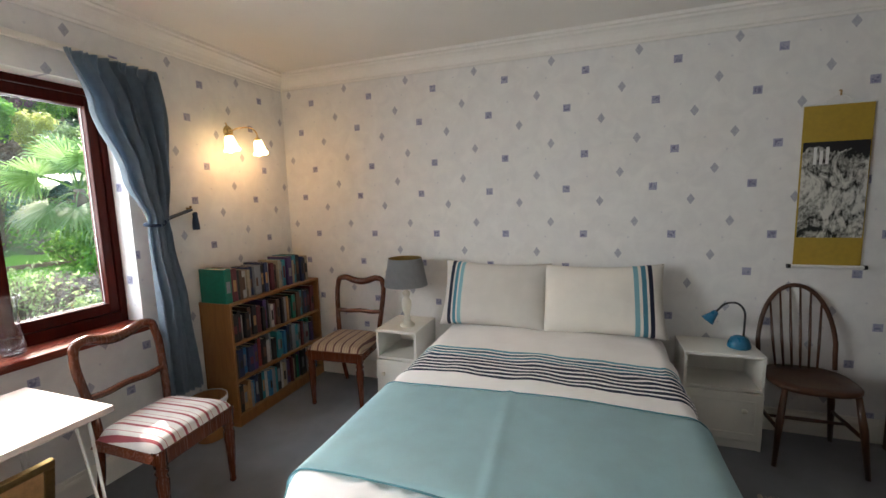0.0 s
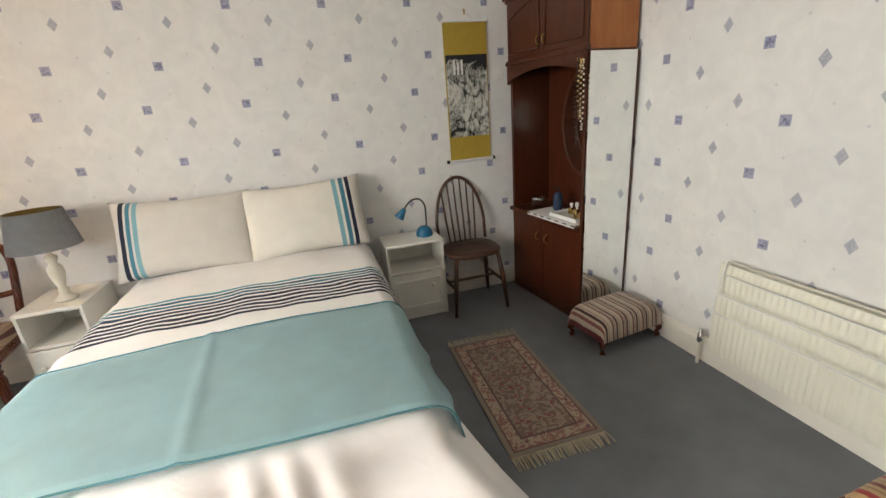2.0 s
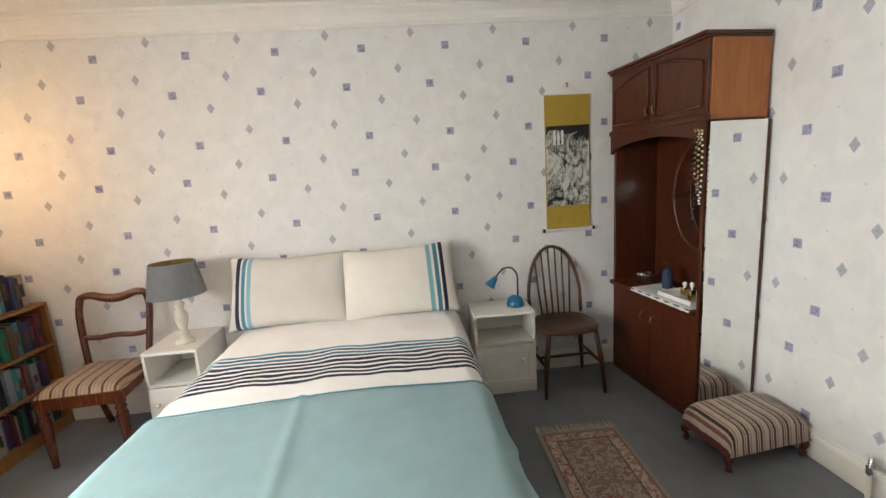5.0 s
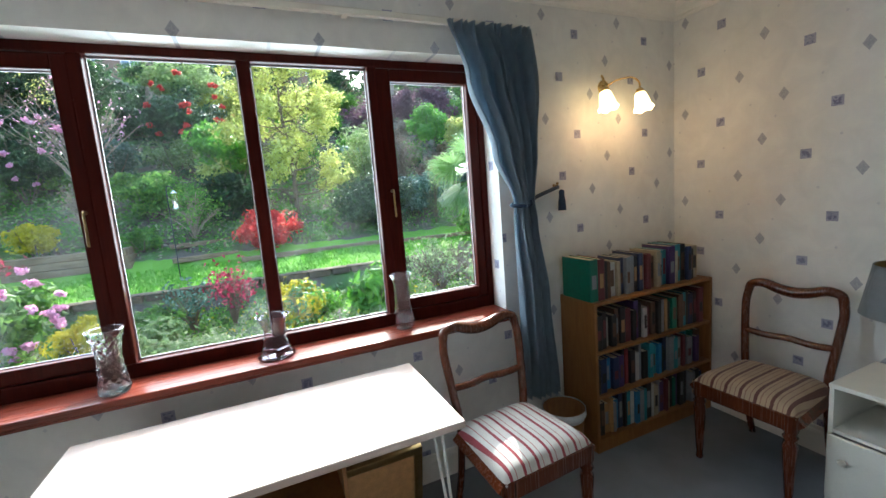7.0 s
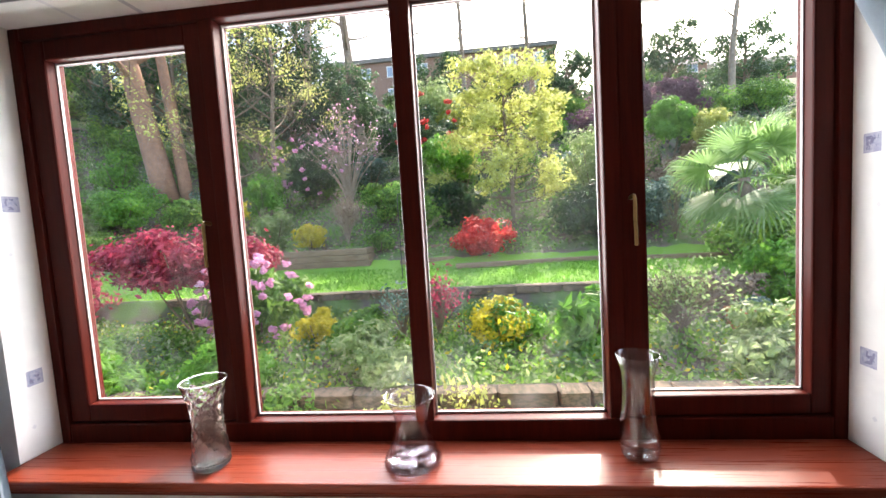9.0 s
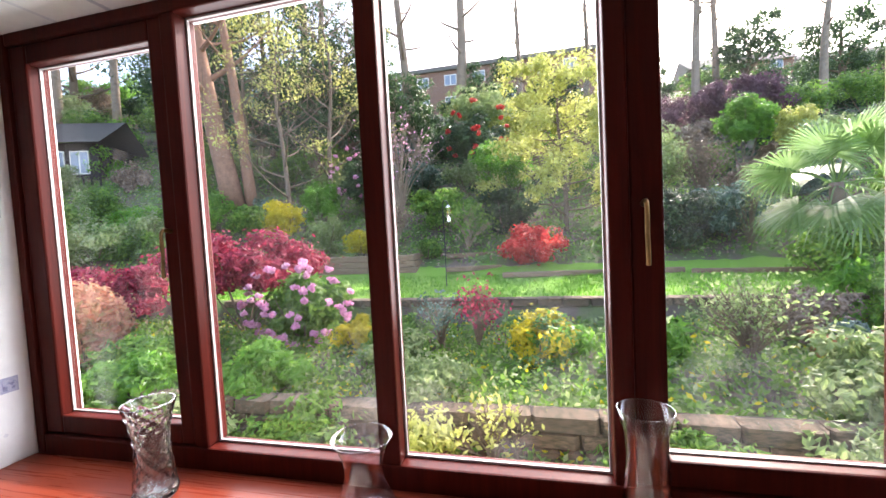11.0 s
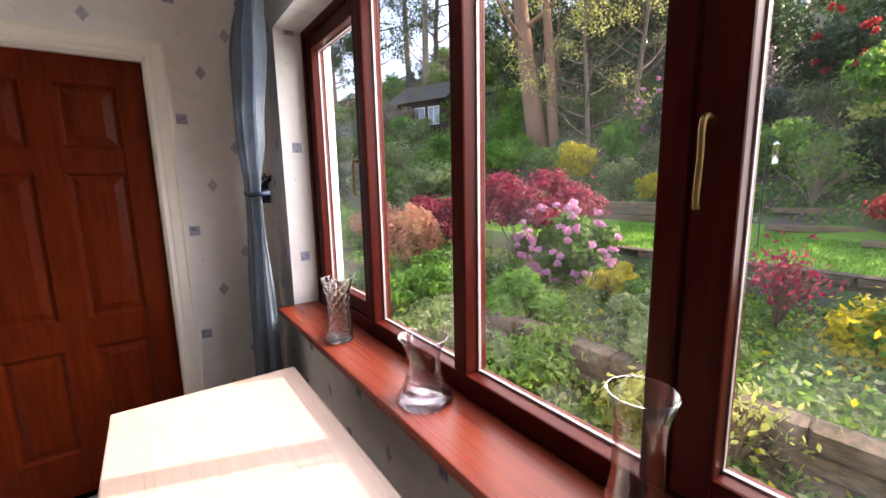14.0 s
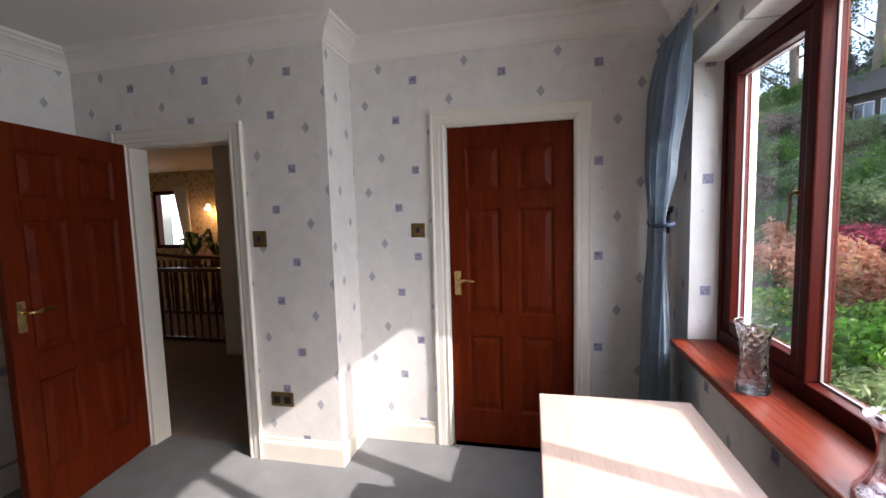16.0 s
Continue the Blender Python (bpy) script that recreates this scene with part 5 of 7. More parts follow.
def book_cover(d, th, h, t):
    """Two boards and the spine, folded from one piece."""
    a, b = th / 2, th / 2 - t
    ring = ((-d, -a), (-0.002, -a), (0.0, -a * 0.8), (0.0, a * 0.8), (-0.002, a), (-d, a), (-d, b), (-0.004, b), (-0.004, -b), (-d, -b))
    bm = bmesh.new()
    lo, hi = ([bm.verts.new((x, y, z)) for x, y in ring] for z in (0, h))
    bm.faces.new(lo[::-1])
    bm.faces.new(hi)
    for i in range(len(ring)):
        j = (i + 1) % len(ring)
        bm.faces.new((lo[i], lo[j], hi[j], hi[i]))
    bmesh.ops.recalc_face_normals(bm, faces=bm.faces)
    return bm


def book(y, z, th, h, d, col, lean=0.0, x_front=-1.53):
    b = new("book")
    b.matrix_basis = pose(x_front, y + th / 2, z, lean, 0, 0)
    tagged(b, col + " bound book standing in the bookcase", "book", "books in the bookcase")
    t = 0.0025
    part("cover", book_cover(d, th, h, t), BM[col], b)
    part("page_block", boxes((-d + 0.004, -0.005, -th / 2 + t, th / 2 - t, 0.003, h - 0.004)), M["paper"], b)
    if th > 0.030 and h > 0.17:
        part("spine_title", boxes((0.0, 0.0008, -th * 0.28, th * 0.28, h * 0.30, h * (0.55 + 0.25 * rb.random()))), BM[rb.choice(("tan", "grey", "maroon", "black", "brown"))], b, "unreadable title block")


def row(z, hmin, hmax, cols, tmin=0.016, tmax=0.046, front=-1.53, stop=BCY1 - 0.03, start=BCY0 + 0.022):
    y, i = start, 0
    while True:
        th = rb.uniform(tmin, tmax)
        if y + th > stop:
            break
        col = cols[i] if i < len(cols) else rb.choice(("black", "navy", "brown", "maroon", "grey", "teal", "purple", "black", "dark green", "cream"))
        h = rb.uniform(hmin, hmax)
        book(y, z, th, h, rb.uniform(0.13, 0.17) if h < 0.21 else 0.19, col, 0.0, front - rb.uniform(0, 0.03))
        y += th + rb.uniform(0.0005, 0.003)
        i += 1


book(BCY0 + 0.004, 0.845, 0.055, 0.225, 0.215, "dark green", 0, -1.545)
book(BCY0 + 0.061, 0.845, 0.045, 0.222, 0.205, "maroon", 0, -1.545)
row(0.845, 0.18, 0.225, ["black", "brown", "white", "cream", "navy", "grey", "grey", "black", "navy", "white", "maroon", "brown", "cream", "grey", "teal"], 0.022, 0.05, -1.55, BCY1 - 0.03, BCY0 + 0.108)
row(SHELVES[2], 0.16, 0.225, ["black", "black", "white", "black", "brown", "black", "maroon", "black", "purple", "black", "white", "maroon", "brown", "black", "grey", "tan", "black"])
row(SHELVES[1], 0.16, 0.21, ["black", "navy", "blue", "navy", "purple", "black", "red", "black", "white", "grey", "black", "teal", "teal", "blue", "black", "navy", "grey", "teal"])
row(SHELVES[0], 0.17, 0.215, ["cream", "black", "tan", "tan", "grey", "blue", "navy", "black", "teal", "white", "blue", "grey", "teal", "black", "white", "cream", "grey"])
bin_ = thing("waste_bin", pose(-1.62, 2.66, 0), "small brown waste bin beside the bookcase", "waste bin")
bm = lathe([(0.085, 0.0), (0.112, 0.27), (0.108, 0.27), (0.082, 0.006), (0.0, 0.006)], 24, close=False)
part("bin_body", bm, M["shelf"], bin_, "brown wooden body", True)
part("bin_liner", lathe([(0.104, 0.20), (0.116, 0.275), (0.118, 0.24)], 24, close=False), M["grey_shade"], bin_, "grey plastic liner", True)

# ---- table under the window ----
TX0, TX1, TY0, TY1, TZ = -1.635, -1.07, 0.59, 1.812, 0.726
tb = thing("side_table", pose((TX0 + TX1) / 2, (TY0 + TY1) / 2, 0), "pale beech table with thin white wire legs", "table")
tinv = tb.matrix_basis.inverted()
part("tabletop", boxes((TX0, TX1, TY0, TY1, TZ - 0.026, TZ), bevel=0.006, seg=3), M["table_top"], tb, m=tinv)
for x, y in ((TX0 + 0.07, TY0 + 0.08), (TX1 - 0.07, TY0 + 0.08), (TX0 + 0.07, TY1 - 0.08), (TX1 - 0.07, TY1 - 0.08)):
    sx, sy = (-1 if x < -1.35 else 1), (-1 if y < 1.2 else 1)
    pts = smooth_line([(x - 0.045, y, TZ - 0.026), (x - 0.02 + sx * 0.02, y + sy * 0.02, 0.35), (x + sx * 0.03, y + sy * 0.04, 0.006), (x + sx * 0.036, y + sy * 0.04, 0.006), (x + 0.02 + sx * 0.025, y + sy * 0.02, 0.35), (x + 0.045, y, TZ - 0.026)], 4)
    part("wire_leg", tube(pts, 0.0055, 8), M["lace"], tb, "white bent wire leg", True, m=tinv)
part("drawer_box", boxes((TX0 + 0.05, TX1 - 0.05, 0.66, 1.42, 0.545, 0.56), (TX0 + 0.05, TX0 + 0.062, 0.66, 1.42, 0.56, TZ - 0.026), (TX0 + 0.062, TX1 - 0.05, 0.66, 0.672, 0.56, TZ - 0.026), (TX0 + 0.062, TX1 - 0.05, 1.408, 1.42, 0.56, TZ - 0.026)), M["shelf"], tb, "open oak shelf box under the top", m=tinv)
lp = thing("leaning_picture", pose(-1.50, 1.52, 0, 0, 12, 0), "gilt-framed picture leaning on the wall", "picture")
part("frame", boxes((-0.02, 0.006, -0.24, 0.24, 0, 0.035), (-0.02, 0.006, -0.24, 0.24, 0.445, 0.48), (-0.02, 0.006, -0.24, -0.205, 0.035, 0.445), (-0.02, 0.006, 0.205, 0.24, 0.035, 0.445), bevel=0.004, seg=2), M["old_brass"], lp)
part("print", boxes((-0.012, -0.004, -0.205, 0.205, 0.035, 0.445)), BM["tan"], lp, "orange-brown print")


# ---- vases on the sill ----
def vase(name, x, y, prof, wall, mat, label, seg=40, flute=0.0):
    """An open glass vase: outer profile (radius, z) with a wall and a thick foot."""
    v = thing(name, pose(x, y, 0.827), label, "vase", "vases on the sill")
    if flute:                             # finer steps, for the diamond cuts
        fine = []
        for (r0, z0), (r1, z1) in zip(prof[1:], prof[2:]):
            fine += [(r0 + (r1 - r0) * k / 6, z0 + (z1 - z0) * k / 6) for k in range(6)]
        prof = [prof[0]] + fine + [prof[-1]]
    inner = [(max(0.0, r - wall), z) for r, z in prof if z > prof[0][1] + 0.014]
    full = [(0.0, 0.0)] + list(prof) + inner[::-1] + [(0.0, 0.016)]
    bm = bmesh.new()
    rings = []
    for j, (r, z) in enumerate(full):
        outer = 0 < j <= len(prof)
        ring = []
        for i in range(seg):
            a = 2 * math.pi * i / seg
            k = 1 + (flute * (abs(math.sin(5 * a + z * 95)) * abs(math.sin(5 * a - z * 95)) - 0.4) if outer and flute and 0.012 < z < 0.225 else 0)
            ring.append(bm.verts.new((r * k * math.cos(a), r * k * math.sin(a), z)))
        rings.append(ring)
    for a, b in zip(rings, rings[1:]):
        for i in range(seg):
            bm.faces.new((a[i], a[(i + 1) % seg], b[(i + 1) % seg], b[i]))
    bmesh.ops.remove_doubles(bm, verts=bm.verts, dist=0.0001)
    bmesh.ops.recalc_face_normals(bm, faces=bm.faces)
    part("glass_body", bm, mat, v, "", not flute)
    r0, z0 = prof[-1]
    lip = [((r0 - wall / 2) * math.cos(a), (r0 - wall / 2) * math.sin(a), z0) for a in [2 * math.pi * i / seg for i in range(seg + 1)]]
    part("rim", tube(lip, 0.0011, 6), mat, v, "rounded clear rim", True)
    part("foot", lathe([(0.0, 0.001), (prof[0][0] - 0.004, 0.001), (prof[1][0] - 0.004, 0.007), (prof[0][0] * 0.7, 0.013), (0.0, 0.015)], 32, close=False), mat, v, "thick clear glass foot", True)
    return v


vase("cut_glass_vase", -1.79, 0.695, [(0.046, 0.0), (0.050, 0.006), (0.049, 0.03), (0.044, 0.07), (0.040, 0.11), (0.039, 0.14), (0.043, 0.18), (0.051, 0.215), (0.061, 0.245)], 0.005, M["cut_glass"], "waisted cut-glass vase on the sill", 80, 0.09)
vase("lilac_vase", -1.808, 1.270, [(0.074, 0.0), (0.080, 0.006), (0.078, 0.014), (0.066, 0.035), (0.053, 0.065), (0.045, 0.095), (0.044, 0.12), (0.050, 0.15), (0.060, 0.172), (0.070, 0.186)], 0.003, M["purple_glass"], "hourglass lilac glass vase with a wide foot")
vase("tall_glass_vase", -1.825, 1.868, [(0.034, 0.0), (0.045, 0.010), (0.051, 0.04), (0.049, 0.075), (0.041, 0.13), (0.038, 0.18), (0.041, 0.23), (0.053, 0.275)], 0.003, M["glass"], "tall clear glass vase on the sill")


# ---- curtains ----
def knots(z, table):
    for (z0, a), (z1, b) in zip(table, table[1:]):
        if z0 >= z >= z1:
            t = (z0 - z) / (z0 - z1)
            t = t * t * (3 - 2 * t)
            return tuple(p + (q - p) * t for p, q in zip(a, b))
    return table[-1][1]


def curtain(name, table, x, label, tie_z, hook, sign, folds):
    c = thing(name, pose(x, table[0][1][0], 0), label, "curtain", "curtains")
    z0, z1 = table[0][0], table[-1][0]

    def f(u, v):
        z = z0 + (z1 - z0) * v
        ya, yb, amp = knots(z, table)
        w = u + 0.018 * math.sin(4 * math.pi * u + 3.0 * v) + 0.012 * math.sin(v * 6)
        ph = w * folds * 2 * math.pi
        s = math.sin(ph + 0.5 * math.sin(ph)) + 0.30 * math.sin(2.3 * ph + 1.7 + 2 * v)
        if z > z0 - 0.075:
            k = (z - z0 + 0.075) / 0.075
            s = s * (1 - k) + k * 0.8 * math.sin(ph * 2.5)
        bow = 0.040 * math.sin(math.pi * u)
        return Vector((amp * s + bow * min(1, v * 4), ya + (yb - ya) * u - table[0][1][0] + 0.35 * amp * math.cos(ph) * (1 if 0.02 < u < 0.98 else 0), z))
    bm = grid(190, 90, f)
    bmesh.ops.solidify(bm, geom=bm.faces, thickness=0.002)
    part("cloth", bm, M["curtain"], c, "", True)
    ya, yb, amp = knots(tie_z, table)
    o = table[0][1][0]
    cord = smooth_line([(0.0 + (XW - x) * 0.6, hook - o, tie_z + 0.075), (0.02, yb - o + 0.0 * sign, tie_z + 0.03), (0.045, (ya + yb) / 2 - o, tie_z - 0.005), (0.02, ya - o - 0.008 * sign, tie_z), (-0.03, ya - o + 0.02 * sign, tie_z + 0.005), (-0.04, yb - o, tie_z + 0.02), (XW - x + 0.01, hook - o, tie_z + 0.07)], 6)
    part("tieback_cord", tube(cord, 0.010, 8), M["navy"], c, "navy rope tieback", True)
    part("tieback_hook", tube([(XW - x, hook - o, tie_z + 0.085), (XW - x + 0.03, hook - o, tie_z + 0.08), (XW - x + 0.035, hook - o, tie_z + 0.10)], 0.007, 8), M["old_brass"], c)
    part("tassel", lathe([(0.0, -0.10), (0.022, -0.10), (0.020, -0.05), (0.014, -0.012), (0.016, 0.0), (0.012, 0.012), (0.0, 0.016)], 14, close=False), M["navy"], c, "navy silk tassel", True, m=pose(XW - x + 0.03, hook - o + 0.03 * sign, tie_z + 0.045))
    return c


curtain("curtain", [(2.25, (2.155, 2.615, 0.030)), (2.0, (2.235, 2.61, 0.050)), (1.65, (2.36, 2.59, 0.046)), (1.40, (2.455, 2.575, 0.018)), (1.30, (2.45, 2.585, 0.022)), (0.9, (2.46, 2.62, 0.044)), (0.36, (2.455, 2.665, 0.050))], -1.695, "faded blue curtain held back beside the bookcase", 1.385, 2.79, 1, 6)
curtain("curtain", [(2.25, (0.40, -0.06, 0.020)), (2.0, (0.35, -0.08, 0.040)), (1.65, (0.24, -0.10, 0.034)), (1.40, (0.13, -0.09, 0.014)), (1.30, (0.14, -0.10, 0.016)), (0.9, (0.20, -0.12, 0.034)), (0.30, (0.21, -0.14, 0.038))], -1.675, "faded blue curtain held back by the closed door", 1.385, -0.17, -1, 6)
rail = thing("curtain_rail", pose(-1.745, 1.26, 2.262), "white curtain track above the window", "curtain rail")
part("track", boxes((-0.012, 0.012, -1.42, 1.38, -0.014, 0.014), bevel=0.003), M["white"], rail)
for y in (-1.3, -0.4, 0.45, 1.3):
    part("bracket", boxes((-0.045, -0.012, y - 0.012, y + 0.012, -0.01, 0.012)), M["white"], rail)

# ---- wall light, ceiling light ----
def bell(n=20):
    bm = lathe([(0.020, 0.0), (0.030, -0.012), (0.036, -0.04), (0.042, -0.075), (0.056, -0.100), (0.054, -0.100), (0.039, -0.072), (0.033, -0.04), (0.018, -0.004)], n, close=False)
    for v in bm.verts:
        if v.co.z < -0.09:
            v.co.z += 0.006 * math.cos(6 * math.atan2(v.co.y, v.co.x))
    return bm


def wall_light(m, label, watts):
    s = thing("wall_light", m, label, "wall light", "wall lights")
    part("back_plate", lathe([(0.0, 0.0), (0.042, 0.0), (0.042, 0.006), (0.03, 0.014), (0.0, 0.016)], 20, close=False), M["brass"], s, "", True, m=pose(0, 0, 0, 0, 90))
    for k in (-1, 1):
        a = part("arm", tube(smooth_line([(0.014, 0.0, 0.0), (0.05, k * 0.05, 0.03), (0.10, k * 0.11, 0.035), (0.135, k * 0.13, 0.0), (0.137, k * 0.131, -0.045)]), 0.005, 8), M["brass"], s, "", True)
        cup = part("lamp_cup", lathe([(0.0, 0.012), (0.018, 0.008), (0.024, -0.014), (0.020, -0.016)], 16, close=False), M["brass"], s, "", True, m=pose(0.137, k * 0.131, -0.045, 0, -16))
        part("glass_shade", bell(), M["lit"], s, "lit frosted bell shade", True, m=pose(0.137, k * 0.131, -0.055, 0, -16))
        lt = new("wall_light_bulb", bpy.data.lights.new("wall_light_bulb", "POINT"))
        lt.data.energy, lt.data.color, lt.data.shadow_soft_size = watts, (1.0, 0.54, 0.25), 0.03
        lt.matrix_basis = m @ pose(0.165, k * 0.131, -0.175)
    return s


wall_light(pose(XW, 3.175, 2.005), "brass two-arm wall light with lit bell shades", 0.155)
pl = thing("ceiling_light", pose(0.08, 0.99, H), "yellow pendant shade under the ceiling", "ceiling light")
M["yellow"] = plain("yellow_shade_cloth", (0.62, 0.43, 0.06), 0.8, vary=0.1, scale=30, bumps=0.3)
part("ceiling_rose", lathe([(0.0, 0.0), (0.045, 0.0), (0.04, -0.02), (0.012, -0.03), (0.0, -0.03)], 20, close=False), M["white"], pl, "", True)
part("flex", tube([(0, 0, -0.03), (0, 0, -0.12)], 0.004, 6), M["white"], pl)
bm = lathe([(0.16, -0.22), (0.10, -0.09)], 32, close=False)
bmesh.ops.solidify(bm, geom=bm.faces, thickness=0.003)
part("shade", bm, M["yellow"], pl, "", True)

# ---- landing beyond the doorway ----
M["landing_carpet"] = plain("beige_landing_carpet", (0.24, 0.19, 0.15), 0.95, vary=0.15, scale=6, bumps=0.8, fine=420)


def floral():
    m = bpy.data.materials.new("floral_landing_paper")
    nt, bs = nodes_of(m)
    vec = place_coord(nt)
    a = noise_fac(nt, vec, 7, 4, 0.6, 2.5)
    c = mix(nt, ramp(nt, a, 0.52, 0.58), (0.62, 0.50, 0.33), (0.36, 0.24, 0.12))
    nt.links.new(c, bs.inputs["Base Color"])
    bs.inputs["Roughness"].default_value = 0.7
    return m


M["floral"] = floral()
structure("landing_floor", boxes((0.06, 7.4, -4.6, 0.012, -0.06, 0.0)), M["landing_carpet"], "beige fitted carpet on the landing", "floor")
structure("landing_ceiling", boxes((0.06, 7.4, -4.6, -0.0, 2.40, 2.5)), M["ceiling"], "plain landing ceiling", "ceiling")
structure("landing_wall_far", boxes((0.06, 5.45, -4.6, -4.4, -0.06, 2.4), (6.15, 7.4, -4.6, -4.4, -0.06, 2.4), (5.45, 6.15, -4.6, -4.4, -0.06, 0.95), (5.45, 6.15, -4.6, -4.4, 2.05, 2.4)), M["floral"], "ochre floral papered landing wall", "wall")
structure("landing_wall_side", boxes((2.05, 2.25, -3.4, -1.55, -0.06, 2.4)), M["white"], "plain cream landing wall", "wall")
structure("landing_wall_end", boxes((7.2, 7.4, -4.4, 0.0, -0.06, 2.4)), M["floral"], "ochre floral papered landing wall", "wall")
structure("landing_wall_back", boxes((0.06, 0.16, -4.4, YS - 0.2, -0.06, 2.4)), M["white"], "plain landing wall", "wall")
structure("landing_wall_room", boxes((2.0, 7.2, -0.05, 0.01, -0.06, 2.4)), M["white"], "plain landing wall", "wall")
lw = tagged(new("window_2"), "small dark-framed landing window", "window", "", "structure")
part("window_frame", boxes((5.45, 5.52, -4.56, -4.44, 0.95, 2.05), (6.08, 6.15, -4.56, -4.44, 0.95, 2.05), (5.52, 6.08, -4.56, -4.44, 0.95, 1.02), (5.52, 6.08, -4.56, -4.44, 1.98, 2.05), bevel=0.004), M["mahog_frame"], lw)
mm = bpy.data.materials.new("bright_daylight")
nt, bs = nodes_of(mm)
bs.inputs["Emission Color"].default_value, bs.inputs["Emission Strength"].default_value = (0.95, 0.97, 1.0, 1), 0.7
structure("backdrop", boxes((5.0, 6.6, -5.3, -5.28, 0.5, 2.5)), mm, "bright overcast daylight outside the landing window", "backdrop")
lc = thing("landing_curtain", pose(5.40, -4.36, 2.1), "sheer white curtain at the landing window", "curtain")
part("cloth", grid(40, 20, lambda u, v: Vector((-0.12 + 0.30 * u * (1 - 0.5 * v) - 0.05 * v, 0.02 * math.sin(u * 40), -1.25 * v))), M["lace"], lc, "", True)
bal = thing("banister", pose(2.3, -1.95, 0), "dark wooden landing banister", "banister")
part("handrail", boxes((0, 2.4, -0.03, 0.03, 0.85, 0.90), bevel=0.008, seg=2), M["windsor"], bal)
part("base_rail", boxes((0, 2.4, -0.025, 0.025, 0.0, 0.04)), M["windsor"], bal)
prof = [(0.012, 0.04), (0.018, 0.08), (0.012, 0.12), (0.018, 0.35), (0.022, 0.50), (0.013, 0.70), (0.018, 0.78), (0.012, 0.85)]
first = part("spindle", lathe(prof, 10, close=False), M["windsor"], bal, "", True, m=pose(0.06, 0, 0))
for k in range(1, 21):
    o = new("spindle", first.data)
    o.parent, o.matrix_basis = bal, pose(0.06 + 0.112 * k, 0, 0)
part("newel_post", boxes((-0.045, 0.045, -0.045, 0.045, 0, 1.0), bevel=0.01), M["windsor"], bal)
bal2 = thing("banister", pose(3.0, -3.2, 0), "dark wooden landing banister", "banister")
part("handrail", tube([(0, 0, 0.88), (1.3, 0, 0.90), (2.6, 0, 1.02)], 0.03, 8), M["windsor"], bal2)
for k in range(24):
    o = new("spindle", first.data)
    o.parent, o.matrix_basis = bal2, pose(0.06 + 0.11 * k, 0, 0)
part("base_rail", boxes((0, 2.7, -0.025, 0.025, 0.0, 0.04)), M["windsor"], bal2)
M["leaf_in"] = plain("houseplant_leaf", (0.05, 0.13, 0.035), 0.5, vary=0.3, scale=20)
M["terra"] = plain("terracotta", (0.38, 0.16, 0.07), 0.85, vary=0.15, scale=14, bumps=0.4)
for x, y in ((4.2, -3.75), (4.75, -3.85)):
    st = thing("plant_stand", pose(x, y, 0), "round wooden plant stand on the landing", "plant stand")
    part("stand_top", lathe([(0.0, 0.68), (0.17, 0.68), (0.17, 0.70), (0.0, 0.70)], 20, close=False), M["windsor"], st)
    for k in range(3):
        part("leg", tube([(0.10 * math.cos(k * 2.1), 0.10 * math.sin(k * 2.1), 0.69), (0.17 * math.cos(k * 2.1), 0.17 * math.sin(k * 2.1), 0.0)], 0.014, 8), M["windsor"], st)
    pp = thing("house_plant", pose(x, y, 0.70), "leafy green pot plant on a stand", "plant")
    part("pot", lathe([(0.0, 0), (0.09, 0), (0.12, 0.16), (0.11, 0.16), (0.0, 0.14)], 18, close=False), M["terra"], pp, "", True)
    bm = bmesh.new()
    for k in range(26):
        a, ln, up = rb.uniform(0, 6.28), rb.uniform(0.22, 0.42), rb.uniform(0.2, 0.5)
        p0, p1, p2 = Vector((0, 0, 0.14)), Vector((math.cos(a) * ln * 0.5, math.sin(a) * ln * 0.5, 0.14 + up)), Vector((math.cos(a) * ln, math.sin(a) * ln, 0.10 + up * 0.8))
        sd = Vector((-math.sin(a), math.cos(a), 0)) * 0.035
        v = [bm.verts.new(q) for q in (p0, p1 - sd, p1 + sd, p2)]
        bm.faces.new((v[0], v[1], v[2]))
        bm.faces.new((v[1], v[3], v[2]))
    part("foliage", bm, M["leaf_in"], pp)
wall_light(pose(4.62, -4.40, 1.82, 0, 0, 90), "brass wall light glowing on the landing wall", 1.6)

# ---- garden ----
def ground_z(x, y):
    """The garden: a sunk border by the house, a lawn behind a stone wall, then a wooded bank that also climbs to the south."""
    d = -x
    if d < 4.6:
        z = -0.60
    elif d < 7.75:
        z = -0.35 + 0.06 * (d - 4.6)
    elif d < 10.4:
        z = 0.22 + 0.05 * (d - 7.75)
    else:
        e = d - 10.4
        z = 0.45 + 0.38 * e if e < 30 else 0.45 + 11.4 + 0.06 * (e - 30)
    k = min(1.0, max(0.0, (d - 6.0) / 5.0))
    z += k * k * (3 - 2 * k) * 0.34 * min(14.0, max(0.0, -6.5 - y))
    return z + 0.05 * noise.noise((x * 0.5, y * 0.5, 0.0)) + (0.25 * noise.noise((x * 0.13, y * 0.13, 3.0)) if d > 12 else 0)


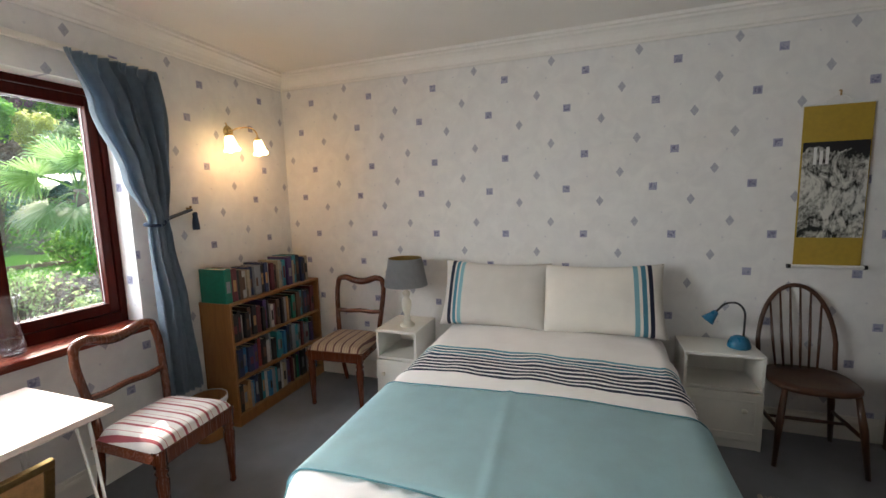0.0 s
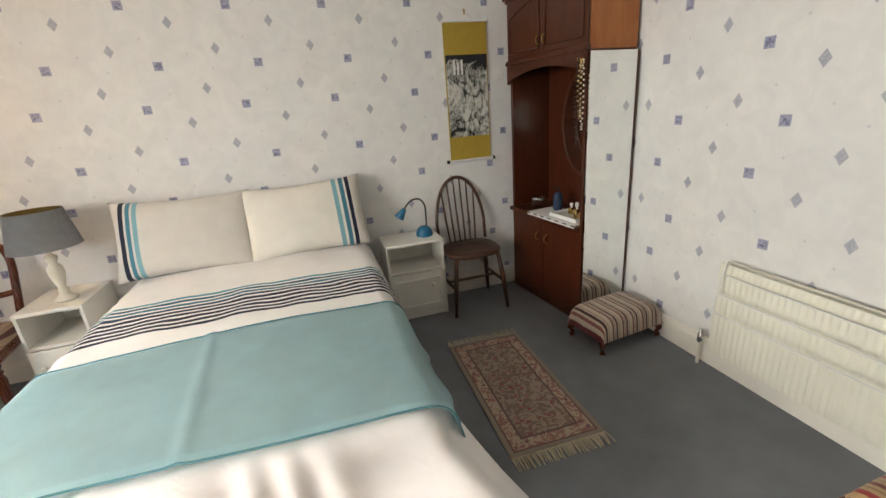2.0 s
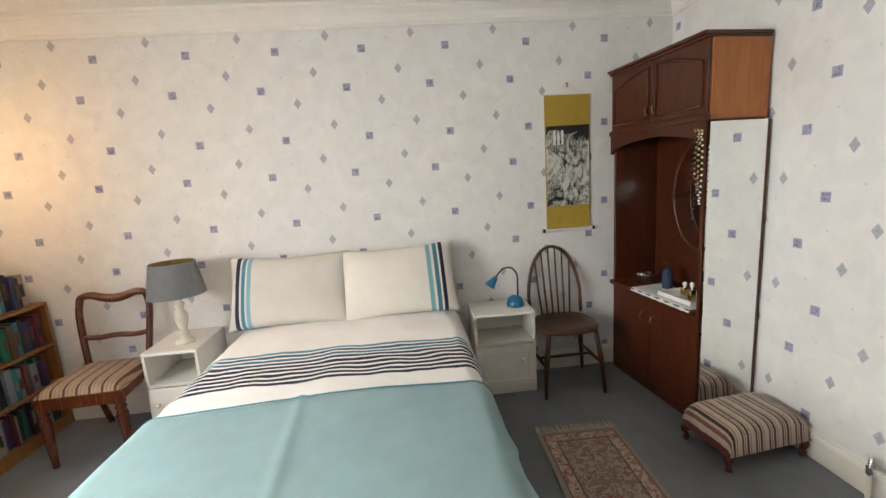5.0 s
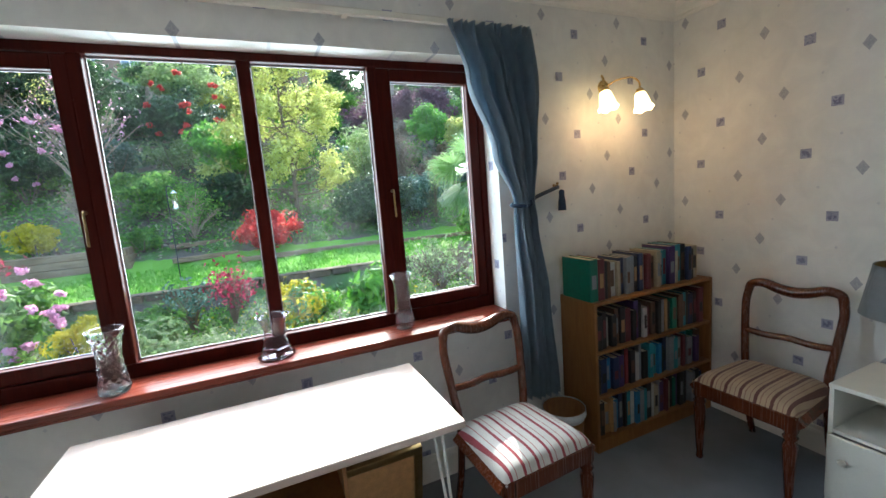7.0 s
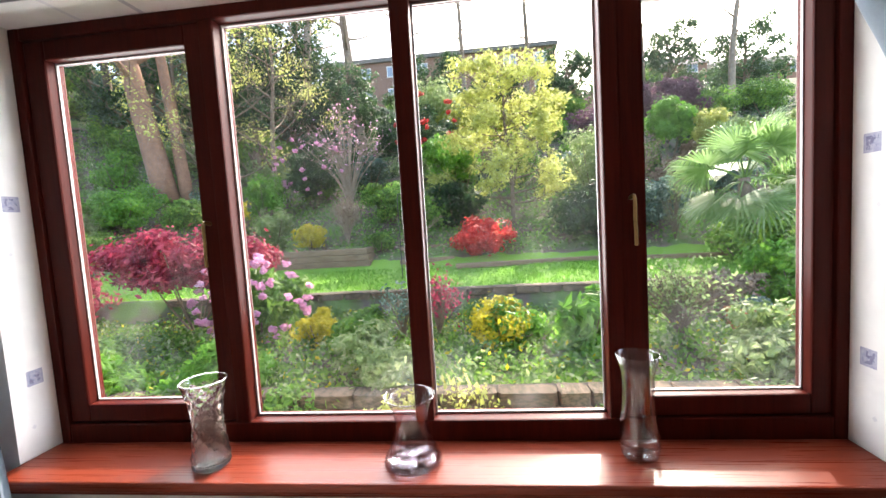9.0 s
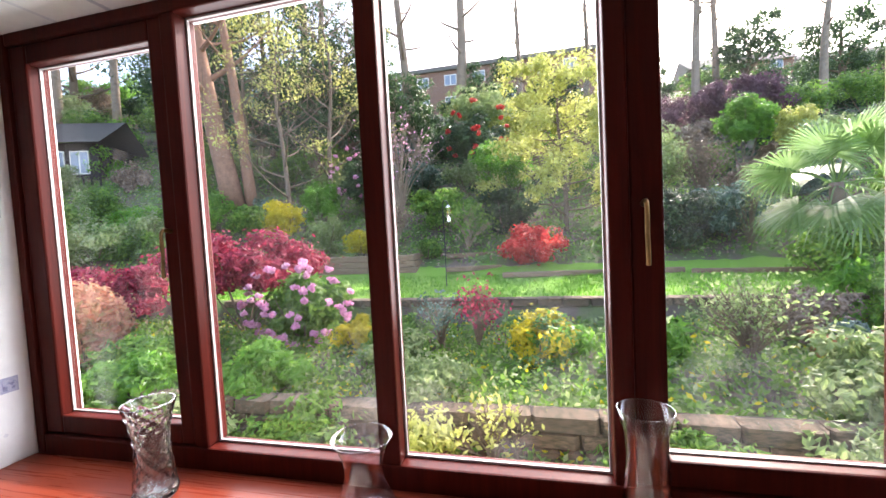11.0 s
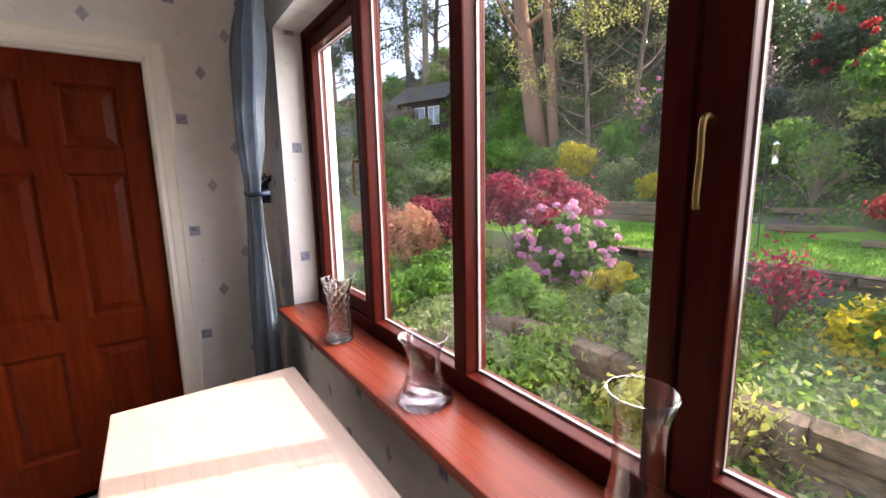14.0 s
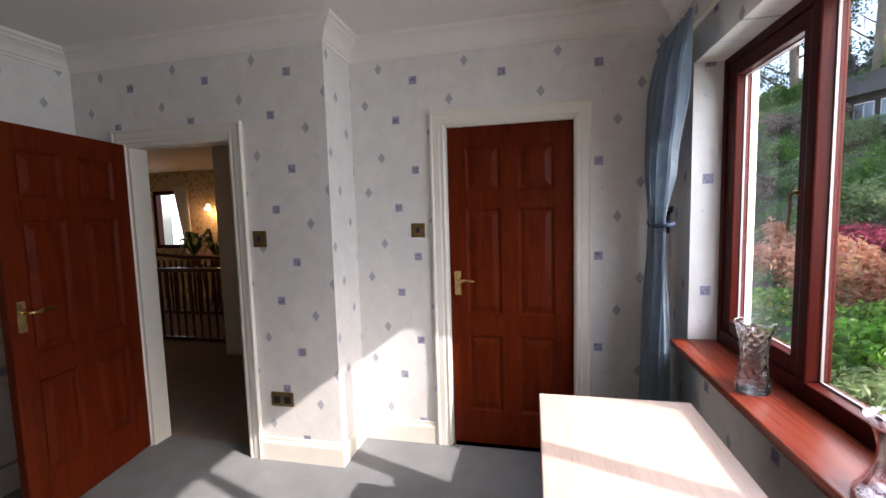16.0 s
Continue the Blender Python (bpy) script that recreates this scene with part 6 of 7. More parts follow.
def soil_mat():
    m = bpy.data.materials.new("soil_and_lawn")
    nt, bs = nodes_of(m)
    geo = nt.nodes.new("ShaderNodeNewGeometry")
    sep = nt.nodes.new("ShaderNodeSeparateXYZ")
    nt.links.new(geo.outputs["Position"], sep.inputs[0])
    big, fine = noise_fac(nt, geo.outputs["Position"], 1.3, 4), noise_fac(nt, geo.outputs["Position"], 40, 3)
    soil = mix(nt, fine, (0.07, 0.052, 0.036), (0.18, 0.14, 0.10))
    weeds = mix(nt, fine, (0.05, 0.10, 0.02), (0.14, 0.24, 0.05))
    soil = mix(nt, ramp(nt, big, 0.42, 0.6), soil, weeds)
    grass = mix(nt, fine, (0.10, 0.22, 0.018), (0.21, 0.40, 0.04))
    edge = math_node(nt, "MULTIPLY_ADD", big, 0.5, sep.outputs[0])
    lawn = math_node(nt, "MULTIPLY", math_node(nt, "LESS_THAN", sep.outputs[0], -7.95), math_node(nt, "GREATER_THAN", edge, -10.35))
    lawn = math_node(nt, "MULTIPLY", lawn, math_node(nt, "GREATER_THAN", sep.outputs[1], -7.5))
    nt.links.new(mix(nt, lawn, soil, grass), bs.inputs["Base Color"])
    bs.inputs["Roughness"].default_value = 0.95
    bump(nt, bs, fine, 0.8, 0.03)
    return m


xs = [-2.06 - 0.3 * i for i in range(60)] + [-20.5 - 1.2 * i for i in range(30)] + [-60, -90, -160, -400, -900]
ys = [-900, -300, -120] + [-70 + 1.0 * i for i in range(131)] + [90, 200, 600, 900]
bm = bmesh.new()
vs = [[bm.verts.new((x, y, ground_z(x, y))) for y in ys] for x in xs]
for i in range(len(xs) - 1):
    for j in range(len(ys) - 1):
        bm.faces.new((vs[i][j], vs[i + 1][j], vs[i + 1][j + 1], vs[i][j + 1]))
bmesh.ops.recalc_face_normals(bm, faces=bm.faces)
structure("ground", bm, soil_mat(), "sloping garden ground with lawn and dark soil", "ground", True)


def leaf_mat(name, cols, rough=0.5, through_light=0.62):
    """Leaves in several tones, one for each leaf."""
    m = bpy.data.materials.new(name)
    nt, bs = nodes_of(m)
    geo = nt.nodes.new("ShaderNodeNewGeometry")
    cr = nt.nodes.new("ShaderNodeValToRGB")
    clump = ramp(nt, noise_fac(nt, geo.outputs["Position"], 3.4, 3, 0.6), 0.32, 0.68)
    nt.links.new(math_node(nt, "MULTIPLY_ADD", geo.outputs["Random Per Island"], 0.55, math_node(nt, "MULTIPLY", clump, 0.45)), cr.inputs[0])
    el = cr.color_ramp.elements
    el[0].color, el[1].color = (*cols[0], 1), (*cols[-1], 1)
    for i, c in enumerate(cols[1:-1]):
        e = el.new((i + 1) / (len(cols) - 1))
        e.color = (*c, 1)
    nt.links.new(cr.outputs[0], bs.inputs["Base Color"])
    bs.inputs["Roughness"].default_value = rough
    bs.inputs["Subsurface Weight"].default_value = 0.0
    tr = nt.nodes.new("ShaderNodeBsdfTranslucent")
    nt.links.new(cr.outputs[0], tr.inputs[0])
    mx = nt.nodes.new("ShaderNodeMixShader")
    mx.inputs[0].default_value = through_light
    out = nt.nodes["Material Output"]
    nt.links.new(bs.outputs[0], mx.inputs[1])
    nt.links.new(tr.outputs[0], mx.inputs[2])
    nt.links.new(mx.outputs[0], out.inputs[0])
    return m


LEAF = {
    "green": leaf_mat("green_leaves", ((0.045, 0.10, 0.016), (0.14, 0.29, 0.045), (0.32, 0.50, 0.09))),
    "dark": leaf_mat("dark_evergreen_leaves", ((0.012, 0.032, 0.013), (0.042, 0.092, 0.032), (0.12, 0.21, 0.07)), 0.34),
    "bright": leaf_mat("fresh_green_leaves", ((0.06, 0.19, 0.015), (0.15, 0.36, 0.035), (0.28, 0.52, 0.08)), 0.42),
    "yellow": leaf_mat("golden_leaves", ((0.26, 0.27, 0.012), (0.55, 0.48, 0.02), (0.74, 0.62, 0.05))),
    "lime": leaf_mat("lime_spring_leaves", ((0.30, 0.34, 0.07), (0.50, 0.53, 0.14), (0.67, 0.67, 0.25))),
    "blue": leaf_mat("grey_green_leaves", ((0.03, 0.07, 0.045), (0.11, 0.19, 0.13), (0.32, 0.42, 0.35)), 0.34),
    "azalea": leaf_mat("scarlet_azalea_leaves", ((0.24, 0.015, 0.012), (0.66, 0.05, 0.045), (0.85, 0.26, 0.19))),
    "maple": leaf_mat("crimson_maple_leaves", ((0.085, 0.010, 0.02), (0.38, 0.035, 0.075), (0.72, 0.16, 0.22))),
    "pink": leaf_mat("pink_blossom", ((0.60, 0.22, 0.40), (0.80, 0.42, 0.60), (0.90, 0.66, 0.76))),
    "coral": leaf_mat("coral_young_leaves", ((0.48, 0.18, 0.10), (0.66, 0.34, 0.22), (0.44, 0.38, 0.17))),
    "pale": leaf_mat("pale_variegated_leaves", ((0.12, 0.19, 0.06), (0.26, 0.36, 0.13), (0.48, 0.53, 0.28))),
    "twig": leaf_mat("brown_twigs_and_buds", ((0.11, 0.07, 0.045), (0.25, 0.18, 0.13), (0.42, 0.33, 0.24)), 0.9, 0.2),
    "plum": leaf_mat("plum_leaves", ((0.07, 0.035, 0.05), (0.15, 0.075, 0.10), (0.25, 0.14, 0.17))),
    "hedge": leaf_mat("clipped_hedge_leaves", ((0.14, 0.18, 0.02), (0.26, 0.30, 0.04), (0.36, 0.38, 0.06))),
    "palm": leaf_mat("palm_blades", ((0.10, 0.18, 0.05), (0.20, 0.33, 0.11), (0.40, 0.52, 0.28)), 0.3),
}
M["bark"] = plain("grey_brown_bark", (0.17, 0.125, 0.085), 0.95, vary=0.35, scale=9, bumps=1.0, fine=40)
M["bark_pale"] = plain("pale_woodland_bark", (0.30, 0.23, 0.165), 0.95, vary=0.35, scale=5, bumps=1.0, fine=40)
M["bark_red"] = plain("ruddy_bark", (0.30, 0.165, 0.105), 0.95, vary=0.3, scale=7, bumps=1.0, fine=40)
gr = np.random.default_rng(11)


def leaf_cloud(name, centre, radii, n, size, mat, parent, lumps=7, shell=0.55, droop=0.2, label="", clump=0.40):
    """n small leaves in uneven clumps over a broken crown; each leaf is two folded triangles. clump: a clump's size as a share of the crown."""
    c, r = np.array(centre, float), np.array(radii, float)
    d = gr.normal(size=(lumps, 3))
    d /= np.linalg.norm(d, axis=1)[:, None]
    heads = d * r * gr.uniform(0.25, 0.98 - 0.75 * clump, (lumps, 1))
    part_of = gr.uniform(0.3, 1.0, lumps)
    pick = gr.choice(lumps, n, p=part_of / part_of.sum())
    v = gr.normal(size=(n, 3))
    v /= np.linalg.norm(v, axis=1)[:, None]
    rad = gr.uniform(shell, 1.0, n) ** 0.6
    stray = 1 + 0.5 * (gr.uniform(0, 1, n) > 0.93)
    p = heads[pick] + v * (r * gr.uniform(0.7, 1.25, (lumps, 1))[pick] * clump) * (rad * stray)[:, None]
    p[:, 2] = np.maximum(p[:, 2], -r[2] * 0.98)
    out = 0.8 * v + 0.5 * p / r + 0.55 * gr.normal(size=(n, 3)) + np.array([0.2, 0.05, 0.5])
    out /= np.linalg.norm(out, axis=1)[:, None]
    a = np.cross(out, gr.normal(size=(n, 3)))
    a /= np.linalg.norm(a, axis=1)[:, None] + 1e-9
    b = np.cross(out, a)
    s = size * gr.uniform(0.55, 1.45, (n, 1))
    p = p + c
    q = np.stack([p - a * s, p + b * s * 0.5 - out * s * droop, p + a * s, p - b * s * 0.5 - out * s * droop], 1).reshape(-1, 3)
    k = np.arange(n)[:, None] * 4
    tri = np.concatenate([k + np.array([[0, 1, 2]]), k + np.array([[0, 2, 3]])], 1).reshape(-1, 3)
    me = bpy.data.meshes.new(name)
    me.from_pydata(q.tolist(), [], tri.tolist())
    me.materials.append(mat)
    ob = new(name, me)
    ob.parent = parent
    ob["kind"] = "stuff"
    if label:
        ob["label"] = label
    return ob


def limbs(points, r0, r1, bm=None, seg=7):
    pts = smooth_line(points, 4)
    n = len(pts)
    return tube(pts, [r0 + (r1 - r0) * i / (n - 1) for i in range(n)], seg, bm)


def shrub(x, y, top, rx, rz, kind, label, n=2200, size=0.05, name="shrub", category="shrub", group="garden shrubs", ry=None, base=None):
    z0 = ground_z(x, y) if base is None else base
    t = thing(name, pose(x, y, z0), label, category, group)
    bm = bmesh.new()
    cz = top - rz - z0
    for k in range(6):
        a = k * 1.05 + x
        limbs([(0.04 * math.cos(a), 0.04 * math.sin(a), 0), (0.3 * rx * math.cos(a), 0.3 * rx * math.sin(a), max(0.08, cz * 0.5)), (0.6 * rx * math.cos(a), 0.6 * rx * math.sin(a), max(0.15, cz + 0.3 * rz))], 0.02, 0.006, bm, 5)
    part("stem", bm, M["bark"], t)
    leaf_cloud("foliage", (0, 0, max(cz, rz * 0.55)), (rx, ry or rx, rz), int(n * 1.25), size, LEAF[kind], t, lumps=26, shell=0.35, clump=0.30)
    return t


def blossom(t, centre, r, n, size, kind="pink"):
    """Round flower trusses over a shrub."""
    c = np.array(centre)
    for k in range(n):
        v = gr.normal(size=3)
        v[0] = abs(v[0])
        v /= np.linalg.norm(v)
        p = c + v * np.array(r)
        leaf_cloud("flower_truss", p, (size, size, size * 0.8), 70, size * 0.42, LEAF[kind], t, lumps=5)


def spray(x, y, high, wide, n, kind, label, name="shrub", bark="bark", tips=5, size=0.03, thick=1.0):
    """A twiggy shrub: many thin forking stems with a few small leaves at their tips."""
    z0 = ground_z(x, y)
    t = thing(name, pose(x, y, z0 - 0.02), label, "shrub", "garden shrubs")
    bm = bmesh.new()
    ends = []
    for k in range(n):
        a, lean = gr.uniform(0, 6.283), gr.uniform(0.1, 1.0)
        e = Vector((math.cos(a) * lean * wide, math.sin(a) * lean * wide, high * (1 - 0.35 * lean * lean) * gr.uniform(0.75, 1.05)))
        m1 = Vector((e.x * 0.3, e.y * 0.3, e.z * 0.5))
        limbs([(0, 0, 0), m1, e], 0.012 * thick, 0.004 * thick, bm, 3)
        for q in range(3):
            b0 = m1.lerp(e, gr.uniform(0.1, 0.8))
            b1 = b0 + Vector((gr.normal() * 0.16, gr.normal() * 0.16, gr.uniform(0.05, 0.22))) * high * 0.55
            tube([b0, b1], [0.006 * thick, 0.003 * thick], 3, bm)
            ends.append(b1)
        ends.append(e)
    part("stem", bm, M[bark], t)
    if tips:
        for c in (ends[::3], ends[1::3], ends[2::3]):
            pts = np.array([tuple(p) for p in c])
            leaf_tips(pts, 0.06 + 0.05 * wide, tips * len(pts), size, LEAF[kind], t)
    return t


def leaf_tips(pts, spread, n, size, mat, parent):
    """n single leaves strewn about the ends of twigs."""
    p = pts[gr.integers(0, len(pts), n)] + gr.normal(size=(n, 3)) * spread
    a = gr.normal(size=(n, 3))
    a /= np.linalg.norm(a, axis=1)[:, None]
    b = np.cross(a, gr.normal(size=(n, 3)))
    b /= np.linalg.norm(b, axis=1)[:, None] + 1e-9
    s = size * gr.uniform(0.6, 1.4, (n, 1))
    q = np.stack([p - a * s, p + b * s * 0.5, p + a * s, p - b * s * 0.5], 1).reshape(-1, 3)
    me = bpy.data.meshes.new("foliage")
    me.from_pydata(q.tolist(), [], np.arange(4 * n).reshape(-1, 4).tolist())
    me.materials.append(mat)
    ob = new("foliage", me)
    ob.parent = parent
    ob["kind"] = "stuff"
    return ob


# beds on the house side of the lawn
mp = shrub(-7.1, -3.4, 1.70, 1.25, 0.72, "maple", "crimson Japanese maple bush", 9000, 0.05, "maple_bush", ry=1.5)
shrub(-7.3, -6.4, 1.22, 1.2, 0.62, "maple", "low crimson Japanese maple bush", 7000, 0.05, "maple_bush", ry=1.7)
rh = shrub(-6.75, -2.05, 1.0, 0.74, 0.70, "green", "rhododendron with pink flower trusses", 3600, 0.065, "rhododendron", ry=0.92)
blossom(rh, (0.08, 0.0, 0.66), (0.70, 0.92, 0.66), 70, 0.074)
shrub(-5.4, -4.7, 1.25, 0.95, 0.85, "coral", "coral-leaved young pieris bush", 4200, 0.048)
shrub(-5.2, -3.3, 0.45, 0.65, 0.5, "green", "loose green border shrub", 2800, 0.045)
shrub(-6.35, -0.95, 0.36, 0.40, 0.36, "yellow", "golden-leaved border shrub in bloom", 2000, 0.035)
shrub(-6.1, -0.15, 0.46, 0.55, 0.50, "green", "loose grey-green border shrub", 2800, 0.045)
shrub(-5.0, -1.5, 0.02, 0.75, 0.42, "bright", "fresh green border plants", 2800, 0.05)
shrub(-5.3, 0.3, 0.10, 0.8, 0.45, "pale", "pale green border shrub", 3200, 0.042)
spray(-6.6, 0.75, 0.95, 0.42, 26, "maple", "thin rose bush with reddish buds", tips=4, size=0.035)
spray(-6.5, 0.25, 0.80, 0.35, 18, "blue", "thin grey-green rose bush", tips=5, size=0.035)
shrub(-6.2, 1.58, 0.38, 0.50, 0.50, "yellow", "golden-leaved border shrub in bloom", 2600, 0.038)
shrub(-6.25, 1.75, 0.12, 0.55, 0.42, "bright", "fresh green leaves below the golden shrub", 1500, 0.045)
shrub(-6.1, 2.75, 0.62, 0.52, 0.62, "bright", "glossy green laurel bush", 1900, 0.085)
spray(-6.3, 3.95, 1.0, 0.75, 60, "pale", "bare twiggy brown shrub", tips=5, size=0.03)
shrub(-5.2, 4.5, 0.30, 0.80, 0.55, "pale", "pale variegated border shrub", 3600, 0.045)
shrub(-4.25, 0.6, -0.14, 0.55, 0.34, "lime", "yellow-green plants below the window", 1200, 0.034)
spray(-4.35, 1.2, 0.62, 0.40, 18, "lime", "thin yellow-leaved shrub below the window", tips=4, size=0.03)
shrub(-4.1, -0.7, -0.10, 0.95, 0.38, "green", "low green plants below the window", 3000, 0.04)
shrub(-4.1, -2.0, -0.02, 0.9, 0.42, "pale", "low pale green plants below the window", 3000, 0.042)
shrub(-4.15, 2.6, -0.12, 0.7, 0.36, "green", "low green plants over the stone wall", 2400, 0.04)
shrub(-4.2, 3.9, -0.05, 0.8, 0.42, "pale", "loose pale plants over the stone wall", 2600, 0.042)
shrub(-4.6, -3.0, 0.12, 0.8, 0.45, "bright", "fresh green border plants", 2800, 0.048)
shrub(-7.2, 6.0, 1.0, 0.9, 0.75, "bright", "feathery fresh green border shrub", 3400, 0.05)
shrub(-5.6, 6.4, 0.5, 0.9, 0.6, "green", "loose green-leaved border shrub", 2800, 0.05)
shrub(-7.1, 4.9, 0.55, 0.6, 0.5, "twig", "brown-leaved shrub in the border", 2200, 0.035)

# beyond the lawn
shrub(-10.75, 1.45, 1.68, 0.90, 0.66, "azalea", "scarlet azalea in full colour", 5200, 0.045, "azalea_bush")
shrub(-11.5, 4.3, 2.05, 1.25, 0.98, "dark", "clipped dark evergreen dome", 7000, 0.048, ry=1.55)
shrub(-11.7, 5.5, 2.15, 1.15, 0.98, "blue", "grey-green rounded evergreen shrub", 6000, 0.05, ry=1.2)
spray(-10.9, 5.9, 1.5, 0.5, 22, "pale", "bare pale twigs beside the lawn", tips=3)
shrub(-11.4, -5.5, 2.55, 0.75, 0.55, "yellow", "golden yellow shrub on the bank", 3200, 0.045)
shrub(-11.2, -3.05, 1.70, 0.50, 0.46, "yellow", "golden yellow shrub above the sleepers", 2200, 0.040)
shrub(-11.5, -8.6, 2.85, 1.05, 0.62, "bright", "fresh green shrub on the bank", 4200, 0.05)
shrub(-11.6, -7.0, 2.55, 0.8, 0.5, "green", "green shrub on the bank", 3000, 0.05)
shrub(-11.3, -4.15, 2.15, 0.60, 0.66, "pale", "pale silvery shrub above the sleepers", 3200, 0.040)
spray(-11.6, -2.2, 1.45, 0.50, 60, "twig", "brown twiggy shrub above the sleepers", bark="bark_pale", tips=4, thick=1.2)
shrub(-11.1, -1.2, 1.25, 0.45, 0.40, "green", "narcissus clump above the sleepers", 1500, 0.045)
spray(-11.4, -0.2, 1.25, 0.8, 50, "green", "tangle of brown stems beside the lawn", bark="bark_pale", tips=7, size=0.04, thick=1.3)
shrub(-13.3, -5.4, 3.5, 0.8, 0.9, "bright", "feathery fresh green shrub on the bank", 3400, 0.05)
shrub(-13.0, -1.2, 2.75, 1.2, 0.62, "green", "loose green plants on the bank", 3600, 0.055)
shrub(-13.6, 0.7, 4.1, 1.3, 0.8, "bright", "fresh green shrub on the bank", 4200, 0.06)
shrub(-12.6, 0.6, 2.6, 1.2, 0.75, "dark", "dark-leaved shrub on the bank", 4000, 0.06)
shrub(-14.2, 4.9, 4.2, 1.3, 1.1, "pale", "silvery flowering shrub on the bank", 4200, 0.05)
shrub(-16.0, 7.9, 5.25, 1.05, 0.95, "bright", "clipped bright green ball shrub", 5200, 0.055)
shrub(-15.2, 8.9, 4.55, 0.8, 0.75, "lime", "clipped golden ball shrub", 3600, 0.05)
spray(-14.5, -3.0, 3.4, 1.6, 34, "pink", "bare grey magnolia-like shrub", bark="bark_pale", tips=3, size=0.04, thick=2.0)
gp = shrub(-14.6, -4.3, 4.3, 1.2, 1.0, "dark", "camellia dotted with pink flowers", 3800, 0.06)
blossom(gp, (0.1, 0, 1.5), (1.1, 1.2, 0.95), 24, 0.10)
cm = shrub(-16.5, -0.6, 5.9, 1.4, 1.3, "dark", "camellia dotted with red flowers", 4600, 0.065)
blossom(cm, (0.2, 0.2, 2.1), (1.35, 1.3, 1.2), 22, 0.12, "azalea")
shrub(-19.0, -0.5, 7.6, 2.0, 1.1, "pale", "silvery evergreen shrub at the top of the bank", 4800, 0.07)
spray(-13.6, 5.9, 2.0, 0.9, 70, "twig", "brown leafless shrub on the bank", tips=4, size=0.035)
for x, y, tp in ((-20.5, 8.5, 7.0), (-21.0, 10.6, 7.4), (-20.0, 6.6, 6.6)):
    shrub(x, y, tp, 1.5, 1.1, "plum", "plum-leaved shrub on the bank", 3600, 0.06)
rt = random.Random(3)
KINDS = (("green", "green shrub on the bank"), ("dark", "dark evergreen shrub on the bank"), ("bright", "fresh green shrub on the bank"), ("blue", "grey-green shrub on the bank"), ("pale", "pale-leaved shrub on the bank"), ("twig", "brown twiggy shrub on the bank"))
for e, step, size, pick in ((2.6, 1.6, 0.05, "0230245"), (5.2, 1.9, 0.055, "0220354"), (8.0, 2.2, 0.062, "0234150"), (11.5, 2.7, 0.072, "0231"), (15.5, 3.2, 0.085, "1130")):
    y = -27.0
    while y < 18:
        x = -10.6 - e + rt.uniform(-0.7, 0.7)
        k, lab = KINDS[int(rt.choice(pick))]
        r = rt.uniform(0.75, 1.15) * step * 0.55
        if e > 4 or not -6 < y < 6:
            shrub(x, y, ground_z(x, y) + r * rt.uniform(1.0, 1.7), r, r * rt.uniform(0.7, 0.95), k, lab, 2000, size)
        y += step * rt.uniform(0.8, 1.2)
for k in range(26):
    x, y = -7.2 - 5.0 * rt.random(), -8.5 - 12.0 * rt.random()
    kd, lab = KINDS[int(rt.choice("0234025"))]
    r = rt.uniform(0.6, 1.0)
    shrub(x, y, ground_z(x, y) + r * rt.uniform(0.9, 1.5), r, r * rt.uniform(0.65, 0.9), kd, lab, 2000, 0.05)
hd = thing("hedge", pose(-18, 1.2, ground_z(-18, 1.2)), "clipped yellow-green garden hedge", "hedge")
for k in range(6):
    leaf_cloud("foliage", (0, -1.4 + 0.9 * k, 2.0 + 0.10 * k), (0.7, 0.8, 0.75), 2400, 0.055, LEAF["hedge"], hd, lumps=14, clump=0.45)


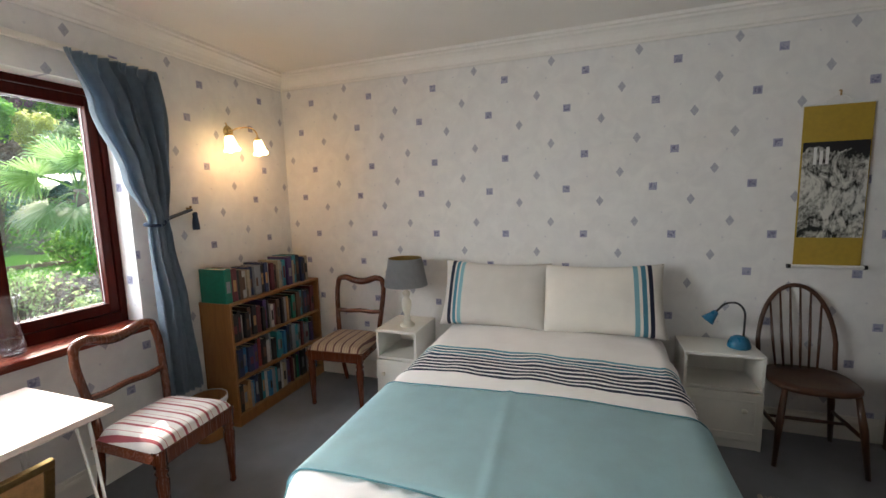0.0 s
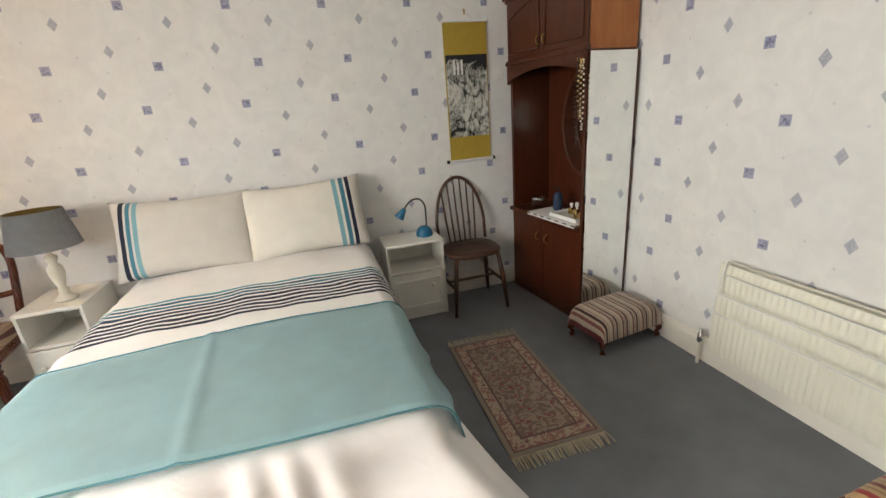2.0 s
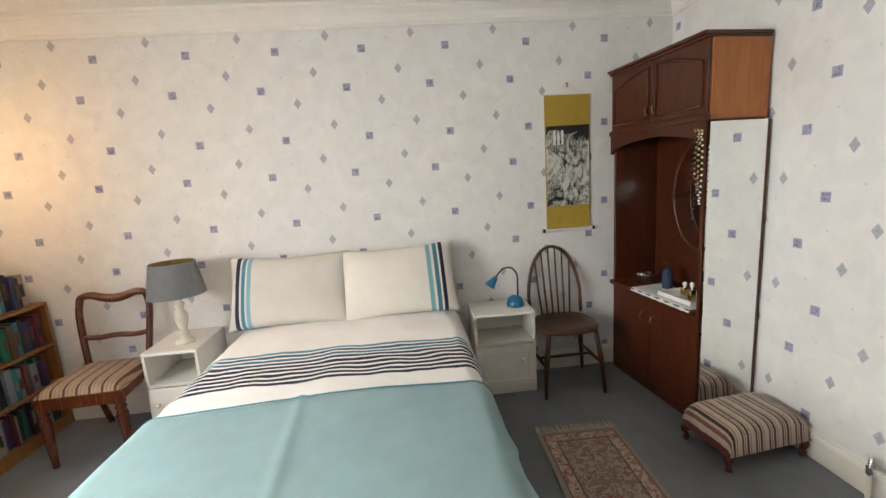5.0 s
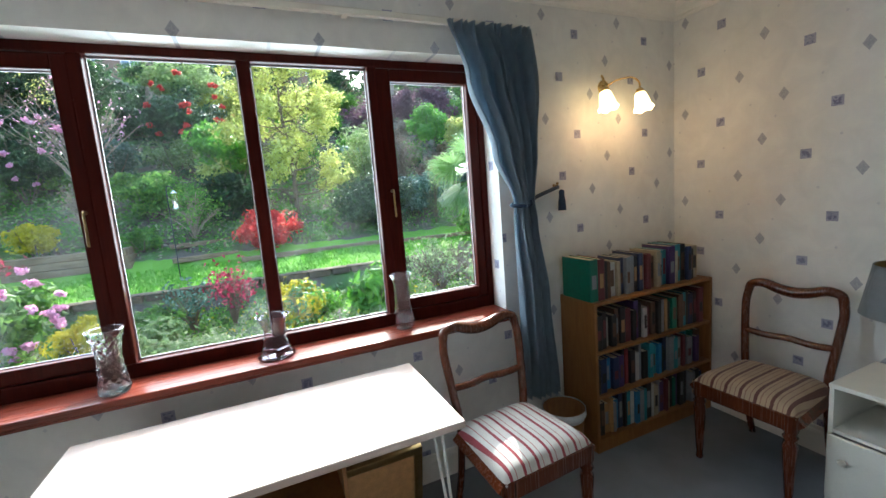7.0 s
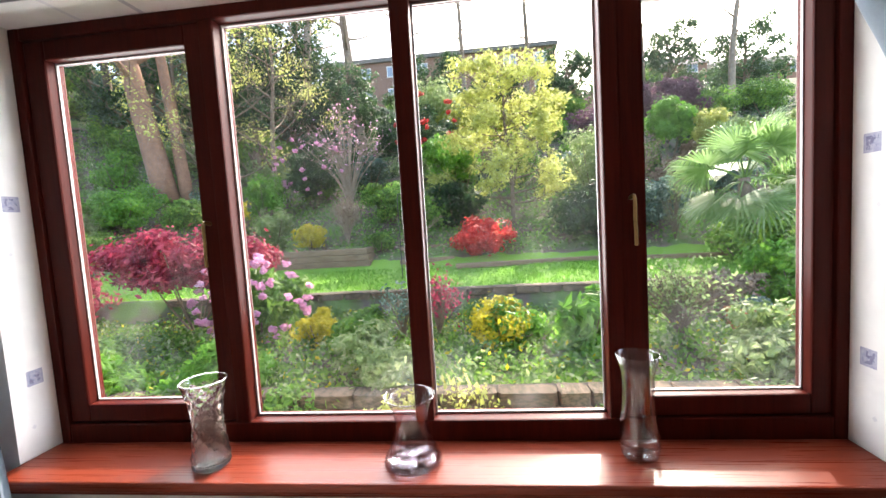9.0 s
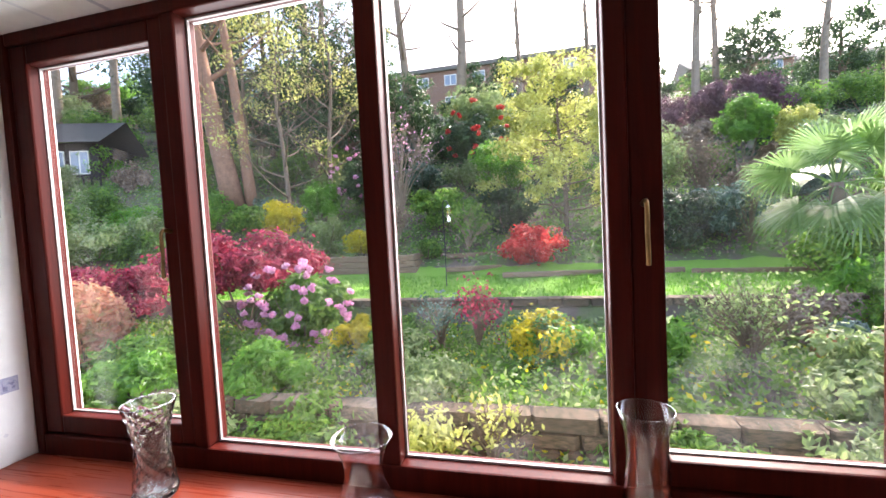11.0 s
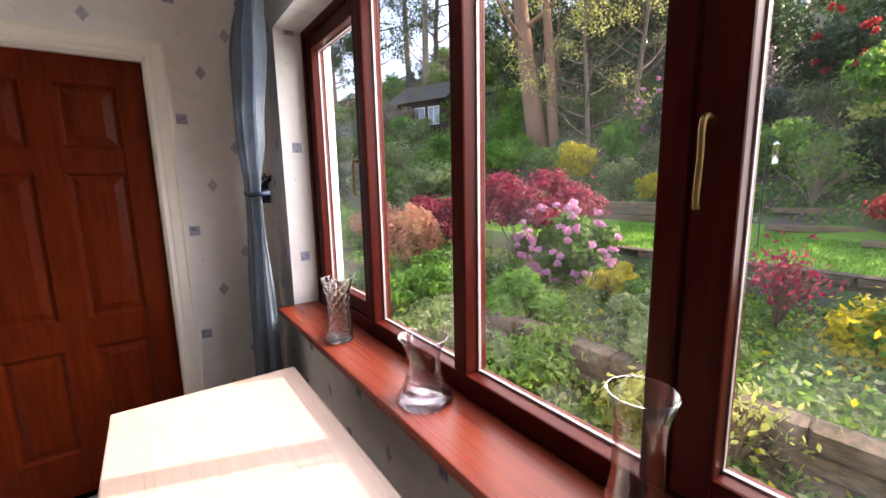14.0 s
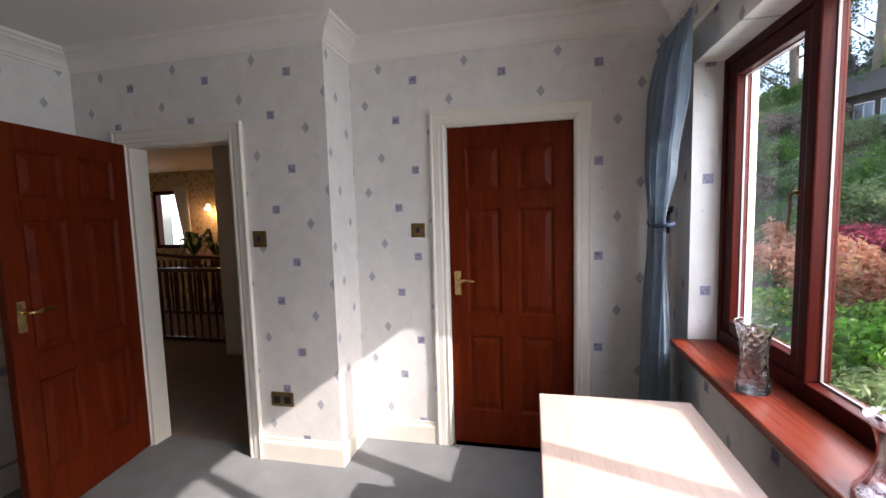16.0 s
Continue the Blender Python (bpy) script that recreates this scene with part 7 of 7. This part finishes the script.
def tree(x, y, height, spread, kind, label, trunk=0.16, n=5000, size=0.08, crown_low=0.35, lean=(0, 0), bark="bark", leaves=True, crowns=7, twigs=4, droopy=0.0, fill=0.42):
    z0 = ground_z(x, y) - 0.05
    t = thing("tree", pose(x, y, z0), label, "tree", "trees on the bank")
    rr = random.Random(int(abs(x * 97 + y * 31)))
    bm = bmesh.new()
    tip = Vector((lean[0], lean[1], height))
    path = [Vector((0, 0, 0)), tip * 0.35 + Vector((rr.uniform(-.15, .15), rr.uniform(-.15, .15), 0)), tip * 0.7 + Vector((rr.uniform(-.25, .25), rr.uniform(-.25, .25), 0)), tip]
    limbs(path, trunk, trunk * 0.2, bm, 10)
    heads = []
    for k in range(crowns + 5):
        f = crown_low + (0.95 - crown_low) * k / (crowns + 4)
        b0 = path[0].lerp(path[1], f / 0.35) if f < 0.35 else path[1].lerp(path[2], (f - 0.35) / 0.35) if f < 0.7 else path[2].lerp(path[3], (f - 0.7) / 0.3)
        a = k * 2.4 + rr.uniform(-0.4, 0.4)
        ln = spread * (1.1 - 0.6 * f) * rr.uniform(0.7, 1.2)
        end = b0 + Vector((math.cos(a) * ln, math.sin(a) * ln, ln * rr.uniform(0.35, 0.9) * (1 - droopy)))
        mid = b0.lerp(end, 0.5) + Vector((0, 0, -0.08 * ln))
        limbs([b0, mid, end], trunk * 0.34 * (1 - 0.6 * f) + 0.01, 0.008, bm, 5)
        for q in range(twigs):
            s0 = b0.lerp(end, 0.35 + 0.62 * q / max(1, twigs - 1))
            e2 = s0 + Vector((rr.uniform(-1, 1), rr.uniform(-1, 1), rr.uniform(0.2, 1))) * ln * 0.42
            s1 = s0.lerp(e2, 0.5) + Vector((0, 0, 0.03))
            limbs([s0, s1, e2], 0.014, 0.005, bm, 4)
            if not leaves:
                for _ in range(4):
                    b1 = s0.lerp(e2, rr.uniform(0.3, 1.0))
                    tube([b1, b1 + Vector((rr.uniform(-1, 1), rr.uniform(-1, 1), rr.uniform(0.1, 1))) * ln * 0.26], [0.007, 0.004], 3, bm)
        heads.append(end)
    part("trunk", bm, M[bark], t, "", True)
    if leaves:
        for h in heads:
            leaf_cloud("crown", tuple(h), (spread * fill, spread * fill, spread * fill * 0.8), n // len(heads), size, LEAF[kind], t, lumps=9, shell=0.1, clump=0.38)
    return t


tree(-12.6, 2.3, 4.5, 1.7, "lime", "young tree in lime-yellow spring leaf", 0.07, 15000, 0.05, 0.10, crowns=24, droopy=0.5)
tree(-13.7, -9.0, 13.0, 2.4, "lime", "tall ruddy-barked tree with sparse yellow leaves", 0.38, 1500, 0.055, 0.30, (0.2, -1.7), "bark_red", crowns=12)
tree(-14.0, -8.5, 13.0, 2.0, "lime", "slimmer ruddy trunk with sparse yellow leaves", 0.21, 900, 0.055, 0.4, (0.3, -1.3), "bark_red")
tree(-13.2, -6.4, 7.0, 2.3, "lime", "slim tree with sparse yellow-green leaves", 0.09, 3200, 0.042, 0.18, crowns=12, twigs=6)
tree(-14.4, -5.6, 7.5, 2.2, "lime", "slim tree with sparse yellow-green leaves", 0.10, 2400, 0.042, 0.2, crowns=12, twigs=6)
tree(-16.5, -10.5, 8.0, 2.6, "lime", "slim tree with sparse yellow-green leaves", 0.10, 2600, 0.05, 0.2, crowns=12, twigs=6)
for x, y, h, ln, w in ((-20, -6.5, 13, 0.4, 0.26), (-22, -4.6, 14, -0.8, 0.30), (-23, -2.6, 14, 0.9, 0.34), (-21, -9.5, 13, 0.3, 0.24), (-24, -12, 15, 0.5, 0.3), (-19, -14.0, 14, -0.4, 0.22), (-27, 4.2, 11, 0.6, 0.2), (-26, 9.8, 13, 0.3, 0.24), (-27, 11.2, 13, -0.5, 0.2), (-25, 15.0, 11, 0.5, 0.2), (-17, -18, 13, 0.2, 0.2), (-15.5, -19.5, 13, 0.5, 0.22), (-13.5, -21.5, 13, 0.2, 0.2), (-16.5, -23, 14, -0.3, 0.22), (-11.0, -22.5, 12, 0.4, 0.18), (-12, -26, 12, 0.3, 0.2), (-8.5, -25, 11, -0.3, 0.17), (-28, 0.6, 12, 0.2, 0.2)):
    tree(x, y, h, 2.8, "twig", "tall bare woodland tree", w, 0, 0.06, 0.38, (0, ln), "bark_pale", leaves=False, crowns=9, twigs=5)
for x, y, h, sp in ((-17.5, -12.5, 8, 2.4), (-19, -10.8, 9, 2.6), (-18, -8.2, 5, 2.0), (-20.5, -7.6, 5.5, 2.2), (-19.5, -16, 9, 2.6), (-17, -20.5, 9, 2.6), (-14.5, -23.5, 9, 2.6), (-22, -13.5, 9, 2.6), (-21.5, -5.4, 4.0, 2.0), (-24.0, -1.0, 3.8, 1.8), (-25, 2.6, 2.8, 1.6), (-24, -8.5, 8, 2.6), (-27.5, 7.0, 3.2, 1.8), (-27, 12.5, 4.2, 2.0), (-28, 17.5, 4.0, 2.0), (-11.5, -24, 8, 2.4), (-9.0, -27, 8, 2.4), (-13.5, -30, 9, 2.8), (-22.5, -20, 9, 2.8), (-5.5, -27, 6, 2.4)):
    tree(x, y, h, sp, "dark", "ivy-dark evergreen woodland tree", 0.2, 8000, 0.080, 0.06, crowns=15, fill=0.60)
for k in range(11):
    y = -36 + 5.5 * k
    x = -31 - rt.uniform(0, 4)
    shrub(x, y, ground_z(x, y) + rt.uniform(1.6, 2.8), 3.0, 1.8, "dark" if k % 3 else "green", "dense undergrowth at the top of the bank", 3200, 0.12)
for x, y, tp, kd in ((-6.4, -8.0, 1.2, "coral"), (-8.4, -10.2, 2.0, "green"), (-5.6, -10.0, 1.2, "bright"), (-9.4, -12.6, 3.0, "pale"), (-7.0, -13.5, 2.2, "dark"), (-9.0, -16.5, 3.4, "green"), (-9.5, 6.6, 1.3, "green"), (-8.6, 7.9, 1.3, "bright"), (-9.8, 8.8, 1.9, "green")):
    shrub(x, y, tp, 1.1, 0.8, kd, {"green": "green", "bright": "fresh green", "coral": "coral-tinted", "dark": "dark evergreen", "pale": "pale-leaved"}[kd] + " shrub beside the lawn", 3000, 0.055)

# fan palm
pm = thing("palm", pose(-9.5, 6.6, ground_z(-9.5, 6.6)), "fan palm with spiky green fans", "palm")
part("trunk", limbs([(0, 0, 0), (0.03, 0.02, 0.7), (0, 0, 1.6)], 0.13, 0.10), M["bark"], pm, "", True)
rp = random.Random(8)
for k in range(20):
    a, up = k * 2.4 + rp.uniform(-0.3, 0.3), (-0.55, -0.1, 0.35, 0.75, 1.1)[k % 5]
    ln = rp.uniform(0.6, 0.9)
    d = Vector((math.cos(a) * math.cos(up), math.sin(a) * math.cos(up), math.sin(up)))
    c0 = Vector((0, 0, 1.6)) + d * ln
    side = d.cross(Vector((0, 0, 1))).normalized()
    nrm = side.cross(d)
    roll = rp.uniform(-0.7, 0.7)
    side, nrm = side * math.cos(roll) + nrm * math.sin(roll), nrm * math.cos(roll) - side * math.sin(roll)
    bm = tube(smooth_line([(0, 0, 1.55), tuple(Vector((0, 0, 1.6)) + d * ln * 0.5 + Vector((0, 0, 0.05))), tuple(c0)], 3), 0.013, 5)
    for q in range(34):
        b = radians(-125 + 250 * q / 33)
        dirn = d * math.cos(b) + side * math.sin(b)
        reach = 0.80 * (0.82 + 0.18 * math.cos(b)) * rp.uniform(0.92, 1.06)
        w = dirn.cross(nrm).normalized() * 0.022
        p0, p1, p2 = c0, c0 + dirn * reach * 0.45 - nrm * 0.01, c0 + dirn * reach * 0.8 - Vector((0, 0, 0.05))
        tip = c0 + dirn * reach - Vector((0, 0, 0.16 + rp.uniform(0, 0.10)))
        v = [bm.verts.new(p) for p in (p0, p1 - w, p1 + w, p2 - w * 0.7, p2 + w * 0.7, tip)]
        for f in ((0, 1, 2), (1, 3, 4, 2), (3, 5, 4)):
            bm.faces.new([v[i] for i in f])
    part("fan_leaf", bm, LEAF["palm"], pm)

def cover(name, x0, x1, y0, y1, n, size, high, mat, label):
    """Low plants that cover the ground, too many to count."""
    px, py = gr.uniform(x0, x1, n), gr.uniform(y0, y1, n)
    tall = np.array([0.5 + 0.5 * noise.noise((a * 0.9, b * 0.9, 7.0)) for a, b in zip(px, py)])
    pz = np.array([ground_z(a, b) for a, b in zip(px, py)]) + gr.uniform(0, 1, n) * high * np.maximum(0.1, tall)
    p = np.stack([px, py, pz], 1)
    out = gr.normal(size=(n, 3)) * 0.7 + np.array([0.5, 0, 0.9])
    out /= np.linalg.norm(out, axis=1)[:, None]
    a = np.cross(out, gr.normal(size=(n, 3)))
    a /= np.linalg.norm(a, axis=1)[:, None] + 1e-9
    b = np.cross(out, a)
    s = size * gr.uniform(0.5, 1.4, (n, 1))
    q = np.stack([p - a * s, p + b * s * 0.5, p + a * s, p - b * s * 0.5], 1).reshape(-1, 3)
    me = bpy.data.meshes.new(name)
    me.from_pydata(q.tolist(), [], np.arange(4 * n).reshape(-1, 4).tolist())
    me.materials.append(mat)
    return tagged(new(name, me), label, "ground cover", "", "stuff")


cover("border_plants", -7.65, -4.75, -7, 8, 18000, 0.042, 0.34, LEAF["green"], "mixed low green border plants")
cover("border_plants", -4.5, -2.4, -6, 7, 12000, 0.038, 0.34, LEAF["green"], "mixed low plants beneath the window")
cover("border_plants", -7.6, -3.0, -6, 8, 9000, 0.038, 0.40, LEAF["pale"], "pale-leaved border plants among the green")
cover("border_plants", -7.6, -3.0, -6, 8, 2400, 0.033, 0.42, LEAF["yellow"], "yellow-leaved border plants among the green")
cover("bank_plants", -16.5, -10.6, -22, 16, 15000, 0.05, 0.30, LEAF["green"], "mixed green plants on the bank")
cover("bank_plants", -16.5, -10.6, -22, 16, 8000, 0.05, 0.45, LEAF["pale"], "pale-leaved plants on the bank")
cover("bank_plants", -16.5, -10.6, -22, 16, 7000, 0.045, 0.40, LEAF["twig"], "dry brown leaves and stems on the bank")
cover("bank_plants", -34.0, -15.5, -34, 24, 26000, 0.10, 0.5, LEAF["dark"], "dark woodland undergrowth on the bank")
cover("bank_plants", -16.0, -10.8, -24, 16, 9000, 0.045, 0.38, LEAF["bright"], "fresh green plants on the bank")
cover("bank_plants", -11.0, -3.0, -30, -7.5, 16000, 0.06, 0.4, LEAF["green"], "mixed green plants beyond the lawn")
# grass blades on the lawn, joined
n = 16000
gx, gy = gr.uniform(-10.25, -7.95, n), gr.uniform(-7.5, 9, n)
gz = np.array([ground_z(a, b) for a, b in zip(gx, gy)])
ang, hh = gr.uniform(0, 6.28, n), gr.uniform(0.03, 0.07, n)
q = np.stack([np.stack([gx - 0.012 * np.cos(ang), gy - 0.012 * np.sin(ang), gz - 0.01], 1), np.stack([gx + 0.012 * np.cos(ang), gy + 0.012 * np.sin(ang), gz - 0.01], 1), np.stack([gx + 0.02 * np.sin(ang), gy + 0.02 * np.cos(ang), gz + hh], 1)], 1).reshape(-1, 3)
me = bpy.data.meshes.new("grass")
me.from_pydata(q.tolist(), [], np.arange(3 * n).reshape(-1, 3).tolist())
me.materials.append(LEAF["bright"])
tagged(new("grass", me), "short bright green lawn grass", "grass", "", "stuff")


# walls of rough stone, a sleeper bed
def stone_mat():
    m = bpy.data.materials.new("weathered_sandstone")
    nt, bs = nodes_of(m)
    oi = nt.nodes.new("ShaderNodeObjectInfo")
    vec = place_coord(nt)
    a, b = noise_fac(nt, vec, 6, 5, 0.65), noise_fac(nt, vec, 60, 3)
    c = mix(nt, oi.outputs["Random"], (0.11, 0.075, 0.048), (0.24, 0.17, 0.11))
    c = mix(nt, ramp(nt, a, 0.42, 0.60, 0, 0.75), c, (0.05, 0.055, 0.03))
    nt.links.new(c, bs.inputs["Base Color"])
    bs.inputs["Roughness"].default_value = 0.95
    bump(nt, bs, b, 0.8, 0.01)
    return m


M["stone"] = stone_mat()
M["mortar"] = plain("dark_earth_joint", (0.06, 0.05, 0.04), 1.0, vary=0.3)
rs = random.Random(5)
blocks = []
for v in range(5):
    bm = bmesh.new()
    box(bm, -0.11, 0.11, -0.5, 0.5, 0, 1, bevel=0.05)
    for vert in bm.verts:
        vert.co += Vector((rs.uniform(-0.02, 0.02), rs.uniform(-0.02, 0.02), rs.uniform(-0.04, 0.04)))
    me = bpy.data.meshes.new("stone")
    bm.to_mesh(me)
    bm.free()
    me.materials.append(M["stone"])
    blocks.append(me)


def stone_wall(name, x, y0, y1, z0, z1, course, label, long):
    w = structure(name, boxes((x - 0.14, x + 0.05, y0, y1, z0 - 0.2, z1 - 0.03)), M["mortar"], label, "garden wall")
    z = z0
    while z < z1 - 0.01:
        h = min(course * rs.uniform(0.8, 1.2), z1 - z)
        y = y0
        while y < y1:
            ln = min(rs.uniform(0.6, 1.3) * long, y1 - y + 0.05)
            o = new("stone", rs.choice(blocks))
            o.parent = w
            o.matrix_basis = Matrix.LocRotScale((x + rs.uniform(-0.015, 0.02), y + ln / 2, z), Euler((0, 0, rs.uniform(-0.03, 0.03))), (1, ln - 0.015, h - 0.012))
            y += ln
        z += h
    return w


stone_wall("retaining_wall", -7.80, -4.4, 7.0, -0.12, 0.27, 0.135, "weathered sandstone wall holding up the lawn", 0.42)
stone_wall("low_garden_wall", -4.60, -3.4, 5.2, -0.60, -0.16, 0.15, "low rough stone wall below the borders", 0.46)
M["sleeper"] = wood("weathered_sleeper_timber", (0.13, 0.085, 0.05), (0.30, 0.21, 0.13), 0.9, (0, 1, 0), 9, 0.0, 0.8)
sb = thing("sleeper_bed", pose(-10.45, -2.8, 0.42), "raised bed edged with weathered timber sleepers", "raised bed")
for k in range(3):
    part("sleeper", boxes((-0.10 + 0.008 * k, 0.10 - 0.004 * k, -2.4, 1.52 - 0.03 * k, 0.005 + 0.145 * k, 0.145 + 0.145 * k), bevel=0.012), M["sleeper"], sb)
    part("sleeper", boxes((-1.7, -0.11, 1.32, 1.52 - 0.03 * k, 0.005 + 0.145 * k, 0.145 + 0.145 * k), bevel=0.012), M["sleeper"], sb)
for x, y, ln, turn in ((-9.95, 2.6, 3.6, 4), (-9.9, 5.6, 2.2, -5), (-10.4, 0.1, 1.3, 14), (-11.1, -0.05, 1.3, 18)):
    te = thing("timber_edging", pose(x, y, ground_z(x, y) - 0.02, 0, 0, turn), "weathered timber edging beside the lawn", "edging", "lawn edgings")
    part("timber_board", boxes((-0.05, 0.05, -ln / 2, ln / 2, 0.0, 0.11), bevel=0.012), M["sleeper"], te)
pt = thing("terracotta_trough", pose(-6.4, 4.95, ground_z(-6.4, 4.95)), "terracotta trough with trailing plants", "planter")
part("trough", boxes((-0.18, 0.18, -0.30, 0.30, 0.0, 0.26), (-0.20, 0.20, -0.32, 0.32, 0.22, 0.28), bevel=0.015, seg=2), M["terra"], pt)
leaf_cloud("foliage", (0, 0, 0.34), (0.2, 0.34, 0.12), 500, 0.035, LEAF["blue"], pt)
fd = thing("bird_feeder", pose(-9.0, -0.23, ground_z(-9, -0.23)), "bird feeder hanging on a thin black pole", "bird feeder")
part("pole", tube(smooth_line([(0, 0, 0), (0, 0, 1.0), (0, 0.0, 1.65), (0, 0.06, 1.72), (0, 0.11, 1.66)]), 0.009, 6), M["black"], fd, "", True)
part("feeder_tube", lathe([(0.0, 1.26), (0.055, 1.26), (0.045, 1.29), (0.045, 1.55), (0.06, 1.56), (0.0, 1.62)], 14, close=False), M["steel"], fd, "", True, m=pose(0, 0.11, 0.03))


# summer house and the far houses
M["tar"] = plain("dark_stained_boards", (0.035, 0.027, 0.022), 0.8, vary=0.3, scale=12, bumps=0.5)
M["felt"] = plain("grey_roof_felt", (0.17, 0.155, 0.13), 0.95, vary=0.2, scale=8, bumps=0.6)
M["glass_far"] = plain("far_window_glass", (0.24, 0.28, 0.34), 0.12, vary=0.3, scale=2)
M["brick_far"] = plain("far_brick", (0.27, 0.155, 0.11), 0.9, vary=0.15, scale=3, bumps=0.4)
sh = thing("summer_house", pose(-13.2, -15.4, 3.80, 0, 0, 22) @ Matrix.Scale(0.92, 4), "dark timber summer house with a felt roof", "summer house")
part("wall", boxes((-1.2, 1.2, -1.5, 1.5, -3.2, 1.45)), M["tar"], sh)
bm = bmesh.new()
v = [bm.verts.new(p) for p in ((1.75, -1.9, 1.38), (1.75, 1.9, 1.38), (-0.1, -1.9, 2.55), (-0.1, 1.9, 2.55), (-1.7, -1.9, 1.38), (-1.7, 1.9, 1.38))]
bm.faces.new((v[0], v[1], v[3], v[2]))
bm.faces.new((v[2], v[3], v[5], v[4]))
bmesh.ops.solidify(bm, geom=bm.faces, thickness=0.09)
part("roof", bm, M["felt"], sh)
for y in (-0.85, 0.0, 0.85):
    w = part("window", boxes((1.2, 1.24, y - 0.33, y + 0.33, 0.25, 1.15)), M["white"], sh, "white-framed window")
    for a in (-0.16, 0.16):
        part("pane", boxes((1.24, 1.25, y + a - 0.13, y + a + 0.13, 0.30, 1.10)), M["glass_far"], w)
part("deck_rail", boxes((1.7, 1.76, -1.8, 1.8, 0.1, 0.16), (1.7, 1.76, -1.8, 1.8, -0.5, -0.44), *[(1.7, 1.75, -1.8 + 0.3 * k, -1.75 + 0.3 * k, -3.2, 0.1) for k in range(13)]), M["tar"], sh)


def house(x, y, z, w, d, h, label, rows, cols, pitched):
    t = thing("house", pose(x, y, z), label, "house", "houses beyond the bank")
    part("wall", boxes((-d, 0, -w / 2, w / 2, -6, h)), M["brick_far"], t)
    if pitched:
        bm = bmesh.new()
        v = [bm.verts.new(p) for p in ((0.4, -w / 2 - 0.3, h), (0.4, w / 2 + 0.3, h), (-d / 2, w / 2 + 0.3, h + 2.4), (-d / 2, -w / 2 - 0.3, h + 2.4), (-d - 0.4, -w / 2 - 0.3, h), (-d - 0.4, w / 2 + 0.3, h))]
        for q in ((0, 1, 2, 3), (3, 2, 5, 4)):
            bm.faces.new([v[i] for i in q])
        for q in ((0, 3, 4), (1, 5, 2)):
            bm.faces.new([v[i] for i in q])
        part("roof", bm, M["felt"], t)
    else:
        part("roof", boxes((-d - 0.3, 0.3, -w / 2 - 0.3, w / 2 + 0.3, h, h + 0.45)), M["felt"], t)
    for r in range(rows):
        for c in range(cols):
            yy, zz = -w / 2 + w * (c + 0.5) / cols, 0.5 + 2.4 * r
            f = part("window", boxes((0.0, 0.06, yy - 0.7, yy + 0.7, zz, zz + 1.2)), M["white"], t, "white-framed window")
            for a in (-0.34, 0.34):
                part("pane", boxes((0.06, 0.08, yy + a - 0.28, yy + a + 0.28, zz + 0.1, zz + 1.1)), M["glass_far"], f)
    return t


house(-48, -3, 14.6, 26, 8, 4.6, "long flat-roofed brick building above the trees", 2, 8, False)
house(-60, 26, 15.5, 11, 8, 4.0, "pitched-roof brick house on the hill", 2, 3, True)
house(-62, 40, 15.0, 11, 8, 4.0, "pitched-roof brick house on the hill", 2, 3, True)
